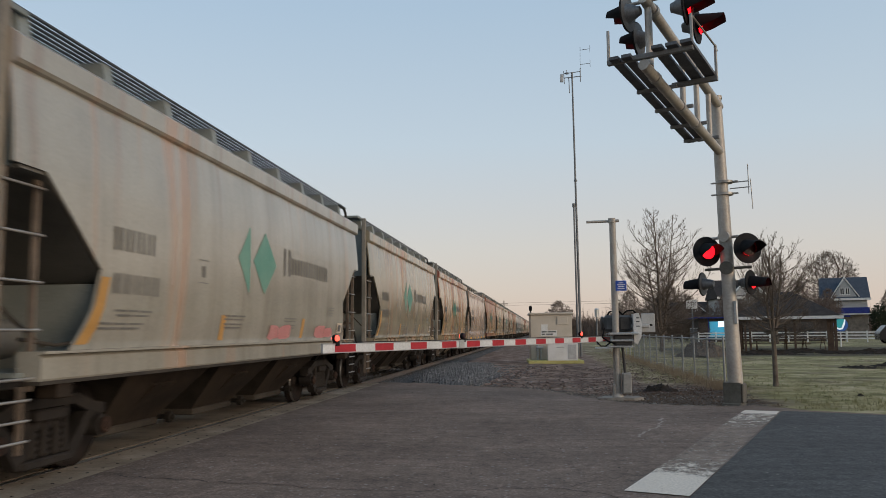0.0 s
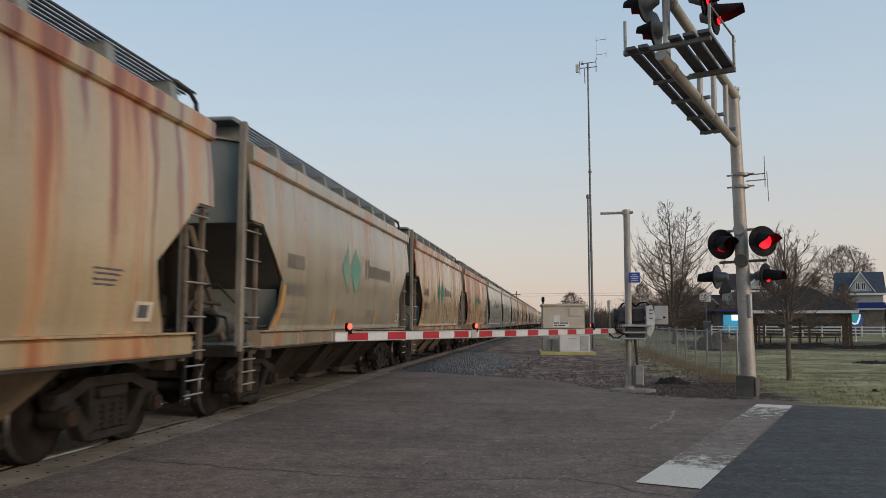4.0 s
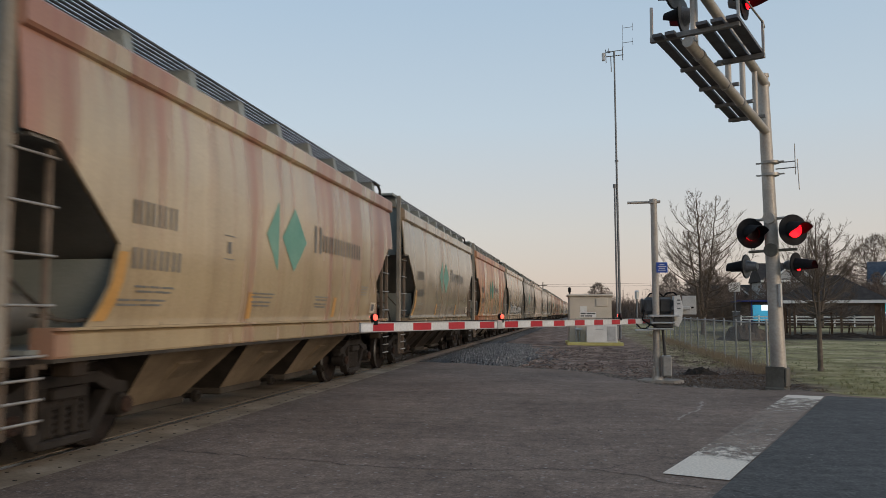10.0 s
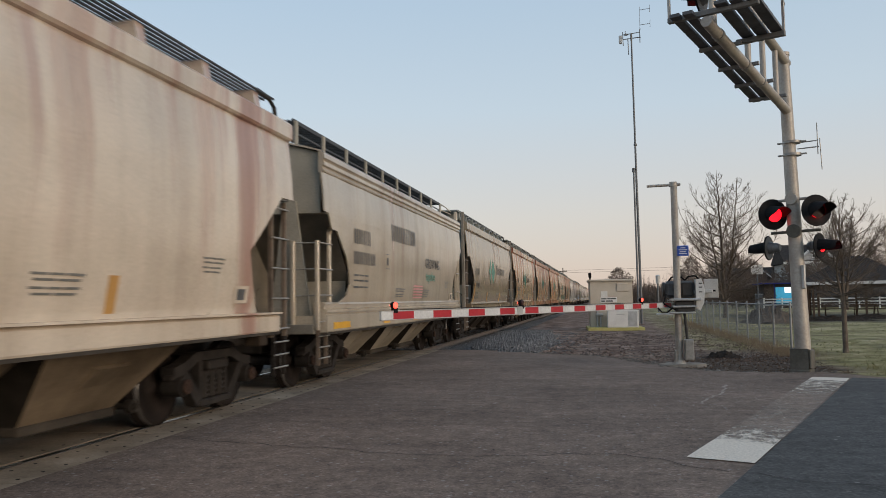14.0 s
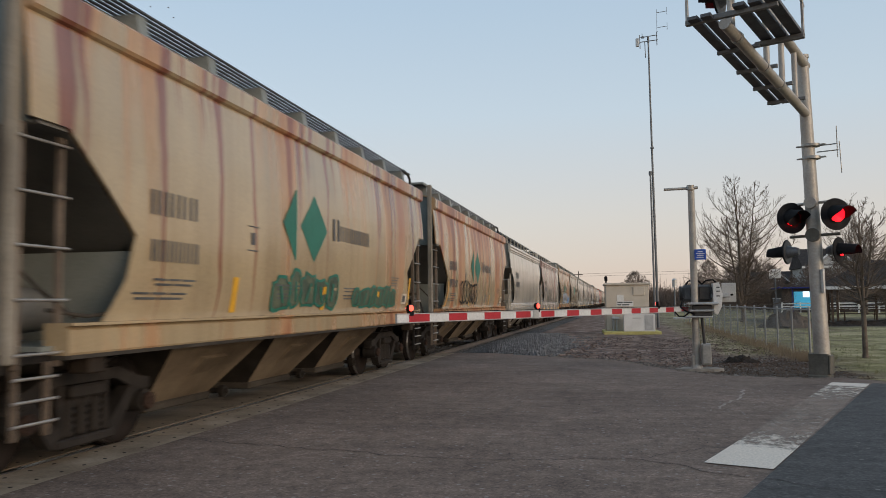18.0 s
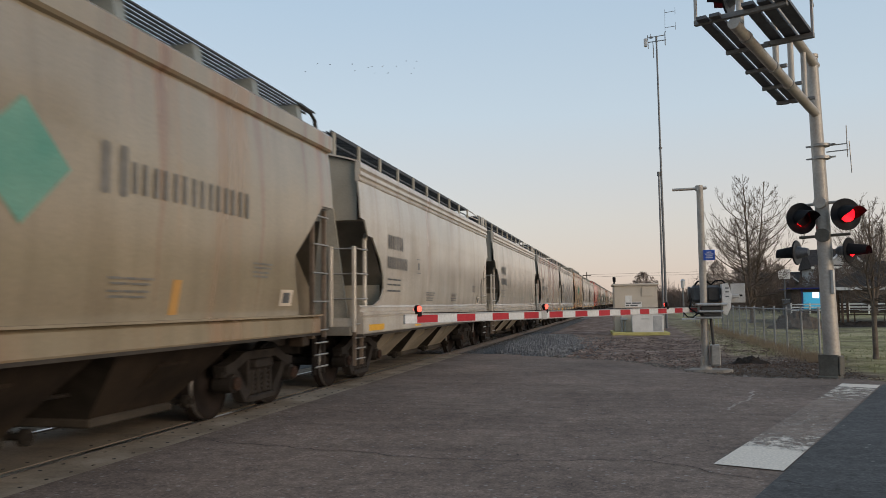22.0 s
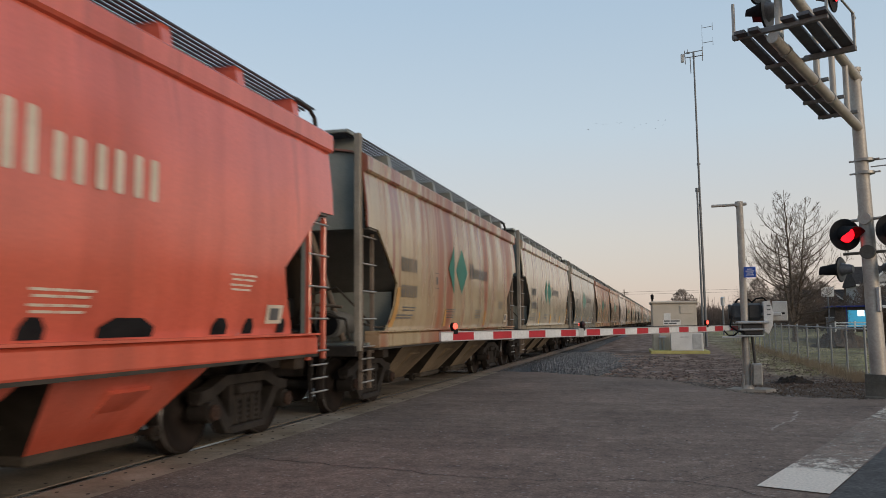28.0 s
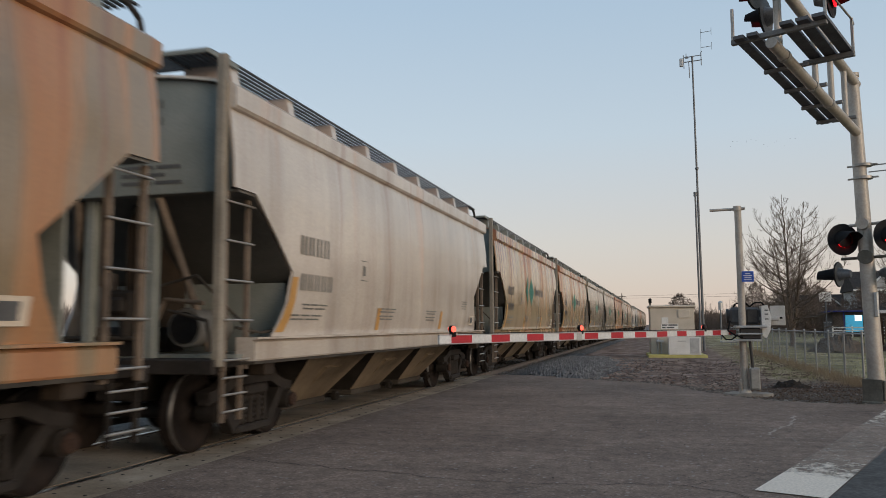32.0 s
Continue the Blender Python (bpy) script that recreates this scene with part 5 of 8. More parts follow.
def build_car(look_of, k):
    """One covered hopper car with its near side towards +x. kind C: low walk on brackets; T: tall walk with posts."""
    kind, base, rust, level, dark, label, extra = look_of
    tall = kind == "T"
    car = thing("hopper_car", label, "hopper car", group="cars of the train")
    paint = car_paint("car_paint", base, rust, level, dark, k + 1)
    # kind C: ends and walk brackets take the tone with shade put in
    shade = MAT["end"] if not tall else MAT["pale_end"]
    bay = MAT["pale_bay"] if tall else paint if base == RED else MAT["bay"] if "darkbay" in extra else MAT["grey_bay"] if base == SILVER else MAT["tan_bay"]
    cut = CUT_T if tall else CUT_C
    eave, top = (3.98, 4.22) if tall else (4.14, 4.32)
    put("side_wall", "side+" + kind, lambda: side_wall(cut, 1), paint, car)
    put("side_wall", "side-" + kind, lambda: side_wall(cut, -1), paint, car)
    put("roof", "roof" + kind, lambda: roof_shape(top, eave), paint, car)
    put("roof_edge", "edge+" + kind, lambda: cross_extrude(FASCIA_T if tall else FASCIA_C, -HB, HB), paint, car)
    put("roof_edge", "edge-" + kind, lambda: cross_extrude(mirror(FASCIA_T if tall else FASCIA_C), -HB, HB), paint, car)
    y = HB - (0.12 if tall else 0.5)
    put("side_sill", "sill+" + kind, lambda: cross_extrude(SILL_T if tall else SILL_C, -y, y), paint, car)
    put("side_sill", "sill-" + kind, lambda: cross_extrude(mirror(SILL_T if tall else SILL_C), -y, y), paint, car)
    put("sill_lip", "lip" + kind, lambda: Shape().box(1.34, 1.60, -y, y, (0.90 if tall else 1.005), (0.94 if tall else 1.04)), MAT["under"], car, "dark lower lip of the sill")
    for s in (-1, 1):
        tag = "+" if s > 0 else "-"
        put("end_wall", "endwall" + tag + kind, lambda: end_wall(s, eave, top), shade, car)
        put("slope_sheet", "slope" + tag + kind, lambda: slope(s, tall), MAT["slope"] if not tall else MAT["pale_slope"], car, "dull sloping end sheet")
        put("bulkhead", "bulk" + tag, lambda: bulkhead(s), shade, car)
        for bx in (-0.55, 0.55) if s < 0 or not tall else ():
            put("web_plate" if tall else "brace", "brace%s%g%s" % (tag, bx, kind), (lambda: web_plate(s, bx)) if tall else (lambda: brace(s, bx)), MAT["pale_end"] if tall else SHARED["rust"], car, "pale web plate over the coupler" if tall else "rusty diagonal brace")
        for bx in (-0.42, 0.42) if not tall else ():
            put("end_post", "endpost%s%g" % (tag, bx), lambda: Shape().box(bx - 0.06, bx + 0.06, *sorted((s * (HB - 0.32), s * (HB - 0.2))), 1.06, 2.93, 0.01), shade if s < 0 else MAT["tan_steel"], car, "upright end post")
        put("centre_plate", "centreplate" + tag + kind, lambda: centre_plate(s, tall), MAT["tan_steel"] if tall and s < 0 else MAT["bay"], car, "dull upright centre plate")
        if s > 0 and not tall:
            for bx in (-0.86, 0.86):
                put("end_plate", "endplate%g" % bx, lambda: Shape().box(bx - 0.36, bx + 0.36, HB - 0.74, HB - 0.71, 1.08, 2.6, 0.008), shade, car, "grey upright end plate")
        put("end_platform", "platform" + tag, lambda: platform(s), MAT["truck"] if not tall else MAT["pale_slope"], car)
        put("coupler", "coupler" + tag, lambda: coupler(s), MAT["truck"], car)
        put("jacking_pad", "pad" + tag, lambda: jack_pad(s), MAT["bay"], car)
        put("step", "step" + tag, lambda: ladder(*sorted((s * (HB - 0.05), s * (HB - 0.42))), 0.40, 1.0, 1.46, 3, 0.012), SHARED["rust"] if s < 0 else MAT["truck"], car, "hanging end step")
        for sx in (1, -1):
            if tall:
                put("ladder", "lad%d%sT" % (sx, tag), lambda: corner_ladder(s, sx, 2.46 if s < 0 else 2.9), paint, car)
            else:
                put("ladder", "lad%d%sC" % (sx, tag), lambda: ladder(*sorted((s * (HB - 0.04), s * (HB - 0.52))), 0.95, 2.92, 1.47 * sx, 5, 0.015 if s < 0 else 0.026), paint if base == RED else MAT["end"] if base == SILVER else SHARED["rust"], car)
    tall_post = 1 if tall else -1
    put("corner_post", "post" + kind, lambda: Shape().box(1.40, 1.50, tall_post * (HB + 0.03) - 0.055, tall_post * (HB + 0.03) + 0.055, 1.0, 4.30 if tall else 4.44, 0.01), paint if tall else MAT["end"] if base == SILVER else MAT["tan_steel"], car)
    for yb in (-2.66, 0.0, 2.66):
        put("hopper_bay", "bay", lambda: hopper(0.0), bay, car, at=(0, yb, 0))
        put("outlet_gate", "gate", lambda: outlet_gate(), MAT["under"], car, at=(0, yb, 0))
    if tall:
        put("roof_walk", "tallwalk", tall_walk, MAT["walk"], car, "dark open grating of the roof walk")
        for i in range(10):
            put("walk_post", "tallpost", lambda: Shape().box(1.04, 1.09, -0.045, 0.045, 4.02, 4.51, 0.008), MAT["pale_end"], car, at=(0, -HB + 0.12 + i * 1.35, 0))
        put("end_rail", "tallrail", lambda: Shape().line([(1.06, HB - 0.4, 4.5), (1.1, HB, 4.48), (1.3, HB + 0.02, 4.3)], 0.018, 6).line([(1.06, HB - 0.4, 4.32), (1.3, HB, 4.22)], 0.014, 6), paint, car)
        for i, (ya, yb) in enumerate(((-6.0, -5.1), (-2.83, -2.38), (-0.22, 0.27), (2.44, 2.95), (5.1, 6.1))):
            put("reflector", "refl%d" % i, lambda: Shape().box(1.60, 1.606, ya, yb, 0.985, 1.095), MAT["yellow"], car, "yellow reflective strip")
        if "greenstrip" in extra:
            tagged(put("green_stencil", "green_stencil", lambda: bars([(0.42 + 0.104 * j, 0.505 + 0.104 * j, 1.08, 1.17) for j in range(8)], 0.116), MAT["pale_green"], car, "faded green stencilled bars"), kind="stuff")
    else:
        for sx in (1, -1):
            put("roof_walk", "slats%d" % sx, lambda: walk_slats(sx), MAT["walk"], car, "dark slatted roof walk")
            for i in range(9 if sx > 0 else 0):
                put("walk_bracket", "bracket%d" % sx, lambda: walk_bracket(sx), paint if base == RED or "pale_walk" in extra else shade, car, at=(0, -5.9 + i * 1.475, 0))
        for bx in (0.66, 1.26):
            put("hoop_rail", "hoop%g" % bx, lambda: hoop(1, bx), MAT["dark_steel"], car)
    if not tall:
        put("end_grating", "end_grating", end_grating, MAT["walk"], car, "dark slatted cross walk")
        put("grating_rim", "grating_rim", lambda: Shape().box(-1.30, 1.30, -HB - 0.12, -HB - 0.09, 4.455, 4.51, 0.006).box(1.27, 1.30, -HB - 0.1, -HB + 0.55, 4.455, 4.51, 0.006), shade, car)
    put("centre_sill", "centre_sill", lambda: Shape().box(-0.34, 0.34, -HB + 0.3, HB - 0.3, 0.58, 1.04, 0.02), MAT["truck"], car, "dark centre sill")
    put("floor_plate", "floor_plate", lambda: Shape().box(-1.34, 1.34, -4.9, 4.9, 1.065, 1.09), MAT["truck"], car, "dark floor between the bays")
    put("brake_rod", "brake_rod", lambda: Shape().tube((0.55, -3.9, 0.62), (0.55, 3.9, 0.55), 0.022, 0.022, 6), MAT["truck"], car, "thin brake rod")
    if not tall:
        tagged(put("end_lettering", "end_lettering", end_marks, MAT["mark"], car, "dark stencilled lettering bars"), kind="stuff")
    for i in range(3):
        put("roof_hatch", "hatch", lambda: hatch(0), paint, car, at=(0, -4.2 + 4.2 * i, 0))
    for s in (-1, 1):
        tk = put("truck", "bolster", lambda: Shape().box(-1.05, 1.05, -0.2, 0.2, 0.5, 0.78, 0.03).tube((-0.75, -0.89, 0.457), (0.75, -0.89, 0.457), 0.085, 0.085, 8).tube((-0.75, 0.89, 0.457), (0.75, 0.89, 0.457), 0.085, 0.085, 8), MAT["truck"], car, at=(0, s * 5.0, 0))
        for sx in (0, 180):
            put("side_frame", "side_frame", truck_frame, MAT["truck"], tk, turn=sx)
        for yy in (-0.89, 0.89):
            put("bearing_cap", "bearing_cap", lambda: Shape().tube((1.192, 0, 0), (1.215, 0, 0), 0.095, 0.085, 12).tube((1.215, 0, 0), (1.23, 0, 0), 0.05, 0.045, 8), MAT["rust_cap"], tk, "rusty round bearing cap", at=(0, yy, 0.457))
        for yy in (-0.2, 0.0, 0.2):
            put("spring", "spring", spring_coil, MAT["truck"], tk, at=(1.02, yy, 0))
        for yy in (-0.89, 0.89):
            mat = MAT["red_wheel"] if "redwheel" in extra and s < 0 and yy < 0 else MAT["wheel"]
            put("wheel", "wheel", wheel_mesh, mat, tk, at=(0.82, yy, 0.457))
            put("wheel", "wheel", wheel_mesh, MAT["wheel"], tk, at=(-0.82, yy, 0.457), turn=180)
    if not tall:
        cyl = put("brake_cylinder", "brake", lambda: Shape().tube((0.72, -HB + 0.5, 1.42), (0.72, -HB + 1.2, 1.42), 0.235, 0.2, 18).tube((0.72, -HB + 0.46, 1.42), (0.72, -HB + 0.5, 1.42), 0.225, 0.235, 18), MAT["slope"], car, "grey brake cylinder")
        # flat black disc paints the darkness inside the cylinder's mouth
        put("cylinder_mouth", "brake_mouth", lambda: Shape().disc((0.72, -HB + 0.452, 1.42), 0.185, (0, -1, 0), 0.012, 18), MAT["black"], cyl, "black disc for the dark inside the open cylinder")
    if not tall:
        put("brake_valve", "brake_gear", brake_gear, MAT["truck"], car, "dark brake valve on its bracket")
        put("brake_pipe", "brake_pipes", brake_pipes, MAT["under"], car, "thin bent brake pipes")
        put("air_tank", "air_tank", lambda: Shape().tube((-0.75, -HB + 0.8, 1.28), (0.35, -HB + 0.8, 1.28), 0.15, 0.15, 12), MAT["truck"], car, "dark air tank")
        put("brake_lever", "brake_lever", lambda: Shape().line([(0.2, -HB + 0.45, 1.2), (0.5, -HB + 0.4, 1.75), (1.0, -HB + 0.4, 1.7)], 0.03, 6), SHARED["rust"], car)
    else:
        put("air_tank", "air_tank_tall", lambda: Shape().tube((0.2, HB - 0.55, 1.62), (1.25, HB - 0.95, 1.78), 0.14, 0.14, 14).tube((1.25, HB - 0.95, 1.78), (1.3, HB - 0.97, 1.785), 0.14, 0.08, 14), MAT["bay"], car, "dusty air tank")
        put("brake_rigging", "rigging_tall", lambda: Shape().line([(1.2, HB - 0.3, 1.15), (1.2, HB - 0.5, 1.5), (0.5, HB - 0.4, 1.75), (0.4, HB - 0.3, 2.3)], 0.022, 6).line([(0.9, HB - 0.2, 1.1), (1.2, HB - 1.0, 1.45)], 0.02, 6).box(0.3, 0.9, HB - 0.6, HB - 0.35, 1.08, 1.4, 0.03), MAT["truck"], car, "dark brake pipes and valve box")
    ink = MAT["mark_light"] if base == RED else MAT["faded"] if "pale" in extra and not tall else MAT["mark"]
    decals_marks(car, ink, k, tall)
    if "diamond" in extra:
        decals_diamond(car, ink, MAT["pale_green"] if "pale" in extra else MAT["green"], k)
    if base == RED:
        e = -HB
        letter_row(car, "name_bar", "red", blocks(e + 4.95, 2.55, 0.5, 0.52, 1, 2) + blocks(e + 5.5, 2.55, 1.5, 0.38, 4, 77) + blocks(e + 7.0, 2.55, 0.48, 0.52, 1, 2) + blocks(e + 7.5, 2.55, 1.45, 0.38, 3, 79), ink, "large cream lettering bar")
        for i, (ya, w) in enumerate(((-2.6, 0.3), (-1.7, 0.25), (0.0, 0.3), (1.0, 0.28), (2.1, 0.75), (3.6, 0.3), (4.2, 0.22), (5.0, 0.2))):
            put("black_blotch", "blotch%d" % i, lambda: decal([(1.33, ya - w / 2, ya + w / 2), (1.42, ya - w / 2, ya + w / 2), (1.5, ya - w / 4, ya + w / 4)], 0.018), MAT["black"], car, "black painted blotch")
        put("leaf_mark", "red_mark", lambda: bars([(e + 3.6, e + 3.85, 2.6, 3.12), (e + 3.85, e + 4.45, 2.80, 2.90), (e + 3.85, e + 4.35, 2.98, 3.06), (e + 3.95, e + 4.4, 2.6, 2.74)]), ink, car, "cream emblem")
    if "yellow" in extra:
        for i, (ya, za, zb) in enumerate(((3.43, 1.36, 1.78), (6.4, 1.36, 1.72), (9.25, 1.36, 1.68), (11.55, 1.36, 2.0))):
            put("reflector", "yrefl%d" % i, lambda: bars([(-HB + ya, -HB + ya + 0.14, za, zb)], 0.02), MAT["yellow"], car, "yellow reflective strip")
    elif not tall and base != RED:
        put("patch_mark", "orange_edge", lambda: decal([(1.36, -HB + 1.13, -HB + 1.34), (1.55, -HB + 1.26, -HB + 1.46), (1.75, -HB + 1.36, -HB + 1.54), (2.05, -HB + 1.44, -HB + 1.60)], 0.018), SHARED["patch"], car, "faded orange patch along the edge")
        for i, ya in enumerate((4.6, 8.4)):
            put("patch_mark", "orange%d" % i, lambda: bars([(-HB + ya, -HB + ya + 0.16, 1.36, 1.72)], 0.018), SHARED["patch"], car, "faded orange patch")
    if "graf_white" in extra:
        graffiti(car, k, -3.9, 3.4 if "wide" in extra else 0.5, 1.36, 2.05, MAT["graf_white"], MAT["black"])
        graffiti(car, k + 9, 1.2, 4.2, 1.36, 1.95, MAT["graf_white"], MAT["black"])
    if "graf_black" in extra:
        graffiti(car, k, -3.6, -0.2, 1.45, 2.3, None, MAT["faded"], 0.5, 0.055)
        graffiti(car, k + 5, 1.5, 3.9, 1.4, 1.8, None, MAT["faded"], 0.4, 0.05)
    if "graf_tag" in extra:
        graffiti(car, k, -3.3, -0.9, 1.40, 2.15, None, MAT["black"], 0.45, 0.06)
    if "graf_thin" in extra:
        graffiti(car, k, -2.8, 3.6, 1.40, 1.95, None, MAT["mark"], 0.6, 0.03)
    if "graf_blue" in extra:
        graffiti(car, k, -2.9, 2.3, 1.36, 2.3, MAT["graf_grey"], MAT["graf_pale"], 0.8)
        graffiti(car, k + 3, 2.9, 5.0, 1.36, 2.0, MAT["graf_blue"], MAT["graf_pale"], 0.7)
    if "graf_green" in extra:
        graffiti(car, k, -1.9, 0.4, 1.36, 1.95, MAT["graf_green"], MAT["green"], 0.55)
        graffiti(car, k + 2, 1.4, 3.9, 1.36, 1.85, MAT["graf_green"], MAT["green"], 0.5)
    if "graf_pink" in extra:
        graffiti(car, k, 0.2, 1.0, 1.34, 1.6, MAT["graf_pink"], MAT["graf_pink"])
        graffiti(car, k + 1, 2.9, 3.6, 1.34, 1.6, MAT["graf_pink"], MAT["graf_pink"])
    if "slogan" in extra:
        for txt, ya, za, size, mat in (("GROWING", 1.15, 2.28, 0.36, MAT["mark"]), ("together", 1.2, 1.96, 0.34, MAT["pale_green"])):
            cu = bpy.data.curves.new("lettering", "FONT")
            cu.body, cu.size, cu.extrude = txt, size, 0.002
            tmp = bpy.data.objects.new("lettering", cu)
            scene.collection.objects.link(tmp)
            me = bpy.data.meshes.new_from_object(tmp)
            bpy.data.objects.remove(tmp)
            me.materials.clear()
            me.materials.append(mat)
            ob = new("slogan_lettering", me)
            ob.parent = car
            ob.matrix_basis = Matrix.Translation((side_x(za) + 0.022, ya, za)) @ Matrix(((0, 0, 1, 0), (1, 0, 0, 0), (0, 1, 0, 0), (0, 0, 0, 1)))
            tagged(ob, "painted slogan letters")
        letter_row(car, "name_bar", "farm", blocks(-2.2, 2.75, 2.3, 0.36, 7, 91), MAT["mark"], "large dark lettering bar")
        put("red_data", "red_data", lambda: bars([(-0.1, 0.9, 1.5 + 0.07 * i, 1.535 + 0.07 * i) for i in range(5)]), MAT["graf_pink"], car, "faded red data lines")
    return car


SHARED["patch"] = worn("orange_patch", (0.46, 0.24, 0.06), (0.55, 0.3, 0.09), 3, 0.6)
MAT["pale_end"] = worn("pale_end", (0.27, 0.25, 0.205), (0.39, 0.36, 0.295), 1.2, 0.6)
SHARED["rust"] = worn("dark_rusty_steel", (0.11, 0.085, 0.066), (0.25, 0.195, 0.15), 3, 0.7)

L1 = "weathered %s covered hopper car with green diamond mark"
L2 = "%s covered hopper car with tall roof walk posts"
CLEAN = ("C", SILVER, ORANGE, 0.12, 0.1, L1 % "grey-green", "diamond pale")
PALE = ("C", (0.47, 0.405, 0.285), ORANGE, 0.36, 0.25, L1 % "pale cream", "diamond pale darkbay")
TAN = ("C", (0.44, 0.365, 0.25), (0.46, 0.25, 0.13), 0.3, 0.12, L1 % "olive tan", "diamond pale darkbay")
STREAK = ("C", SAND, ORANGE, 0.48, 0.74, L1 % "rust-streaked sand-coloured", "diamond")
RUSTY = ("C", SAND, ORANGE, 0.70, 0.64, L1 % "heavily rusted orange", "diamond")
PURPLE = ("C", SAND, ORANGE, 0.72, 0.95, L1 % "rust-brown streaked", "diamond yellow")
STAINED = ("C", (0.50, 0.445, 0.34), STAIN, 0.58, 0.5, L1 % "dirty olive, brown-stained", "diamond pale darkbay")
TALL = ("T", WHITE, PINK, 0.18, 0.1, L2 % "off-white", "")
ROSY = ("T", WHITE, PINK, 0.5, 0.4, L2 % "rust-stained off-white", "")
DEEP = ("C", SAND, BROWN, 0.58, 0.75, L1 % "deep rust-brown", "diamond")
PLAIN = ("C", (0.82, 0.725, 0.625), ORANGE, 0.1, 0.1, "plain pale grey covered hopper car without a mark", "pale_walk")
OLD = ("C", (0.92, 0.79, 0.635), PINK, 0.42, 0.25, "tan-white covered hopper car with faint rust stains", "pale_walk")
ROSETAN = ("C", SAND, PINK, 0.6, 0.3, L1 % "pinkish tan", "diamond pale")
DRIP = ("C", (0.74, 0.65, 0.485), ORANGE, 0.22, 0.8, L1 % "pale cream, red-dripped", "diamond yellow")
REDCAR = ("C", RED, BROWN, 0.12, 0.2, "bright red covered hopper car with cream lettering", "")


def more(look_of, extra):
    return (*look_of[:6], look_of[6] + " " + extra)


CARS = [
    TAN,  # behind the first
    ("C", (0.53, 0.50, 0.42), ORANGE, 0.16, 0.05, L1 % "pale grey", "diamond pale darkbay graf_pink"), PALE, STREAK, ("T", (0.80, 0.60, 0.455), *ROSY[2:3], 0.4, 0.22, *ROSY[5:]), PURPLE, STREAK, PALE, STREAK, RUSTY, CLEAN,
    CLEAN, more(("C", (0.47, 0.405, 0.28), *PALE[2:]), "graf_black"), STREAK, (*PURPLE[:6], "diamond"), ROSETAN, TAN, RUSTY, ("C", (0.60, 0.52, 0.38), *PALE[2:5], "faded pale cream covered hopper car with white graffiti", "graf_white"), more(STAINED, "redwheel"), OLD,
    more(("T", (0.70, 0.61, 0.48), *TALL[2:]), "slogan"), TAN, STREAK, RUSTY, RUSTY, more(STREAK, "graf_green yellow"), more(RUSTY, "graf_tag"), TALL, more(ROSY, "graf_black"), more(STREAK, "graf_blue"),
    TAN, TALL, TALL, ROSY, more(TALL, "greenstrip"), more(STREAK, "graf_thin yellow"), TALL, TALL, REDCAR, DEEP,
    DRIP, ("C", (0.51, 0.485, 0.395), ORANGE, 0.16, 0.1, L1 % "pale grey", "diamond pale darkbay"), (*PURPLE[:6], "diamond darkbay"), ("C", (0.40, 0.30, 0.19), ORANGE, 0.45, 0.15, L1 % "orange-tinged tan", "diamond pale"), PLAIN, STREAK, STREAK, TAN, PALE, RUSTY,
    PALE, STREAK, TALL, CLEAN, STREAK, RUSTY, PALE, TAN, STREAK,
]


# metres travelled, every two seconds
TRAVEL = [0, 40.26, 80.24, 120.12, 159.95, 199.57, 238.94, 278.12, 317.23, 356.38, 395.33, 433.94, 472.41, 510.88, 549.12, 586.92, 624.24]


train = [(build_car(spec, k), 19.09 + PITCH * (k - 1) - HB) for k, spec in enumerate(CARS)]


# ---- crossing gate ----
BLINKERS = []


def flasher(parent, at, face, lit, name="flasher", size=1.0, blinks=False, long=0.42, taper=36):
    """A crossing light: round dark background, housing, hooded lens. face: degrees about z of the way it shines (0 is +x)."""
    q = pose(*at, 0, 0, face)
    fl = part(name, Shape().disc((0.0, 0, 0), 0.30 * size, (1, 0, 0), 0.012, 28), MAT["disc"], parent, "round dark light background")
    fl.matrix_basis = q
    s = Shape().tube((-0.15, 0, 0), (0.0, 0, 0), 0.10 * size, 0.17 * size, 16).tube((-0.22, 0, 0), (-0.14, 0, 0), 0.07, 0.10, 10)
    part("housing", s, MAT["housing"], fl, "grey metal housing")
    part("disc_back", Shape().disc((-0.016, 0, 0), 0.285 * size, (1, 0, 0), 0.006, 28), MAT["housing_dark"], fl, "dull grey back of the disc")
    rows = []
    n = 14
    for i, x in enumerate((0.012, long * 0.48, long)):
        a0 = math.radians(-45 + taper * i)
        rows.append([(x, 0.165 * size * math.cos(a0 + (math.pi - 2 * a0) * j / n), 0.165 * size * math.sin(a0 + (math.pi - 2 * a0) * j / n) - 0.03 * i) for j in range(n + 1)])
    part("hood", Shape().plate(rows, (0, 0, 0.006)), MAT["black"], fl, "black hood over the lens")
    n = 20

    def face_of(sign):
        return Shape().sheet([[(sign * (0.004 + 0.02 * (1 - (r / 3) ** 2)), sign * 0.15 * size * r / 3 * math.cos(2 * math.pi * j / n), 0.15 * size * r / 3 * math.sin(2 * math.pi * j / n)) for j in range(n + 1)] for r in (3, 2, 1, 0.05)])

    glass = part("lens", face_of(1), MAT["lit"], fl, "red lens, glowing on one face")
    part("lens_back", face_of(-1), MAT["lens"], glass, "dark red back of the lens")
    glass.matrix_basis = pose(0.05, 0, 0, 0, 0, 0 if lit else 180)
    if blinks:
        BLINKERS.append((glass, lit, (0.05, 0, 0)))
    return fl


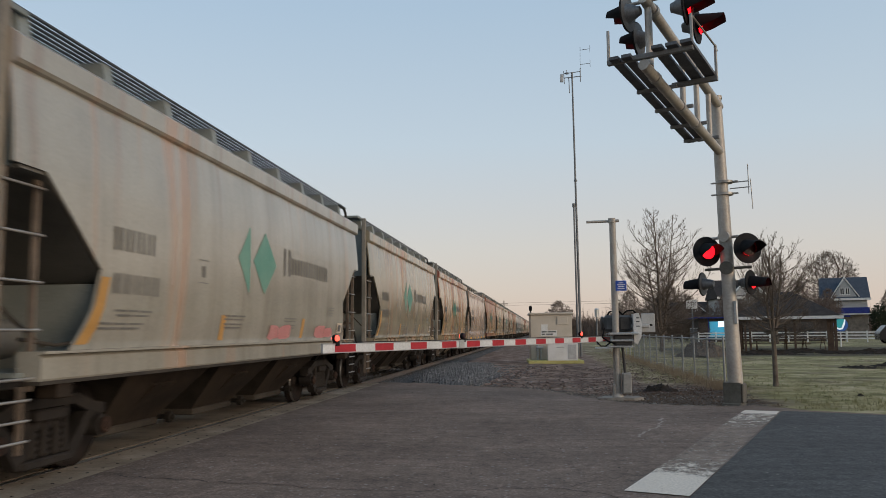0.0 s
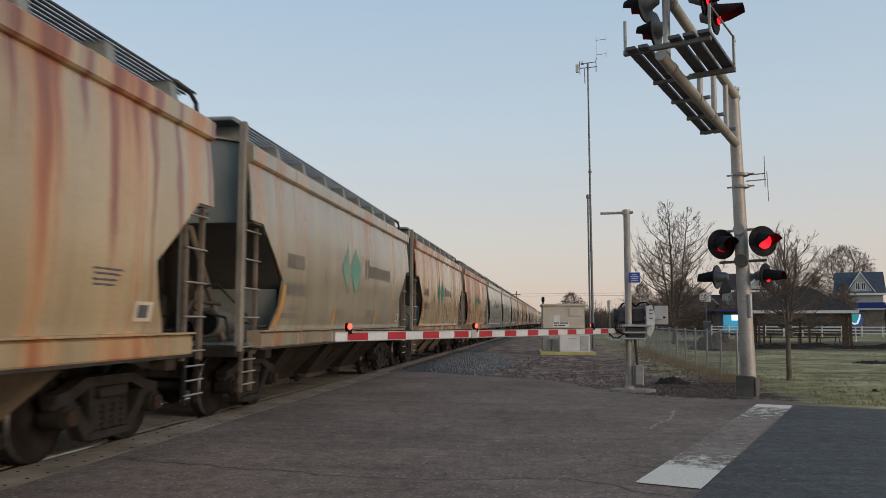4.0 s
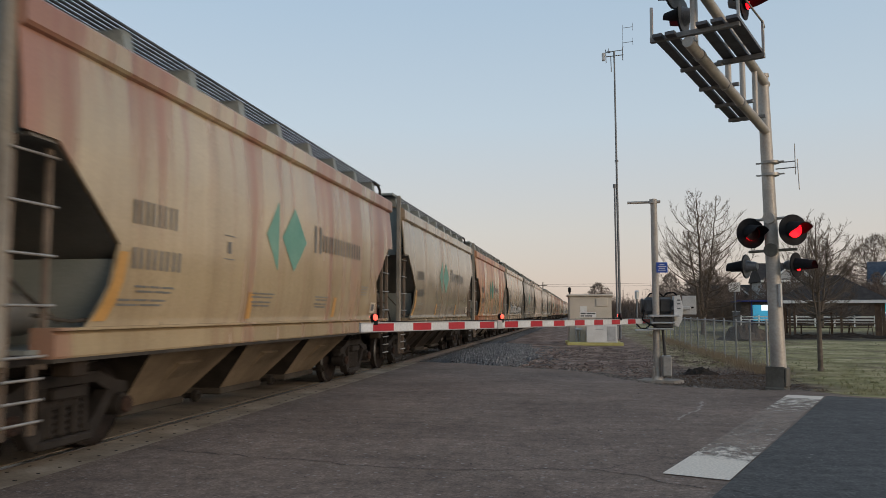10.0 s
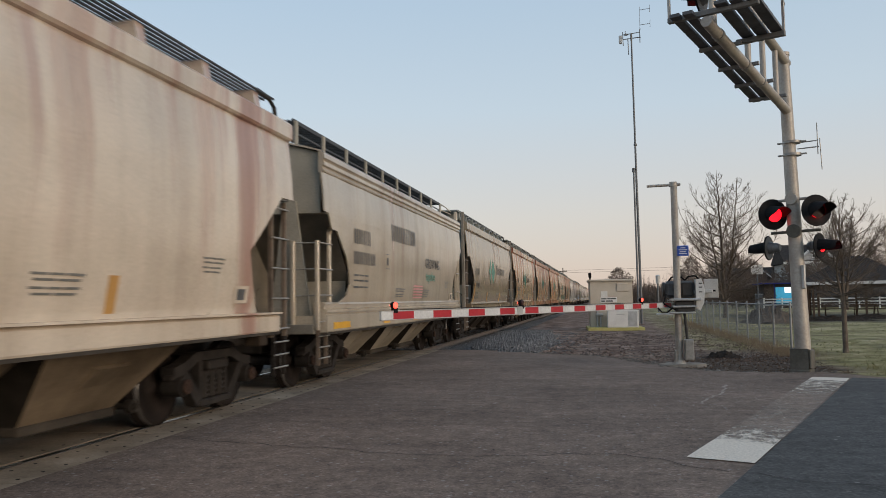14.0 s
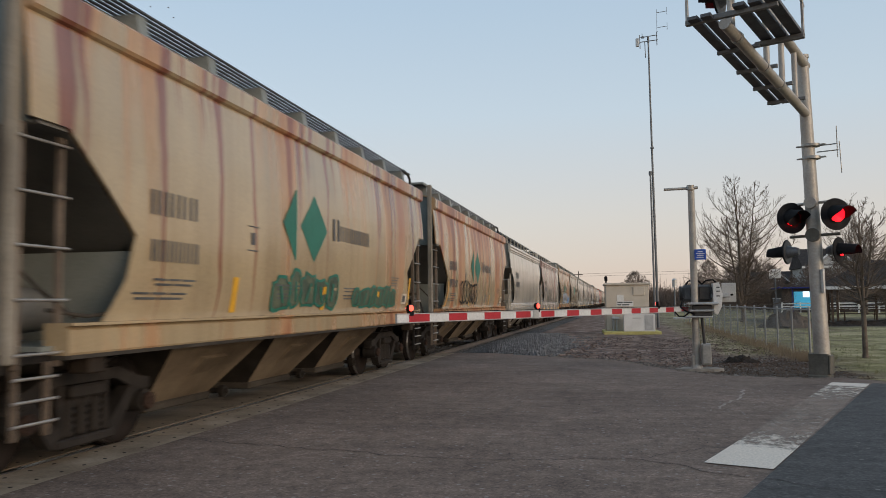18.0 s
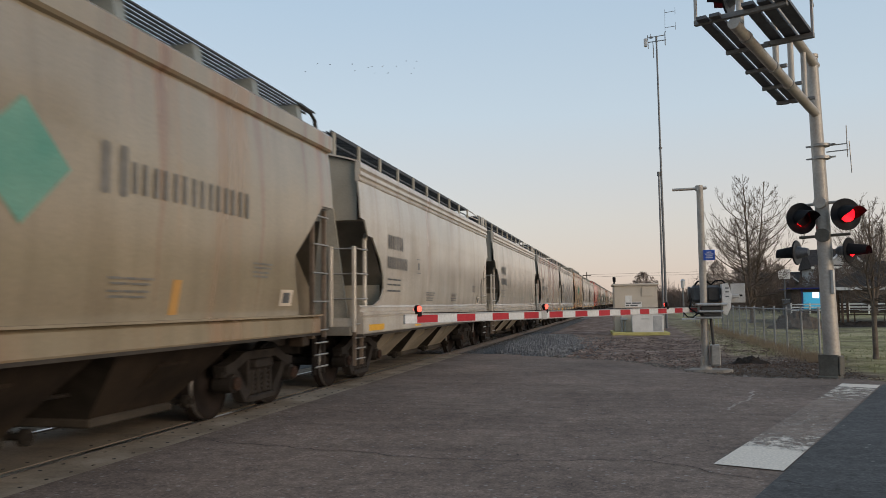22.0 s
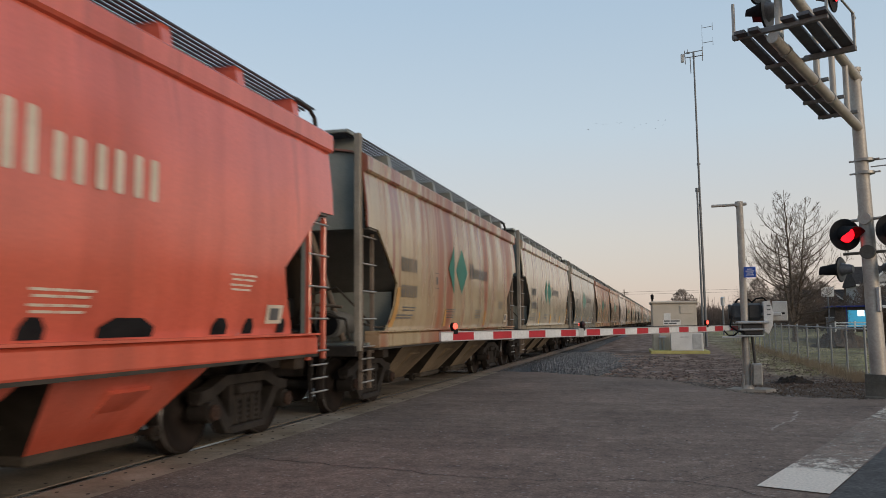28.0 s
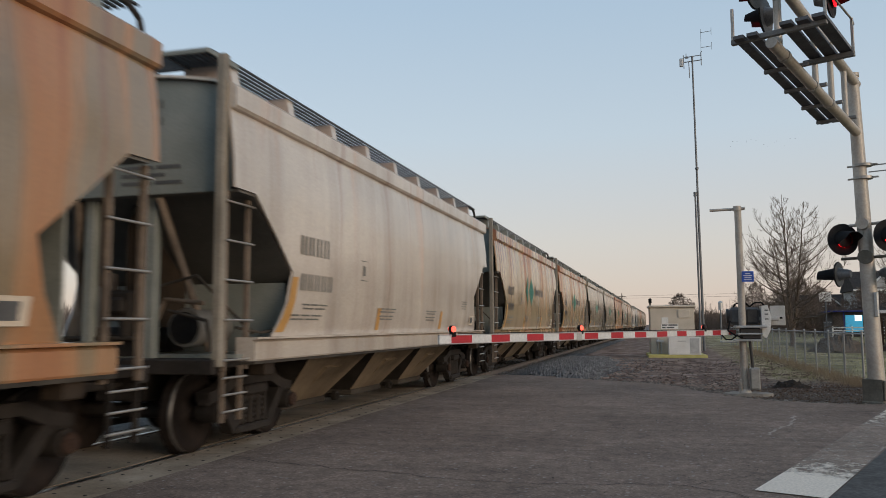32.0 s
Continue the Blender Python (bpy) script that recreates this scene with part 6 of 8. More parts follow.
GM = Vector((1.59, 17.75, 0))
gate = thing("crossing_gate", "lowered railway crossing gate on a grey mast", "crossing gate", GM)
s = Shape().tube((-0.035, 0, 0.0), (-0.04, 0, 3.80), 0.075, 0.07, 16)
part("mast", s, MAT["mast"], gate, "weathered grey steel mast")
s = Shape().tube((-0.05, 0, 3.80), (-0.05, 0, 3.90), 0.085, 0.08, 14).tube((-0.60, 0, 3.83), (0.08, 0, 3.84), 0.03, 0.03, 8).tube((0.0, 0, 3.84), (0.10, 0, 3.85), 0.035, 0.03, 8)
part("top_arm", s, MAT["mast"], gate, "short bracket arm on the mast top")
s = Shape().tube((-0.035, 0, 0.0), (-0.035, 0, 0.10), 0.14, 0.10, 14).box(-0.13, -0.085, -0.09, 0.09, 0.03, 0.30, 0.012)
part("foot", s, MAT["mast"], gate, "weathered steel mast foot")
part("pad", Shape().prism([(-0.50, -0.22), (-0.2, -0.34), (0.28, -0.30), (0.50, -0.05), (0.38, 0.28), (-0.25, 0.32)], -0.08, 0.025, "z"), MAT["pad"], gate, "pale broken concrete pad")
part("junction_box", Shape().box(0.06, 0.25, -0.17, 0.04, 0.10, 0.54, 0.02).box(0.075, 0.235, -0.185, -0.17, 0.13, 0.51, 0.006), MAT["galv"], gate, "grey junction box")
part("conduit", Shape().line([(0.13, -0.08, 0.4), (0.11, -0.08, 0.8), (0.08, -0.06, 1.2)], 0.03, 8), MAT["dark_steel"], gate)
part("blue_sign", Shape().box(-0.02, 0.21, -0.115, -0.10, 2.30, 2.52, 0.004), MAT["blue"], gate, "small blue information sign")
for w, z in ((0.10, 2.47), (0.17, 2.43), (0.13, 2.39), (0.15, 2.35)):
    part("sign_line", Shape().box(0.095 - w / 2, 0.095 + w / 2, -0.119, -0.115, z - 0.008, z + 0.008), MAT["white"], gate, "white line on the sign")
part("bracket", Shape().box(-0.20, 0.42, -0.24, 0.2, 1.35, 1.40, 0.012), MAT["alu"], gate, "grey metal gate bracket")
part("bracket", Shape().box(-0.16, 0.34, -0.24, 0.2, 1.21, 1.25, 0.012), MAT["alu"], gate, "grey metal gate bracket")
part("bracket", Shape().box(-0.22, 0.30, -0.22, 0.2, 1.08, 1.12, 0.012), MAT["alu"], gate, "grey metal gate bracket")
part("pivot_block", Shape().box(-0.10, 0.30, -0.16, 0.16, 1.12, 1.35, 0.02), MAT["dark_steel"], gate, "dark pivot block")
part("shelf_plate", Shape().box(-0.48, -0.13, -0.2, 0.1, 1.05, 1.09, 0.01), MAT["alu"], gate, "small grey shelf plate")
s = Shape().box(-0.28, 0.33, 0.07, 0.48, 1.42, 1.78, 0.06)
part("mechanism", s, MAT["housing_dark"], gate, "dark grey gate motor housing")
part("motor_drum", Shape().tube((-0.33, 0.26, 1.60), (-0.28, 0.26, 1.60), 0.15, 0.16, 16), MAT["dark_steel"], gate, "round dark motor end")
part("gear_case", Shape().box(0.06, 0.28, 0.04, 0.07, 1.46, 1.74, 0.015), MAT["dark_steel"], gate, "dark gear case lid")
s = Shape().prism([(0.34, 1.80), (0.46, 1.82), (0.53, 1.58), (0.50, 1.30), (0.42, 1.14), (0.34, 1.18)], -0.02, 0.3, "y")
part("mechanism_cover", s, MAT["white"], gate, "white gate mechanism cover")
for pts in ([(-0.2, 0.2, 1.76), (-0.14, 0.18, 1.86), (0.05, 0.16, 1.87), (0.15, 0.2, 1.78)], [(0.12, 0.2, 1.77), (0.22, 0.18, 1.87), (0.36, 0.15, 1.88), (0.43, 0.15, 1.8)], [(-0.28, -0.1, 1.5), (-0.34, -0.16, 1.3), (-0.2, -0.18, 1.2), (-0.05, -0.2, 1.16)]):
    part("cable", Shape().line(pts, 0.018, 6), MAT["black"], gate, "black cable")
for z in (1.52, 1.62, 1.70):
    part("cover_slot", Shape().box(0.40, 0.47, -0.026, -0.02, z, z + 0.025), MAT["mark"], gate)
s = Shape().box(0.60, 0.90, 0.75, 0.79, 1.40, 1.82, 0.01).box(0.30, 0.7, 0.1, 0.77, 1.50, 1.58, 0.015)
part("counterweight", s, MAT["alu"], gate, "pale counterweight plate")
part("counterweight_stripe", Shape().box(0.70, 0.84, 0.742, 0.75, 1.54, 1.58), MAT["black"], gate)

# arm from the mast towards the near side of the road
arm = thing("gate_arm", "red and white striped gate arm with three red lamps", "gate arm", (-2.573, 9.691, 1.26), -math.degrees(math.atan2(0.433, 0.901)))
SW = 0.406
edges = [(-SW * 0.55, 0.0, 0)] + [(SW * k, SW * (k + 1), 1 - k % 2) for k in range(7)]
edges += [(7 * SW, 7 * SW + 0.31, 0)] + [(7 * SW + 0.31 + SW * k, 7 * SW + 0.31 + SW * (k + 1), 1 - k % 2) for k in range(16)]
for a, b, red in edges:
    hgt = 0.060 - 0.002 * (a / 10)
    part("arm_stripe", Shape().box(-0.016, 0.016, a, b, -hgt * 0.78, hgt * 0.78, 0.0), MAT["stripe_red"] if red else MAT["stripe_white"], arm, "red reflective stripe" if red else "white reflective stripe")
part("arm_edge", Shape().box(-0.019, 0.019, -SW * 0.55, 9.6, 0.047, 0.060, 0.003).box(-0.019, 0.019, -SW * 0.55, 9.6, -0.060, -0.047, 0.003), MAT["alu"], arm, "pale edge strips of the arm")
part("arm_sleeve", Shape().box(-0.03, 0.03, 7 * SW + 0.08, 7 * SW + 0.22, -0.066, 0.066, 0.006), MAT["alu"], arm)
part("arm_wire", Shape().line([(0, 0.15, 0.075), (0, 0.5, 0.07), (0, 4.0, 0.068), (0, 9.3, 0.068)], 0.006, 5), MAT["black"], arm)
part("hanging_cable", Shape().line([(0.05, 8.4, -0.05), (0.05, 8.6, -0.14), (0.05, 8.9, -0.15), (0.05, 9.3, -0.04), (0.05, 9.7, 0.02)], 0.015, 6), MAT["black"], arm)
for y in (0.03, 3.05, 7.65):
    lamp = part("arm_lamp", Shape().tube((0, 0, 0.0), (0, 0, 0.035), 0.025, 0.025, 10).tube((-0.022, 0, 0.065), (0.022, 0, 0.065), 0.046, 0.046, 16).box(-0.03, 0.03, -0.02, 0.05, -0.03, 0.03, 0.005), MAT["black"], arm, "small gate lamp")
    lamp.matrix_basis = pose(0, y, 0.06)
    lens = part("lamp_lens", Shape().tube((0.024, 0, 0), (0.04, 0, 0), 0.041, 0.03, 14), MAT["lamp"], lamp, "glowing red lamp lens")
    lens.matrix_basis = pose(0, 0, 0.065, 0, 0, 180 if y == 3.05 else 0)
    part("lens_back", Shape().tube((-0.04, 0, 0), (-0.024, 0, 0), 0.03, 0.041, 14), MAT["lamp"] if y < 1 else MAT["lens"], lens, "red back of the lamp lens")
    if y > 1:
        BLINKERS.append((lens, y > 4, (0, 0, 0.065)))

# ---- cantilever with flashing lights ----
CB = Vector((3.66, 16.38, 0))
ROAD_DEG = math.degrees(math.atan2(-0.433, 0.901))
cant = thing("cantilever_signal", "tall cantilever signal mast with red flashing lights", "crossing signal", CB, ROAD_DEG)
# here x runs along the road and -y towards the near side of the road
s = Shape().tube((0.04, 0, 0.3), (-0.09, 0, 6.10), 0.145, 0.105, 20).tube((-0.09, 0, 6.10), (-0.09, 0, 6.16), 0.12, 0.12, 16)
part("mast", s, MAT["mast"], cant, "tall tapered grey mast")
s = Shape().prism([(-0.165, -0.165), (0.165, -0.165), (0.165, 0.165), (-0.165, 0.165)], 0.0, 0.42, "z").box(-0.19, 0.19, -0.19, 0.19, -0.06, 0.03, 0.02).box(0.165, 0.22, -0.16, 0.14, 0.04, 0.40, 0.02)
part("foot", s, MAT["base_box"], cant, "square steel foot cover")


def low_z(y):
    return 5.0 - 0.114 * y


def up_z(y):
    return 5.98 - 0.145 * y


CXN = -0.055
part("lower_pipe", Shape().tube((CXN, 0.1, low_z(0.1)), (CXN, -4.6, low_z(-4.6)), 0.085, 0.085, 16), MAT["mast"], cant)
part("upper_pipe", Shape().tube((CXN, 0.1, up_z(0.1)), (CXN, -4.5, up_z(-4.5)), 0.085, 0.085, 16), MAT["mast"], cant)
for y in (-0.75, -1.6, -2.5, -4.25):
    part("strut", Shape().tube((CXN, y, low_z(y)), (CXN, y, up_z(y)), 0.05, 0.05, 10), MAT["mast"], cant)
for y in (-1.75, -2.65, -4.0):
    part("pipe_clamp", Shape().tube((CXN, y, up_z(y)), (CXN, y - 0.1, up_z(y - 0.1)), 0.11, 0.11, 14), MAT["galv"], cant)
    part("pipe_clamp", Shape().tube((CXN, y, low_z(y)), (CXN, y - 0.08, low_z(y - 0.08)), 0.10, 0.10, 14), MAT["galv"], cant)
for y in (-0.75, -1.6, -2.5, -3.45):
    part("cross_bar", Shape().box(-0.56, 0.12, y - 0.03, y + 0.03, low_z(y) + 0.03, low_z(y) + 0.09, 0.006), MAT["bar_steel"], cant)
part("cross_bar", Shape().box(-0.64, 0.71, -4.62, -4.54, low_z(-4.6) + 0.09, low_z(-4.6) + 0.17, 0.006), MAT["bar_steel"], cant)
part("cross_bar", Shape().box(0.02, 0.76, -3.42, -3.34, low_z(-3.4) + 0.06, low_z(-3.4) + 0.14, 0.006), MAT["bar_steel"], cant)


def plank(x, w, y0, y1, lift):
    a, b = low_z(y0) + lift, low_z(y1) + lift
    vs = [(x + sx * w, y, z + dz) for dz in (0, 0.05) for y, z in ((y0, a), (y1, b)) for sx in (-1, 1)]
    return Shape().add(vs, [(0, 1, 3, 2), (4, 6, 7, 5), (0, 4, 5, 1), (2, 3, 7, 6), (0, 2, 6, 4), (1, 5, 7, 3)])


for x in (-0.48, -0.28):
    part("walk_plank", plank(x, 0.075, -0.5, -4.75, 0.10), MAT["plank_steel"], cant, "dark grated walkway plank")
for x in (0.20, 0.42, 0.64):
    part("walk_plank", plank(x, 0.085, -3.3, -4.75, 0.15), MAT["plank_steel"], cant, "dark grated walkway plank")
for x, y in ((-0.62, -4.58), (0.69, -4.58), (0.74, -3.38)):
    part("rail_post", Shape().box(x - 0.02, x + 0.02, y - 0.02, y + 0.02, low_z(y) + 0.1, low_z(y) + 0.66, 0.004), MAT["galv"], cant)
part("hand_rail", Shape().line([(0.69, -4.58, low_z(-4.6) + 0.64), (0.74, -3.38, low_z(-3.4) + 0.64), (0.72, -3.2, low_z(-3) + 0.66)], 0.018, 6), MAT["galv"], cant)
part("light_bar", Shape().tube((-0.45, -4.3, 6.65), (0.6, -4.3, 6.65), 0.03, 0.03, 8).tube((CXN, -4.3, 5.6), (CXN, -4.3, 7.0), 0.05, 0.05, 10), MAT["mast"], cant)
flasher(cant, (-0.37, -4.35, 6.49), 176, True, long=0.30, taper=24)
flasher(cant, (-0.40, -3.75, 6.25), 180, True, long=0.28, taper=24)
flasher(cant, (0.55, -4.35, 6.41), 6, True, taper=36)
flasher(cant, (0.62, -4.0, 6.20), 2, True, taper=36)
for z in (4.14, 4.38):
    part("band", Shape().tube((0, 0, z - 0.025), (0, 0, z + 0.025), 0.165, 0.165, 16).box(-0.26, 0.26, -0.03, 0.03, z - 0.012, z + 0.012), MAT["galv"], cant)
part("antenna", Shape().line([(0.1, 0, 4.24), (0.48, 0, 4.24)], 0.012, 5).line([(0.1, 0, 4.36), (0.46, 0, 4.36)], 0.012, 5).line([(0.46, 0, 4.7), (0.46, 0, 4.1)], 0.009, 5).line([(0.50, 0, 4.4), (0.52, 0, 3.8)], 0.009, 5), MAT["galv"], cant, "thin wire antenna")
part("light_arm", Shape().tube((-0.45, 0, 2.64), (0.45, 0, 2.66), 0.028, 0.028, 8).disc((0.0, -0.19, 2.65), 0.13, (0, 1, 0), 0.1, 14), MAT["base_box"], cant)
part("light_arm", Shape().tube((-0.30, 0, 3.26), (0.34, 0, 3.28), 0.028, 0.028, 8).disc((-0.02, -0.2, 3.27), 0.11, (0, 1, 0), 0.12, 14), MAT["mast"], cant)
part("mast_plate", Shape().box(0.10, 0.16, -0.14, -0.04, 1.55, 2.0, 0.01), MAT["alu"], cant)
flasher(cant, (-0.38, -0.10, 3.00), -46, True, blinks=True)
flasher(cant, (0.40, -0.10, 3.02), -46, False, blinks=True)
flasher(cant, (-0.52, 0.05, 2.36), 180 - 6, False, "side_flasher", 0.8, long=0.36, taper=16)
flasher(cant, (0.40, 0.05, 2.36), -14, True, "side_flasher", 0.8, long=0.36, taper=20)

# ---- signal house, cabinet, radio mast ----
BX, BY = -0.66, 38.0
house = thing("signal_house", "beige metal signal house on a yellow skid", "signal house", (BX, BY, 0), 3)
part("body", Shape().box(0.05, 1.99, 0.0, 2.0, 0.09, 2.2, 0.015), MAT["beige"], house)
part("roof", Shape().box(-0.02, 2.06, -0.08, 2.1, 2.2, 2.30, 0.02), MAT["beige"], house)
part("vent", Shape().box(1.28, 1.80, -0.04, 0.0, 1.72, 2.1, 0.01).box(1.32, 1.76, -0.045, -0.04, 1.76, 2.06), MAT["beige"], house)
part("sign", Shape().box(0.55, 0.85, -0.015, 0.0, 1.45, 1.75, 0.003).box(0.52, 1.28, -0.012, 0.0, 1.22, 1.46, 0.003), MAT["white"], house, "white notice plates")
for i, (a, b, z) in enumerate(((0.56, 0.8, 1.40), (0.84, 1.24, 1.40), (0.56, 0.72, 1.29), (0.76, 1.1, 1.29))):
    part("sign_line", Shape().box(a, b, -0.018, -0.014, z - 0.03, z + 0.03), MAT["mark"], house)
part("skid", Shape().box(-0.1, 2.42, -0.92, 2.2, -0.06, 0.09, 0.02), MAT["skid"], house, "yellow painted skid")
part("conduit", Shape().tube((0.35, -0.12, 0.1), (0.35, -0.12, 0.85), 0.05, 0.05, 8).tube((0.5, -0.12, 0.1), (0.5, -0.12, 0.7), 0.035, 0.035, 8).box(0.28, 0.62, -0.2, -0.05, 0.62, 0.72, 0.02), MAT["alu"], house)
cab = thing("equipment_cabinet", "white metal equipment cabinet on the skid", "cabinet", (BX + 0.82, BY - 0.85, 0.09), 3)
part("body", Shape().box(0, 1.38, 0, 0.5, 0, 0.78, 0.015), MAT["white"], cab)
part("door", Shape().box(0.92, 1.30, -0.012, 0.0, 0.06, 0.72, 0.004).box(0.4, 0.75, -0.008, 0.0, 0.58, 0.62), MAT["alu"], cab)
sig = thing("track_signal", "small black track signal on a thin pole", "track signal", (-0.75, 48, 0))
part("pole", Shape().tube((0, 0, 0), (0, 0, 2.7), 0.05, 0.05, 8), MAT["dark_steel"], sig)
part("head", Shape().box(-0.09, 0.09, -0.1, 0.1, 2.62, 2.94, 0.05), MAT["black"], sig)

tower = thing("radio_mast", "slender grey radio mast with small antennas", "radio mast", (2.05, 45.5, 0))
part("pole", Shape().tube((0, 0, 0), (-0.06, 0, 8.0), 0.075, 0.065, 10).tube((-0.06, 0, 8.0), (-0.1, 0, 16.2), 0.06, 0.045, 10), MAT["far_steel"], tower)
part("collar", Shape().tube((-0.06, 0, 9.9), (-0.06, 0, 10.0), 0.1, 0.1, 10), MAT["far_steel"], tower)
part("second_pole", Shape().tube((-0.16, -0.1, 0), (-0.2, -0.1, 8.6), 0.06, 0.05, 10).tube((-0.2, -0.1, 8.4), (-0.2, -0.1, 8.62), 0.09, 0.09, 8), MAT["far_steel"], tower)
part("antenna_arm", Shape().line([(-0.58, 0, 15.98), (0.42, 0, 16.05)], 0.026, 6).line([(-0.1, 0, 16.3), (-0.1, 0, 15.9)], 0.055, 8), MAT["far_steel"], tower)
part("antenna_arm", Shape().line([(-0.58, 0, 16.24), (0.36, 0, 16.33)], 0.024, 6).line([(-0.42, 0, 16.2), (-0.42, 0, 16.46)], 0.02, 6).box(-0.47, -0.3, -0.05, 0.05, 16.2, 16.3, 0.01), MAT["far_steel"], tower)
part("antenna_upright", Shape().line([(-0.57, 0, 16.4), (-0.55, 0, 15.62)], 0.024, 6), MAT["far_steel"], tower)
part("antenna_upright", Shape().line([(0.42, 0, 16.52), (0.37, 0, 16.5), (0.37, 0, 15.74)], 0.026, 6), MAT["far_steel"], tower)
part("whip", Shape().line([(-0.29, 0, 15.98), (-0.27, 0, 15.08)], 0.026, 6), MAT["far_steel"], tower)
part("panel_antenna", Shape().box(-0.79, -0.60, -0.06, 0.06, 15.74, 16.22, 0.03), MAT["alu"], tower)
part("dipole_mast", Shape().line([(0.38, 0, 16.5), (0.40, 0, 17.8)], 0.009, 5), MAT["far_steel"], tower)
for z in (16.74, 17.6):
    part("dipole", Shape().line([(0.38, 0, z), (0.95, 0, z + 0.05)], 0.016, 5).line([(0.95, 0, z + 0.26), (0.95, 0, z - 0.16)], 0.01, 5), MAT["far_steel"], tower)

# ---- chain-link fence ----
fence = thing("chain_link_fence", "grey chain-link fence with steel posts beside the track", "fence", (4.55, 0, 0))
FY = [21.3 + 2.05 * k for k in range(20)]
post_mesh = Shape().tube((0, 0, -0.1), (0, 0, 1.22), 0.028, 0.028, 8).tube((0, 0, 1.22), (0, 0, 1.26), 0.036, 0.02, 8).mesh("post", MAT["fence_steel"])
for y in FY:
    ob = new("post", post_mesh)
    ob.parent, ob.location = fence, (0, y, 0)
part("top_rail", Shape().tube((0, FY[0], 1.18), (0, FY[-1], 1.18), 0.02, 0.02, 6), MAT["fence_steel"], fence)
s = Shape()
y, h = FY[0], 1.14
while y < 42:
    s.tube((0, y, 0.02), (0, y + h, 0.02 + h), 0.0018, 0.0018, 3, False)
    s.tube((0.004, y + h, 0.02), (0.004, y, 0.02 + h), 0.0018, 0.0018, 3, False)
    y += 0.085
part("wire_mesh", s, MAT["far_steel"], fence, "woven wire mesh")

# ---- bare trees ----
def bare_tree(label, at, height, wide, seed, bole=0.12, trunk=0.14, buds=900, leaders=1, widest=0.42, thin=0.006, group="", tone="twig"):
    """A leafless tree. Its limbs grow step by step towards buds strewn through an egg-shaped crown; fine twigs close the outline."""
    gen = np.random.RandomState(seed)
    t = thing("bare_tree", label, "tree", at, group=group)
    h0 = height * bole
    pts = []
    while len(pts) < buds:
        u, a, f = gen.rand(), gen.rand() * 2 * math.pi, gen.rand() ** 0.38
        reach = math.sin(math.pi * u ** (math.log(0.5) / math.log(widest))) ** 0.62 * (0.86 + 0.26 * math.sin(3 * a + seed) * math.sin(5 * u + seed))
        pts.append((math.cos(a) * f * reach * wide / 2, math.sin(a) * f * reach * wide / 2, h0 * 0.9 + (height - h0 * 0.9) * (0.04 + 0.96 * u)))
    pts = np.array(pts)
    step = height / 55
    nodes, up = [np.zeros(3), np.array((0, 0, h0 * 0.5)), np.array((0, 0, h0))], [-1, 0, 1]
    for m in range(leaders):
        a, last = 2 * math.pi * (m + gen.rand() * 0.4) / leaders, 2
        lean = 0.0 if leaders == 1 else wide * 0.16
        for k in range(1, 25):
            f = k / 24
            nodes.append(np.array((math.cos(a) * lean * f ** 0.7, math.sin(a) * lean * f ** 0.7, h0 + (height * (0.80 - 0.07 * m) - h0) * f)) + gen.randn(3) * step * 0.10)
            up.append(last)
            last = len(nodes) - 1
    free = np.ones(len(pts), bool)
    best, near = np.full(len(pts), 1e9), np.zeros(len(pts), int)
    seen = 0
    for _ in range(60):
        grid = np.array(nodes[seen:])
        d = ((pts[:, None, :] - grid[None, :, :]) ** 2).sum(2)
        j = d.argmin(1)
        closer = d[np.arange(len(pts)), j] < best
        best[closer], near[closer] = d[np.arange(len(pts)), j][closer], j[closer] + seen
        seen = len(nodes)
        free &= best > (step * 1.3) ** 2
        if not free.any():
            break
        pull = {}
        for i in np.nonzero(free)[0]:
            way = pts[i] - nodes[near[i]]
            pull.setdefault(int(near[i]), []).append(way / np.linalg.norm(way))
        for k, ways in pull.items():
            way = np.mean(ways, 0) + np.array((0, 0, 0.30)) + gen.randn(3) * 0.06
            nodes.append(nodes[k] + way / np.linalg.norm(way) * step)
            up.append(k)
    load, kids = np.zeros(len(nodes)), [0] * len(nodes)
    for k in range(len(nodes) - 1, 0, -1):
        load[k] += 1 if not kids[k] else 0
        load[up[k]] += load[k]
        kids[up[k]] += 1
    radius = [max(thin, trunk * float(v / max(load[0], 1)) ** 0.46) for v in load]
    wood, twig = Shape(), Shape()
    wood.tube((0, 0, -0.08), (0, 0, height * 0.02), trunk * 1.35, trunk * 1.02, 9, False)
    for k in range(1, len(nodes)):
        big = radius[k] > thin * 2.6
        (wood if big else twig).tube(nodes[up[k]], nodes[k], radius[k] if up[k] > 2 and radius[up[k]] > 2 * radius[k] else radius[up[k]], radius[k], 6 if big else 3, False)
        if big and load[k] > 6:
            continue
        out = nodes[k] - nodes[up[k]]
        for _ in range(4 if not kids[k] else 1):
            way = out / np.linalg.norm(out) + gen.randn(3) * 0.45 + np.array((0, 0, 0.30))
            way /= np.linalg.norm(way)
            mid = nodes[k] + way * step * gen.uniform(0.9, 1.9)
            end = mid + (way + gen.randn(3) * 0.22) * step * gen.uniform(0.8, 1.8)
            twig.tube(nodes[k], mid, thin, thin * 0.8, 3, False)
            twig.tube(mid, end, thin * 0.8, thin * 0.5, 3, False)
    part("trunk", wood, MAT["bark"], t, "grey-brown trunk and limbs")
    part("crown", twig, MAT[tone], t, "bare twiggy crown")
    return t


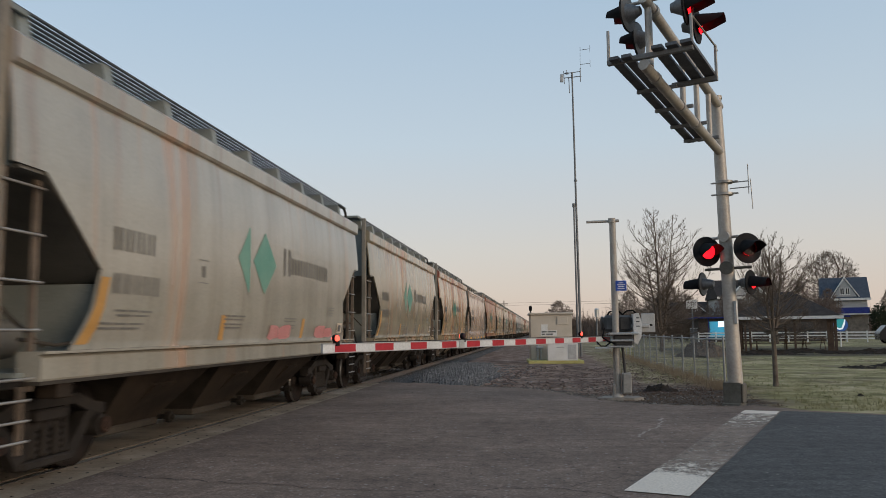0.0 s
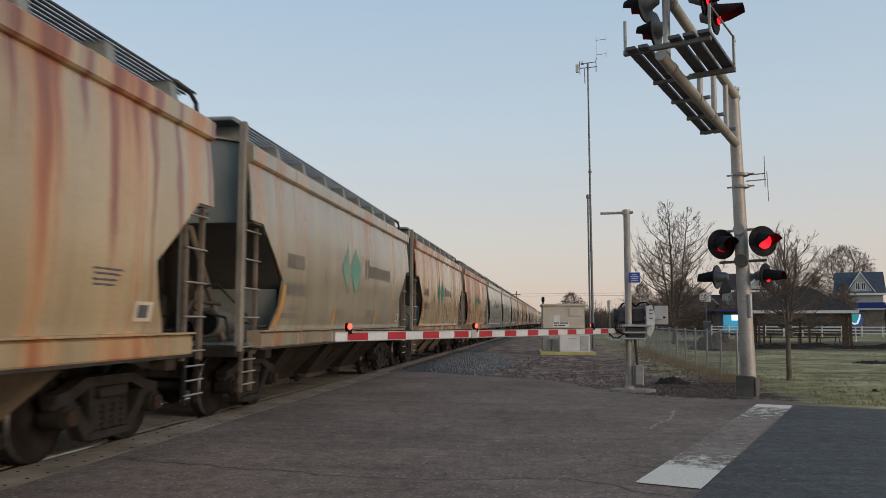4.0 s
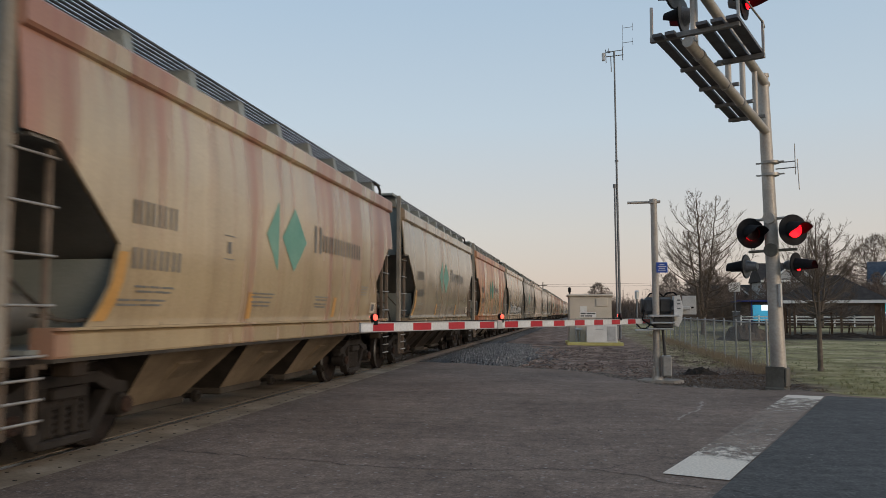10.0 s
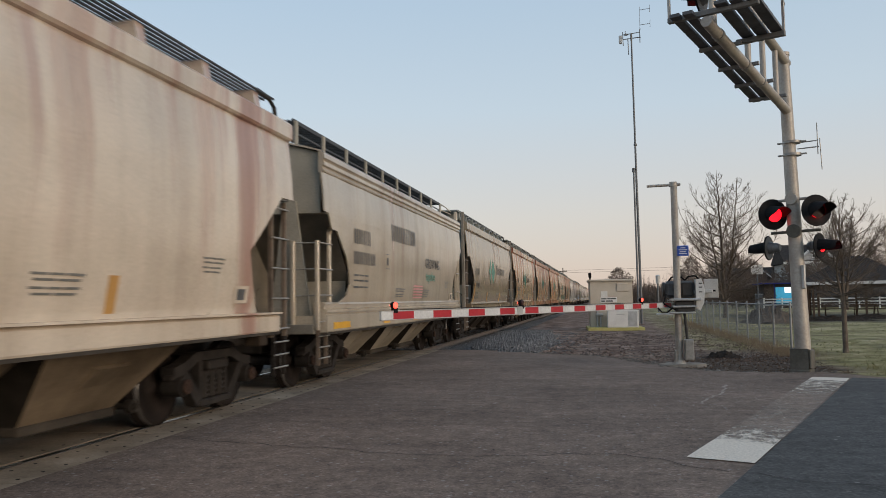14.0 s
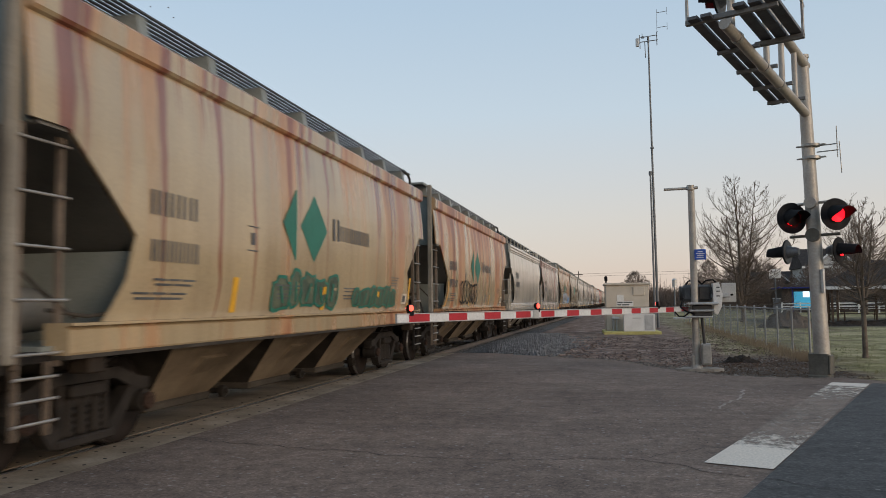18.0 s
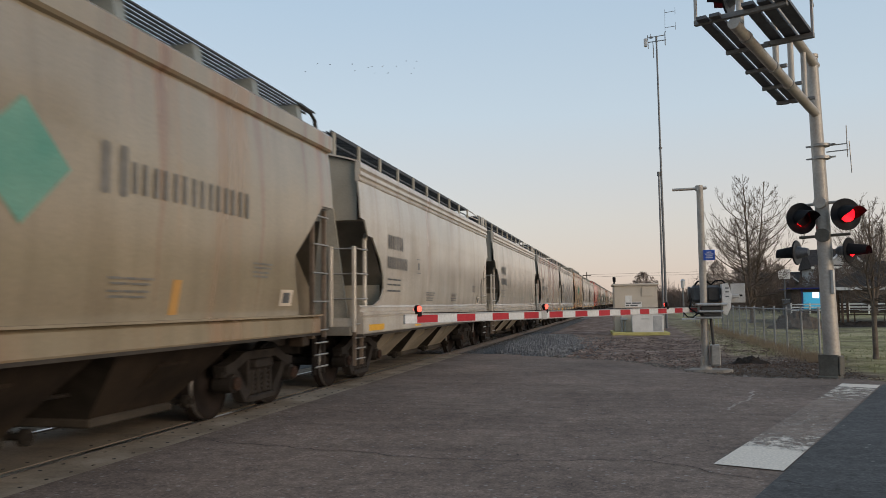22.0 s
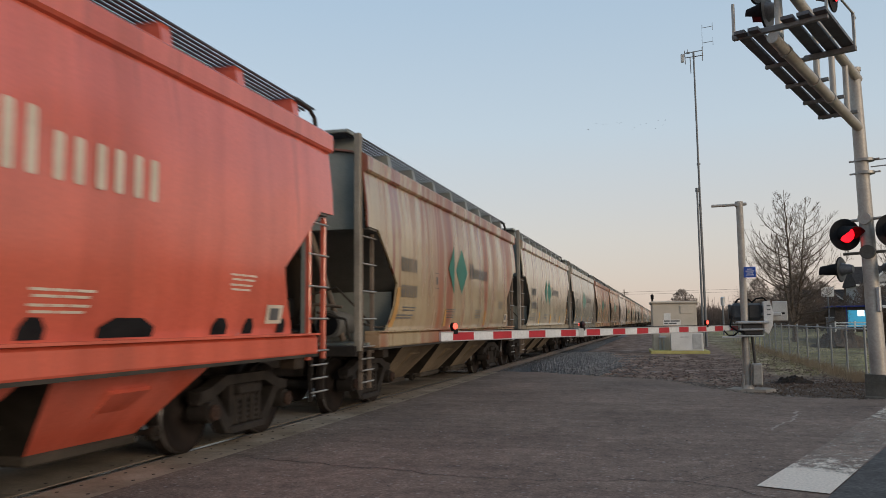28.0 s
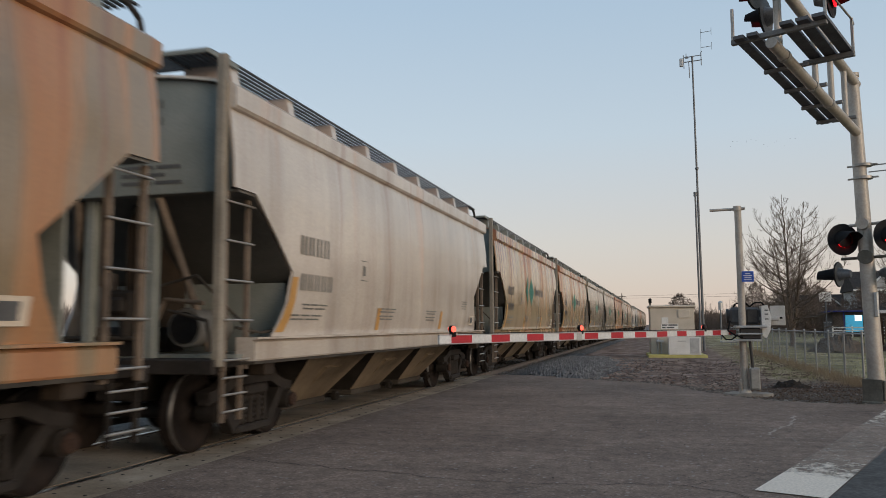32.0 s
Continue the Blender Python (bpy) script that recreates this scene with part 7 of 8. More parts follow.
def bowed(gen, foot, way, out, rise, steps, wander):
    """A limb's line: it leaves along way, out metres far, and bows upwards."""
    pts, side = [np.array(foot)], np.array((-way[1], way[0], 0.0))
    for k in range(1, steps + 1):
        f = k / steps
        p = np.array(foot) + np.array(way) * out * math.sin(1.15 * f) / math.sin(1.15) + np.array((0, 0, rise * f ** 1.45))
        pts.append(p + side * gen.randn() * wander * f + np.array((0, 0, gen.randn() * wander * 0.5)))
    return pts


def limbed_tree(label, at, height, wide, seed, bole, trunk, stems, limbs, thin, reach):
    """A leafless tree with upright stems; limbs leave them low, bow upwards and carry two orders of twigs. reach: crown half-width by height."""
    gen = np.random.RandomState(seed)
    t = thing("bare_tree", label, "tree", at)
    wood, twig = Shape(), Shape()
    h0 = height * bole
    wood.tube((0, 0, -0.08), (0, 0, height * 0.02), trunk * 1.4, trunk * 1.05, 10, False).tube((0, 0, height * 0.02), (0, 0, h0), trunk * 1.05, trunk * 0.9, 10, False)

    def strand(sh, pts, r0, r1, sides):
        for k in range(1, len(pts)):
            f0, f1 = (k - 1) / (len(pts) - 1), k / (len(pts) - 1)
            sh.tube(pts[k - 1], pts[k], r0 + (r1 - r0) * f0, r0 + (r1 - r0) * f1, sides, False)

    for lean_x, lean_y, share in stems:
        top = height * share
        stem = [np.array((lean_x * f ** 0.75 + gen.randn() * 0.004 * height * f, lean_y * f ** 0.75, h0 + (top - h0) * f)) for f in np.linspace(0, 1, 15)]
        strand(wood, stem, trunk * (0.85 if share == 1 else 0.62), thin * 1.5, 7)
        count = int(limbs * share)
        for i in range(count):
            u = (i + gen.rand()) / count
            z = h0 + (top - h0) * (0.02 + 0.93 * u)
            foot = np.array([np.interp(z, [s[2] for s in stem], [s[c] for s in stem]) for c in range(3)])
            a = i * 2.4 + gen.randn() * 0.5
            way = np.array((math.cos(a), math.sin(a), 0.0))
            out = wide / 2 * float(np.interp(u, [0, 0.2, 0.45, 0.7, 0.9, 1.0], reach)) * gen.uniform(0.7, 1.08)
            # a limb that grows towards another stem stays shorter
            if way[0] * lean_x + way[1] * lean_y < 0:
                out *= 0.75
            rise = min(out * (0.15 + 0.85 * min(1.0, u * 3.0)) * gen.uniform(0.75, 1.15), (height * 0.99 - z))
            limb = bowed(gen, foot, way, out, rise, 8, 0.018 * out)
            r0 = max(thin * 1.6, trunk * 0.34 * (out / (wide / 2)) ** 1.1)
            strand(wood, limb, r0, thin * 1.1, 4)
            for j in range(max(6, int(16 * (out / (wide / 2)) ** 0.7))):
                f = 0.16 + 0.84 * gen.rand() ** 0.8
                q = f * 8
                m = min(7, int(q))
                p = limb[m] + (limb[m + 1] - limb[m]) * (q - m)
                run = limb[m + 1] - limb[m]
                run = run / np.linalg.norm(run) + gen.randn(3) * 0.5 + np.array((0, 0, 0.12))
                run /= np.linalg.norm(run)
                ln = out * gen.uniform(0.16, 0.42) * (1.15 - 0.55 * f) + wide * 0.02
                sec = [p, p + run * ln * 0.5, p + (run + np.array((0, 0, 0.14)) + gen.randn(3) * 0.08) * ln]
                strand(twig, sec, thin * 1.15, thin * 0.8, 3)
                for _ in range(5):
                    g = gen.uniform(0.25, 1.0)
                    b = sec[0] + (sec[2] - sec[0]) * g
                    end = run + gen.randn(3) * 0.5 + np.array((0, 0, 0.15))
                    twig.tube(b, b + end / np.linalg.norm(end) * ln * gen.uniform(0.25, 0.6), thin * 0.8, thin * 0.5, 3, False)
    part("trunk", wood, MAT["bark"], t, "grey-brown trunk and limbs")
    part("crown", twig, MAT["twig"], t, "bare twiggy crown")
    return t


limbed_tree("small leafless tree on the grass", (5.9, 21.7, 0), 3.9, 2.1, 5, 0.30, 0.062, ((0.0, 0.0, 1.0), (0.35, 0.1, 0.93), (-0.32, -0.1, 0.9), (0.05, 0.35, 0.86)), 27, 0.0030, (0.9, 1.0, 0.9, 0.65, 0.36, 0.15))
limbed_tree("tall leafless tree behind the fence", (7.95, 56, 0), 9.9, 6.0, 8, 0.07, 0.16, ((-0.25, 0.0, 1.0), (1.1, 0.3, 0.95), (-0.9, -0.4, 0.7)), 58, 0.0070, (0.9, 1.0, 0.84, 0.58, 0.28, 0.1))
limbed_tree("slender leafless tree behind the pavilion", (22.6, 82, 0), 9.0, 5.0, 28, 0.12, 0.14, ((0.0, 0.0, 1.0), (-0.9, 0.3, 0.85), (0.8, 0.2, 0.8)), 30, 0.011, (0.8, 1.0, 0.85, 0.6, 0.3, 0.12))
bare_tree("broad leafless tree behind the house", (51.0, 150, 0), 15.0, 12.5, 12, 0.22, 0.4, 1800, 5, 0.5, 0.022)
bush = bare_tree("tangled leafless thicket tree", (17.5, 124, 0), 6.4, 5.8, 33, 0.05, 0.12, 800, 5, 0.45, 0.026, "thicket trees", "brush")
tallt = bare_tree("slender leafless tree in the distance", (26, 170, 0), 10.5, 6.0, 14, 0.15, 0.2, 700, 2, 0.45, 0.034, "distant trees", "brush")
rnd = random.Random(5)
for k in range(44):
    y = rnd.uniform(99, 117)
    c = copy_thing(bush if k % 3 else tallt, pose(y * (rnd.uniform(0.20, 0.345) if k % 4 else rnd.uniform(0.09, 0.2)), y, 0, 0, 0, rnd.uniform(0, 360)))
    c.scale = [rnd.uniform(0.35, 0.6) if k % 4 else rnd.uniform(0.4, 0.6)] * 3
for k in range(70):
    y = rnd.uniform(135, 300)
    c = copy_thing(tallt if k % 2 else bush, pose(y * rnd.uniform(0.08, 0.5), y, 0, 0, 0, rnd.uniform(0, 360)))
    c.scale = [rnd.uniform(0.55, 0.9)] * 3
for k in range(26):
    c = copy_thing(bush if k % 3 else tallt, pose(-14 - 14 * rnd.random() ** 2 * k, 40 + rnd.uniform(0, 160), 0, 0, 0, rnd.uniform(0, 360)))
    c.scale = [rnd.uniform(0.45, 0.6)] * 3
c = copy_thing(bush, pose(2.7, 140, 0, 0, 0, 40))
c.scale = [1.02] * 3


def evergreen(label, at, h, w, seed):
    rnd = random.Random(seed)
    t = thing("evergreen_shrub", label, "shrub", at, group="evergreen shrubs")
    part("trunk", Shape().tube((0, 0, -0.1), (0, 0, h * 0.5), 0.09, 0.05, 6), MAT["bark"], t)
    s = Shape()
    for k in range(1500):
        d = Vector((rnd.gauss(0, 1), rnd.gauss(0, 1), rnd.gauss(0, 1))).normalized() * rnd.uniform(0.6, 1.0)
        p = Vector((d.x * w / 2, d.y * w / 2, h * 0.52 + d.z * h * 0.5)) * (1 + 0.12 * noise.noise(d * 2.5))
        e = Vector((rnd.uniform(-1, 1), rnd.uniform(-1, 1), rnd.uniform(-0.3, 1))).normalized() * 0.12 * w
        f = e.cross(d).normalized() * 0.04 * w
        s.add([p - f, p + f, p + e], [(0, 1, 2)])
    part("foliage", s, MAT["conifer"], t, "dense dark needles")


evergreen("round dark evergreen shrub by the house", (44.4, 113, 0), 4.6, 2.6, 3)

# far wood: low tangled brush along the horizon
s = Shape()
for k in range(9000):
    y = rnd.uniform(140, 330)
    x = y * rnd.uniform(0.02, 0.6)
    hh = rnd.uniform(2.2, 6.0) * y / 180 * (0.85 + 0.5 * noise.noise(Vector((x * 0.03, y * 0.02, 1))))
    s.tube((x, y, 0), (x + rnd.uniform(-1.2, 1.2), y, hh), 0.11, 0.03, 3, False)
    for j in range(3):
        z = hh * rnd.uniform(0.2, 0.8)
        s.tube((x, y, z), (x + rnd.uniform(-1.8, 1.8), y, z + rnd.uniform(0.3, 1.5)), 0.08, 0.02, 3, False)
for k in range(2200):
    x, y = -20 - 260 * rnd.random(), rnd.uniform(200, 420)
    hh = rnd.uniform(3, 8)
    s.tube((x, y, 0), (x + rnd.uniform(-2, 2), y, hh), 0.3, 0.05, 3, False)
for k in range(5000):
    x, y = rnd.uniform(-135, -80), rnd.uniform(-70, 260)
    hh = rnd.uniform(2.0, 6.0)
    s.tube((x, y, 0), (x + rnd.uniform(-1, 1), y + rnd.uniform(-1, 1), hh), 0.10, 0.03, 3, False)
    for j in range(4):
        z = hh * rnd.uniform(0.15, 0.8)
        s.tube((x, y, z), (x + rnd.uniform(-2, 2), y + rnd.uniform(-2, 2), z + rnd.uniform(0.4, 1.8)), 0.06, 0.02, 3, False)
solid("far_wood", s, MAT["far_twig"], "grey-brown leafless wood along the horizon", "wood", kind="stuff")

# ---- pavilion, houses and things beyond the grass ----
pav = thing("picnic_pavilion", "open picnic pavilion with dark hipped roof and white fascia", "pavilion", (16.3, 57, 0), -16)
hw, hd = 3.35, 3.2
s = Shape()
s.add([(-hw, -hd, 2.2), (hw, -hd, 2.2), (hw, hd, 2.2), (-hw, hd, 2.2), (-0.5, 0, 3.95), (0.5, 0, 3.95)], [(0, 1, 5, 4), (1, 2, 5), (2, 3, 4, 5), (3, 0, 4), (3, 2, 1, 0)])
part("roof", s, MAT["shingle"], pav, "dark grey shingled roof")
for a in ((-hw - 0.06, hw + 0.06, -hd - 0.06, -hd + 0.02), (hw - 0.02, hw + 0.06, -hd, hd), (-hw - 0.06, -hw + 0.02, -hd, hd)):
    part("fascia", Shape().box(*a, 2.05, 2.24), MAT["white"], pav, "white fascia board")
for x, y in ((-2.75, -2.8), (-2.45, -2.8), (-2.15, -2.8), (0.55, -2.8), (-2.9, 2.8), (2.9, 2.8), (0, 2.8)):
    part("post", Shape().box(x - 0.07, x + 0.07, y - 0.07, y + 0.07, -0.05, 2.1, 0.01), MAT["post_wood"], pav)
for i in range(3):
    part("corner_board", Shape().box(2.42 + 0.2 * i, 2.60 + 0.2 * i, -2.9 + 0.02 * i, -2.8 + 0.02 * i, -0.05, 2.1, 0.01), MAT["post_wood"], pav)
for k in range(4):
    tb = thing("picnic_table", "brown wooden picnic table under the pavilion", "table", (14.0 + 1.45 * k, 58.0 - 0.42 * k + (k % 2) * 1.2, 0), -16 + 4 * k, group="picnic tables")
    part("top", Shape().box(-0.9, 0.9, -0.37, 0.37, 0.72, 0.77, 0.01), MAT["post_wood"], tb)
    for yy in (-0.75, 0.75):
        part("bench", Shape().box(-0.9, 0.9, yy - 0.13, yy + 0.13, 0.43, 0.47, 0.01), MAT["post_wood"], tb)
    for xx in (-0.6, 0.6):
        for k2 in (-1, 1):
            part("leg", Shape().prism([(k2 * 0.75, 0), (k2 * 0.68, 0), (k2 * 0.22, 0.72), (k2 * 0.29, 0.72)], xx - 0.02, xx + 0.02), MAT["post_wood"], tb)


def window(parent, x, z, w, h, y=-0.02):
    wd = part("window", Shape().box(x - w / 2, x + w / 2, y - 0.05, y, z, z + 0.08).box(x - w / 2, x + w / 2, y - 0.05, y, z + h - 0.08, z + h).box(x - w / 2, x - w / 2 + 0.08, y - 0.05, y, z, z + h).box(x + w / 2 - 0.08, x + w / 2, y - 0.05, y, z, z + h).box(x - 0.03, x + 0.03, y - 0.045, y, z, z + h), MAT["white"], parent, "white window frame")
    part("pane", Shape().box(x - w / 2 + 0.06, x + w / 2 - 0.06, y - 0.02, y - 0.005, z + 0.06, z + h - 0.06), MAT["glass"], wd, "dark window pane")


def gabled_house(label, at, turn, w, d, wall_h, ridge, shingle, wall):
    h = thing("house", label, "house", at, turn)
    part("wall", Shape().box(0, w, 0, d, 0, wall_h), wall, h)
    s = Shape().prism([(-0.4, wall_h), (d / 2, ridge), (d + 0.4, wall_h), (d + 0.4, wall_h - 0.2), (-0.4, wall_h - 0.2)], -0.4, w + 0.4, "x")
    part("roof", s, shingle, h)
    part("fascia", Shape().box(-0.45, w + 0.45, -0.48, -0.4, wall_h - 0.28, wall_h + 0.02), MAT["white"], h)
    gw = w * 0.30
    gz = wall_h + (ridge - wall_h) * 0.86
    g0 = w * 0.5
    part("gable", Shape().prism([(g0 - gw, wall_h), (g0 + gw, wall_h), (g0, gz)], -0.1, d / 2, "y"), wall, h)
    for sx in (-1, 1):
        part("gable_trim", Shape().add([(g0 + sx * (gw + 0.2), -0.25, wall_h), (g0 + sx * (gw + 0.2), 0.3, wall_h), (g0, 0.3, gz + 0.15), (g0, -0.25, gz + 0.15), (g0 + sx * (gw + 0.2), -0.25, wall_h + 0.22), (g0 + sx * (gw + 0.2), 0.3, wall_h + 0.22), (g0, 0.3, gz + 0.37), (g0, -0.25, gz + 0.37)], [(0, 1, 2, 3), (4, 7, 6, 5), (0, 3, 7, 4), (1, 5, 6, 2), (0, 4, 5, 1), (2, 6, 7, 3)]), MAT["white"], h)
    window(h, g0 - 0.35, wall_h + 0.5, 0.6, 1.0, -0.1)
    window(h, g0 + 0.35, wall_h + 0.5, 0.6, 1.0, -0.1)
    return h


h1 = gabled_house("pale two-storey house with slate-blue roof and front gable", (39.75, 120, 0), -16, 5.5, 7, 5.6, 8.75, MAT["blue_shingle"], MAT["siding"])
part("awning", Shape().prism([(-0.9, 3.45), (-0.6, 4.3), (0.0, 4.3), (0.0, 3.45)], 0.6, 5.7, "x"), MAT["navy"], h1, "navy blue awning")
part("lower_wall", Shape().box(0.5, 5.45, -0.25, 0.05, 0, 3.3), MAT["pale_stone"], h1, "tan stone ground floor")
part("porch_trim", Shape().box(0.55, 5.75, -1.0, -0.9, 3.30, 3.45), MAT["white"], h1)
h2 = gabled_house("white house with dark roof seen behind trees", (25.0, 118, 0), 0, 8, 8, 6.0, 8.6, MAT["shingle"], MAT["siding"])
window(h2, 5.2, 3.6, 1.0, 1.4)
window(h2, 2.4, 3.6, 1.0, 1.4)
h3 = gabled_house("brown house with low roof in the distance", (19.0, 128, 0), -8, 8, 8, 3.4, 5.8, MAT["shingle"], MAT["brick"])
part("chimney", Shape().box(6.2, 6.8, 3, 4, 4, 6.6, 0.03), MAT["brick"], h3)
window(h3, 3.0, 1.4, 1.6, 1.3)
shop = thing("shop", "low shop with glowing turquoise window", "shop", (18.2, 98, 0), -4)
part("wall", Shape().box(0, 16, 0, 8, 0, 2.7), MAT["brick"], shop)
part("roof", Shape().box(-0.5, 16.5, -0.8, 8.5, 2.7, 2.86, 0.03), MAT["navy"], shop)
part("shop_window", Shape().box(1.25, 3.0, -0.06, -0.01, 0.5, 2.35, 0.01), MAT["shop_glow"], shop, "glowing turquoise window")
part("sign_lamp", Shape().box(2.2, 2.9, -0.12, -0.06, 1.7, 2.35, 0.02), MAT["shop_white"], shop, "bright white sign lamp")
for x in (4.4, 6.6, 9.0, 11.4):
    part("pane", Shape().box(x, x + 1.3, -0.03, -0.005, 0.8, 2.2, 0.005), MAT["glass"], shop, "dark shop window")
part("awning_post", Shape().box(1.0, 1.1, -0.7, -0.6, 0, 2.7).box(4.0, 4.1, -0.7, -0.6, 0, 2.7), MAT["navy"], shop)

wf = thing("white_rail_fence", "white three-rail fence beyond the grass", "fence", (17.6, 95, 0.0), -20)
pm = Shape().box(-0.07, 0.07, -0.07, 0.07, -0.1, 1.15, 0.015).mesh("post", MAT["white"])
for k in range(13):
    ob = new("post", pm)
    ob.parent, ob.location = wf, (k * 1.9, 0, 0)
for z in (0.35, 0.68, 1.0):
    part("rail", Shape().box(0, 22.8, -0.03, 0.03, z - 0.07, z + 0.07), MAT["white"], wf)
ball = thing("round_sign", "round teal and blue glowing sign on a post", "sign", (22.98, 66, -0.35))
part("disc", Shape().disc((0, 0, 2.05), 0.52, (0, -1, 0), 0.16, 28), MAT["sign_blue"], ball, "blue sign disc")
part("teal_field", Shape().prism([(-0.46, 2.1), (-0.40, 1.85), (-0.2, 1.75), (0.02, 1.9), (0.2, 2.25), (0.25, 2.48), (0.0, 2.54), (-0.3, 2.45)], -0.19, -0.165, "y"), MAT["teal"], ball, "teal sign field")
part("white_arc", Shape().prism([(0.02, 1.72), (0.12, 1.74), (0.28, 2.1), (0.34, 2.44), (0.25, 2.48), (0.18, 2.2), (0.04, 1.88)], -0.20, -0.17, "y").prism([(-0.42, 1.8), (-0.15, 1.66), (0.1, 1.72), (0.05, 1.84), (-0.18, 1.78), (-0.40, 1.92)], -0.20, -0.17, "y"), MAT["sign_white"], ball, "white sign arc")
part("post", Shape().tube((0, 0.05, 0), (0, 0.05, 1.6), 0.05, 0.05, 8), MAT["white"], ball)


board = thing("street_sign", "plain white sign board on a grey post", "sign", (10.75, 60, 0))
part("post", Shape().tube((0, 0.05, 0), (0, 0.05, 3.5), 0.05, 0.05, 8), MAT["far_steel"], board)
part("board", Shape().box(-0.42, 0.36, -0.02, 0.02, 2.95, 3.6, 0.006), MAT["white"], board, "white sign board")
ped = thing("utility_pedestal", "grey metal utility pedestal on the grass", "pedestal", (10.9, 60.6, 0))
part("box", Shape().box(-0.22, 0.22, -0.2, 0.2, -0.05, 1.5, 0.02), MAT["far_steel"], ped)
part("cap", Shape().box(-0.25, 0.25, -0.23, 0.23, 1.5, 1.56, 0.02), MAT["alu"], ped)
post = thing("lamp_post", "pale lamp post in the distance", "lamp post", (5.2, 80, 0))
part("pole", Shape().tube((0, 0, 0), (0, 0, 2.75), 0.09, 0.08, 10), MAT["far_steel"], post)
part("head", Shape().tube((0, 0, 2.75), (0, 0, 3.45), 0.2, 0.2, 12).tube((0, 0, 3.45), (0, 0, 3.6), 0.24, 0.1, 12), MAT["alu"], post, "pale cylindrical lamp head")


def suv(at, turn):
    c = thing("parked_car", "black parked sport utility car", "car", at, turn)
    prof = [(-2.3, 0.35), (-2.3, 0.9), (-2.0, 1.05), (-1.0, 1.12), (-0.4, 1.62), (1.7, 1.66), (2.2, 1.1), (2.3, 0.9), (2.3, 0.35)]
    part("body", Shape().prism([(x, z) for x, z in prof], -0.9, 0.9, "y"), MAT["car_black"], c)
    part("window", Shape().prism([(-0.85, 1.12), (-0.38, 1.54), (0.6, 1.58), (0.6, 1.12)], -0.92, -0.9, "y").prism([(0.7, 1.12), (0.7, 1.58), (1.6, 1.58), (1.95, 1.12)], -0.92, -0.9, "y"), MAT["glass"], c, "dark side windows")
    for x in (-1.45, 1.45):
        for y in (-0.85, 0.85):
            wl = part("wheel", Shape().tube((x, y - 0.1, 0.36), (x, y + 0.1, 0.36), 0.36, 0.36, 18), MAT["rubber"], c, "black tyre")
            part("rim", Shape().tube((x, y - 0.115, 0.36), (x, y + 0.115, 0.36), 0.22, 0.22, 12), MAT["alu"], wl, "bright rim")
    return c


suv((32.7, 78, 0), 172)

# soil mound by the fence and turned soil on the grass
MAT["soil"] = worn("dark_soil", (0.014, 0.011, 0.009), (0.045, 0.034, 0.026), 5, 0.95, 0, 30, 0.9, dist=0.04)
rnd = random.Random(21)


def mound(w, d, h, seed):
    n, m = 26, 18
    rows = []
    for i in range(m + 1):
        row = []
        for j in range(n + 1):
            x, y = (j / n - 0.5) * 2, (i / m - 0.5) * 2
            f = max(0.0, 1 - (x * x + y * y) ** 0.6 + 0.35 * noise.noise(Vector((x * 1.8, y * 1.8, seed))))
            row.append((x * w / 2, y * d / 2, h * f * (0.7 + 0.9 * abs(noise.noise(Vector((x * 5, y * 5, seed + 3))))) - 0.04))
        rows.append(row)
    return Shape().sheet(rows, False)


solid("soil_mound", mound(1.1, 1.3, 0.24, 1), MAT["soil"], "low mound of dark soil beside the fence", "soil mound", at=pose(2.85, 20.6, ground_z(2.85, 20.6)))
for k, (x, y, w, d, h) in enumerate(((8.6, 45, 3.2, 2.5, 1.0), (11.6, 31.5, 2.2, 1.2, 0.16), (13.4, 33, 2.6, 1.4, 0.18), (6.8, 18.6, 0.45, 0.3, 0.09), (12.0, 47.5, 6.5, 1.5, 0.35), (18.8, 48.8, 7.0, 1.6, 0.35), (15.5, 51, 8.0, 1.4, 0.3))):
    solid("soil_patch", mound(w, d, h, 10 + k), MAT["soil"] if k != 0 else MAT["dirt"], "turned dark soil on the grass", "soil", "soil patches", at=pose(x, y, -0.03))

# grass tufts
s = Shape()
for k in range(8000):
    y = 14.6 + 40 * rnd.random() ** 1.8
    x = 2.6 + rnd.random() * (5.5 + y * 0.45)
    if x < 4.7 and y < 23 or y < 15.9 - 0.42 * (x - 4.4):
        continue
    h = rnd.uniform(0.005, 0.035) * (1 + max(0, noise.noise(Vector((x * 0.8, y * 0.5, 2)))))
    a = rnd.uniform(0, math.pi)
    for _ in range(3):
        ox, oy = rnd.uniform(-0.06, 0.06), rnd.uniform(-0.06, 0.06)
        s.add([(x + ox - 0.01 * math.cos(a), y + oy, -0.04), (x + ox + 0.01 * math.cos(a), y + oy, -0.04), (x + ox + rnd.uniform(-0.05, 0.05), y + oy + rnd.uniform(-0.05, 0.05), h)], [(0, 1, 2)])
MAT["blade"] = worn("dull_grass", (0.085, 0.09, 0.035), (0.30, 0.27, 0.15), 0.9, 0.9)
solid("grass_tufts", s, MAT["blade"], "short dull grass tufts", "grass", kind="stuff")
s = Shape()
for k in range(3000):
    y = 20.5 + 34 * rnd.random() ** 1.5
    x = 4.5 + rnd.gauss(-0.12, 0.22)
    h = rnd.uniform(0.05, 0.26)
    s.add([(x - 0.005, y, -0.03), (x + 0.005, y, -0.03), (x + rnd.uniform(-0.12, 0.12), y + rnd.uniform(-0.1, 0.1), h)], [(0, 1, 2)])
MAT["straw"] = worn("dry_straw", (0.13, 0.098, 0.068), (0.32, 0.26, 0.185), 2, 0.9)
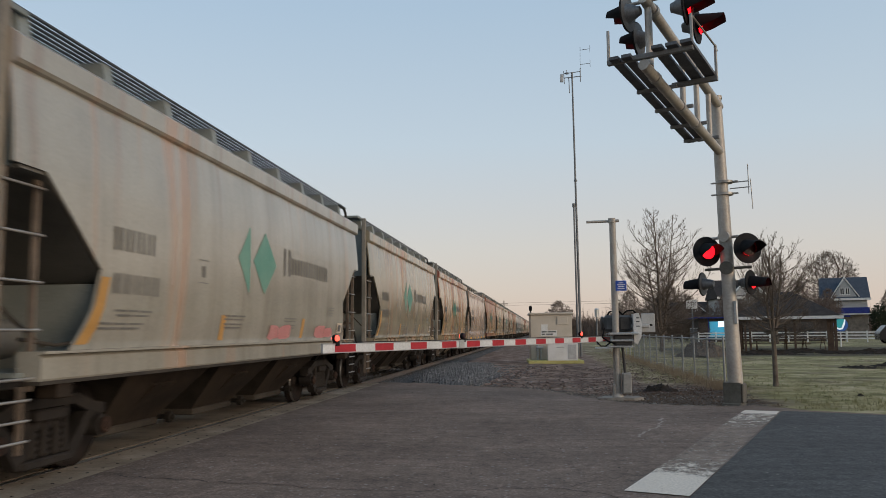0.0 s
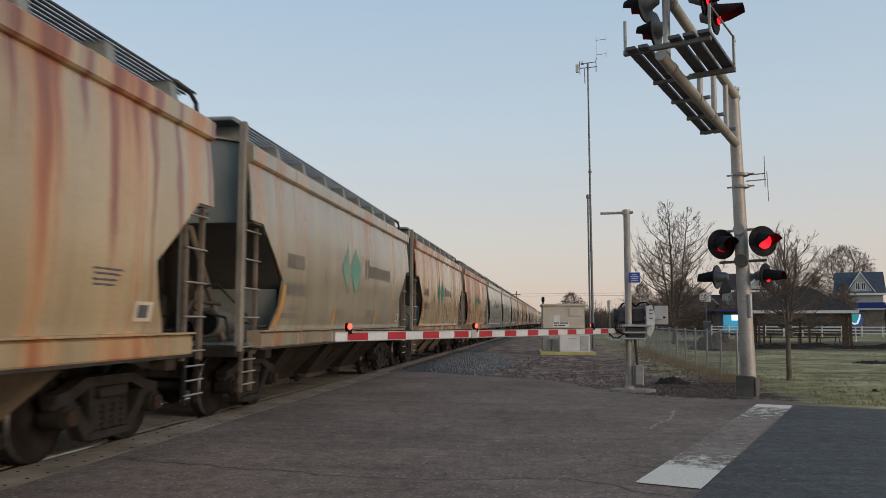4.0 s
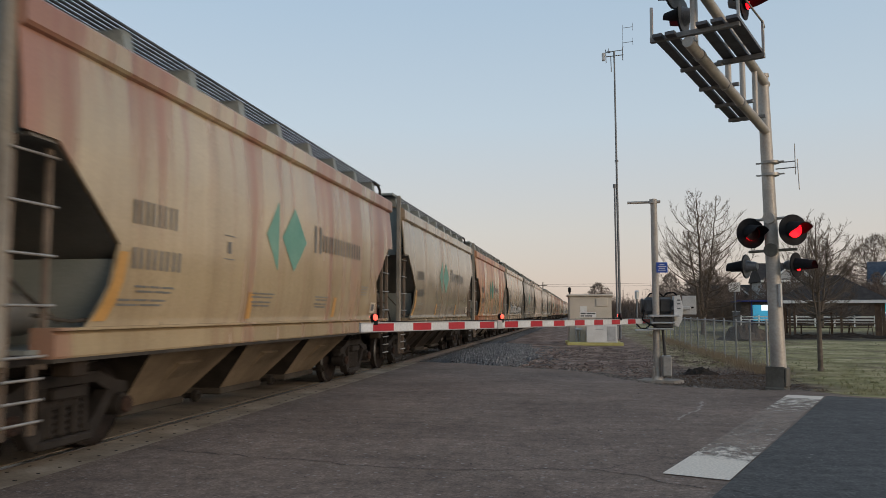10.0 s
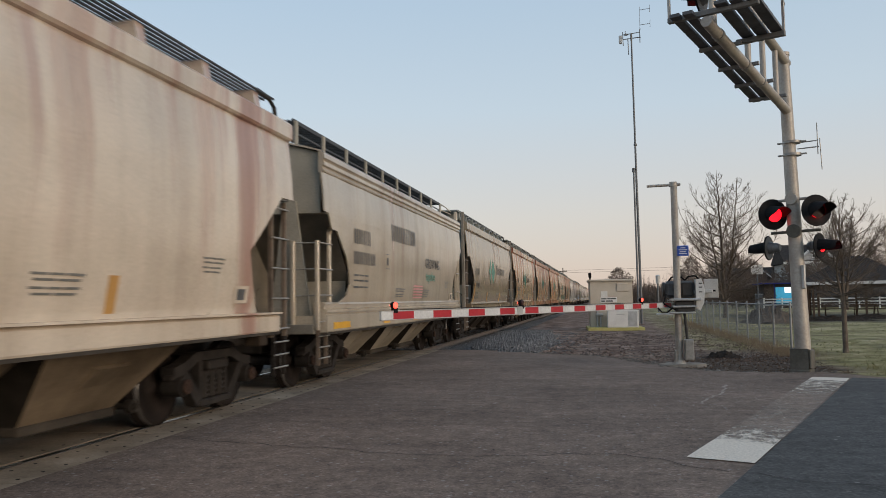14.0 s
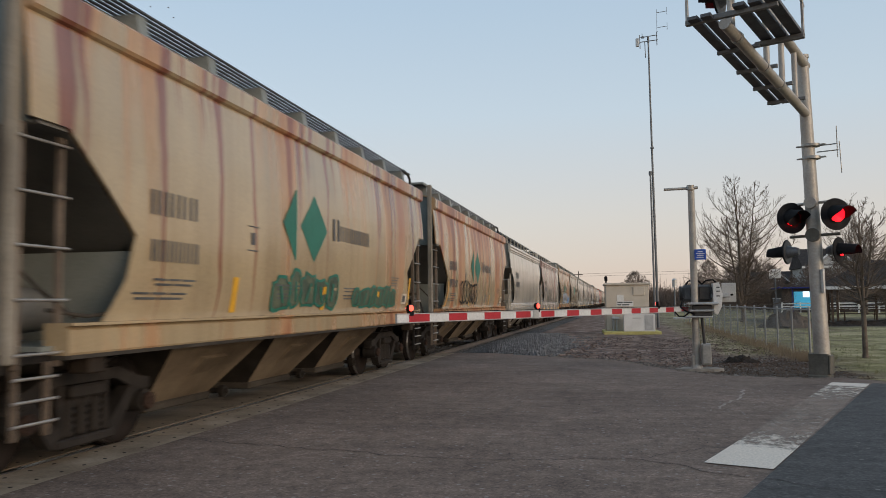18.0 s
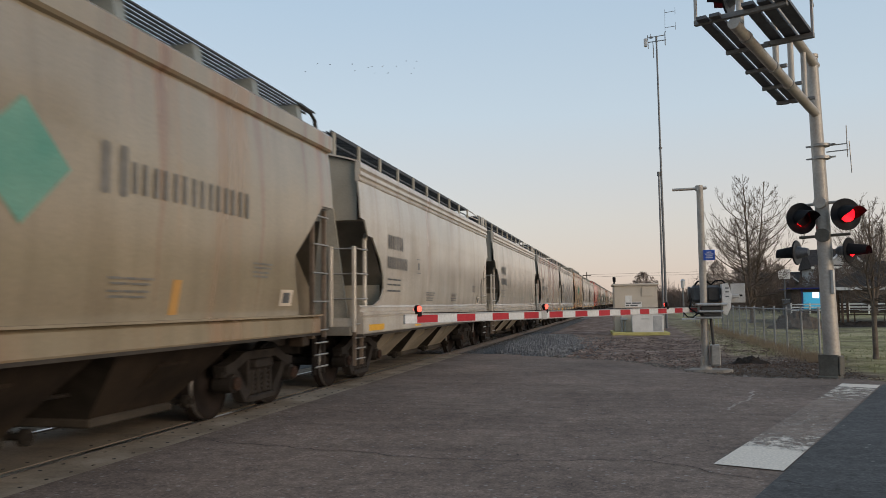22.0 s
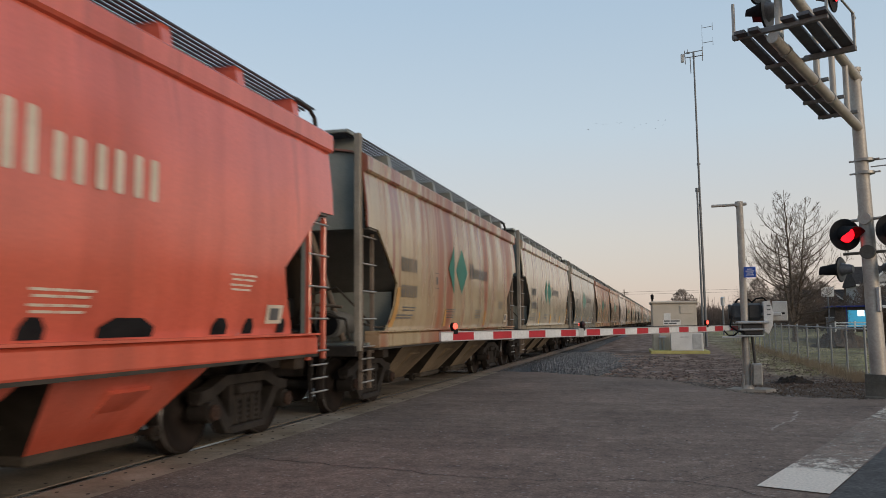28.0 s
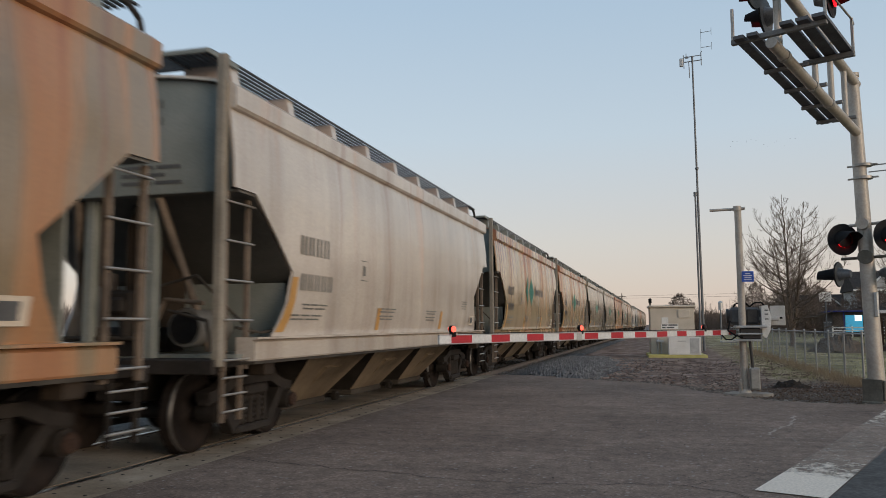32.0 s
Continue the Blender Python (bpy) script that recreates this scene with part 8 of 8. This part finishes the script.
solid("dry_weeds", s, MAT["straw"], "dry pale weeds along the fence", "weeds", kind="stuff")

# distant power poles and the wires between them
wires = thing("overhead_wires", "thin overhead wires in the distance", "wire", (0, 215, 0))
for z0, z1 in ((8.9, 9.3), (8.3, 8.6)):
    part("wire", Shape().tube((-10.4, 0, z0), (40, 0, z1), 0.022, 0.022, 4), MAT["black"], wires)
for x, y in ((-10.4, 215), (-17.0, 330)):
    up = thing("utility_pole", "thin wooden utility pole in the distance", "utility pole", (x, y, 0), group="utility poles")
    part("pole", Shape().tube((0, 0, 0), (0, 0, 9.6), 0.16, 0.12, 8), MAT["tie"], up)
    part("cross_arm", Shape().box(-1.1, 1.1, -0.06, 0.06, 8.6, 8.8), MAT["tie"], up)


# a flock of birds high beyond the train
FLOCK = []
rnd = random.Random(9)
for k in range(15):
    bd = thing("bird", "small dark bird in a distant flying flock", "bird", group="flying flock")
    part("body", Shape().tube((-0.45, 0, 0), (0.0, 0, 0.03), 0.02, 0.11, 6).tube((0.0, 0, 0.03), (0.55, 0, 0.02), 0.11, 0.03, 6), MAT["bird"], bd)
    lift = rnd.uniform(-0.15, 0.4)
    for sy in (-1, 1):
        part("wing", Shape().add([(0.16, 0, 0.05), (-0.16, 0, 0.05), (-0.1, sy * 0.45, 0.05 + lift * 0.6), (0.12, sy * 0.4, 0.05 + lift * 0.6), (-0.12, sy * 0.85, 0.05 + lift), (0.16, 0, 0.02), (-0.16, 0, 0.02), (-0.1, sy * 0.45, 0.03 + lift * 0.6)], [(0, 1, 2, 3), (3, 2, 4), (5, 6, 7)]), MAT["bird"], bd)
    row = k if k < 7 else k - 7
    off = Vector((-1.9 * row + rnd.uniform(-0.8, 0.8), (2.2 if k < 7 else -2.2) * row * 0.5 + rnd.uniform(-1.5, 1.5), (1.2 if k < 7 else -0.6) * 0.3 * row + rnd.uniform(-0.6, 0.6)))
    bd.scale = [0.42] * 3
    FLOCK.append((bd, off * 1.6))


# ---- movement ----
def motions():
    for car, start in train:
        walk(car, [(2 * k, pose(XC, start - far, 0)) for k, far in enumerate(TRAVEL)])
    first, half, step = 0.259, 0.5405, 1 / FPS
    for glass, lit, at in BLINKERS:
        turn = 0 if lit else 180
        rows = [(0.0, pose(*at, 0, 0, turn))]
        k = 0
        while first + k * half < 31.9:
            change = first + k * half
            end = round(change * FPS + 1) * step
            second = round(change)
            if end - 3 * step < second < end:
                end = second if second > change else second + 3 * step
            rows += [(end + step * (j - 3), pose(*at, 0, 0, turn + 60 * j)) for j in range(4)]
            turn += 180
            k += 1
        walk(glass, rows + [(32.0, pose(*at, 0, 0, turn))])
    way = [(0, (-120, -60, 42)), (10, (-100, 30, 46)), (19, (-62, 124.4, 50.1)), (21, (-50, 150.5, 52.3)), (23, (-34, 176.8, 53.0)), (25, (-19, 201, 55.2)), (28, (2, 238, 58.5)), (32, (44, 281.7, 61.4))]
    for bird, off in FLOCK:
        walk(bird, [(t, pose(*(Vector(p) + off), 0, 0, 56)) for t, p in way])


motions()
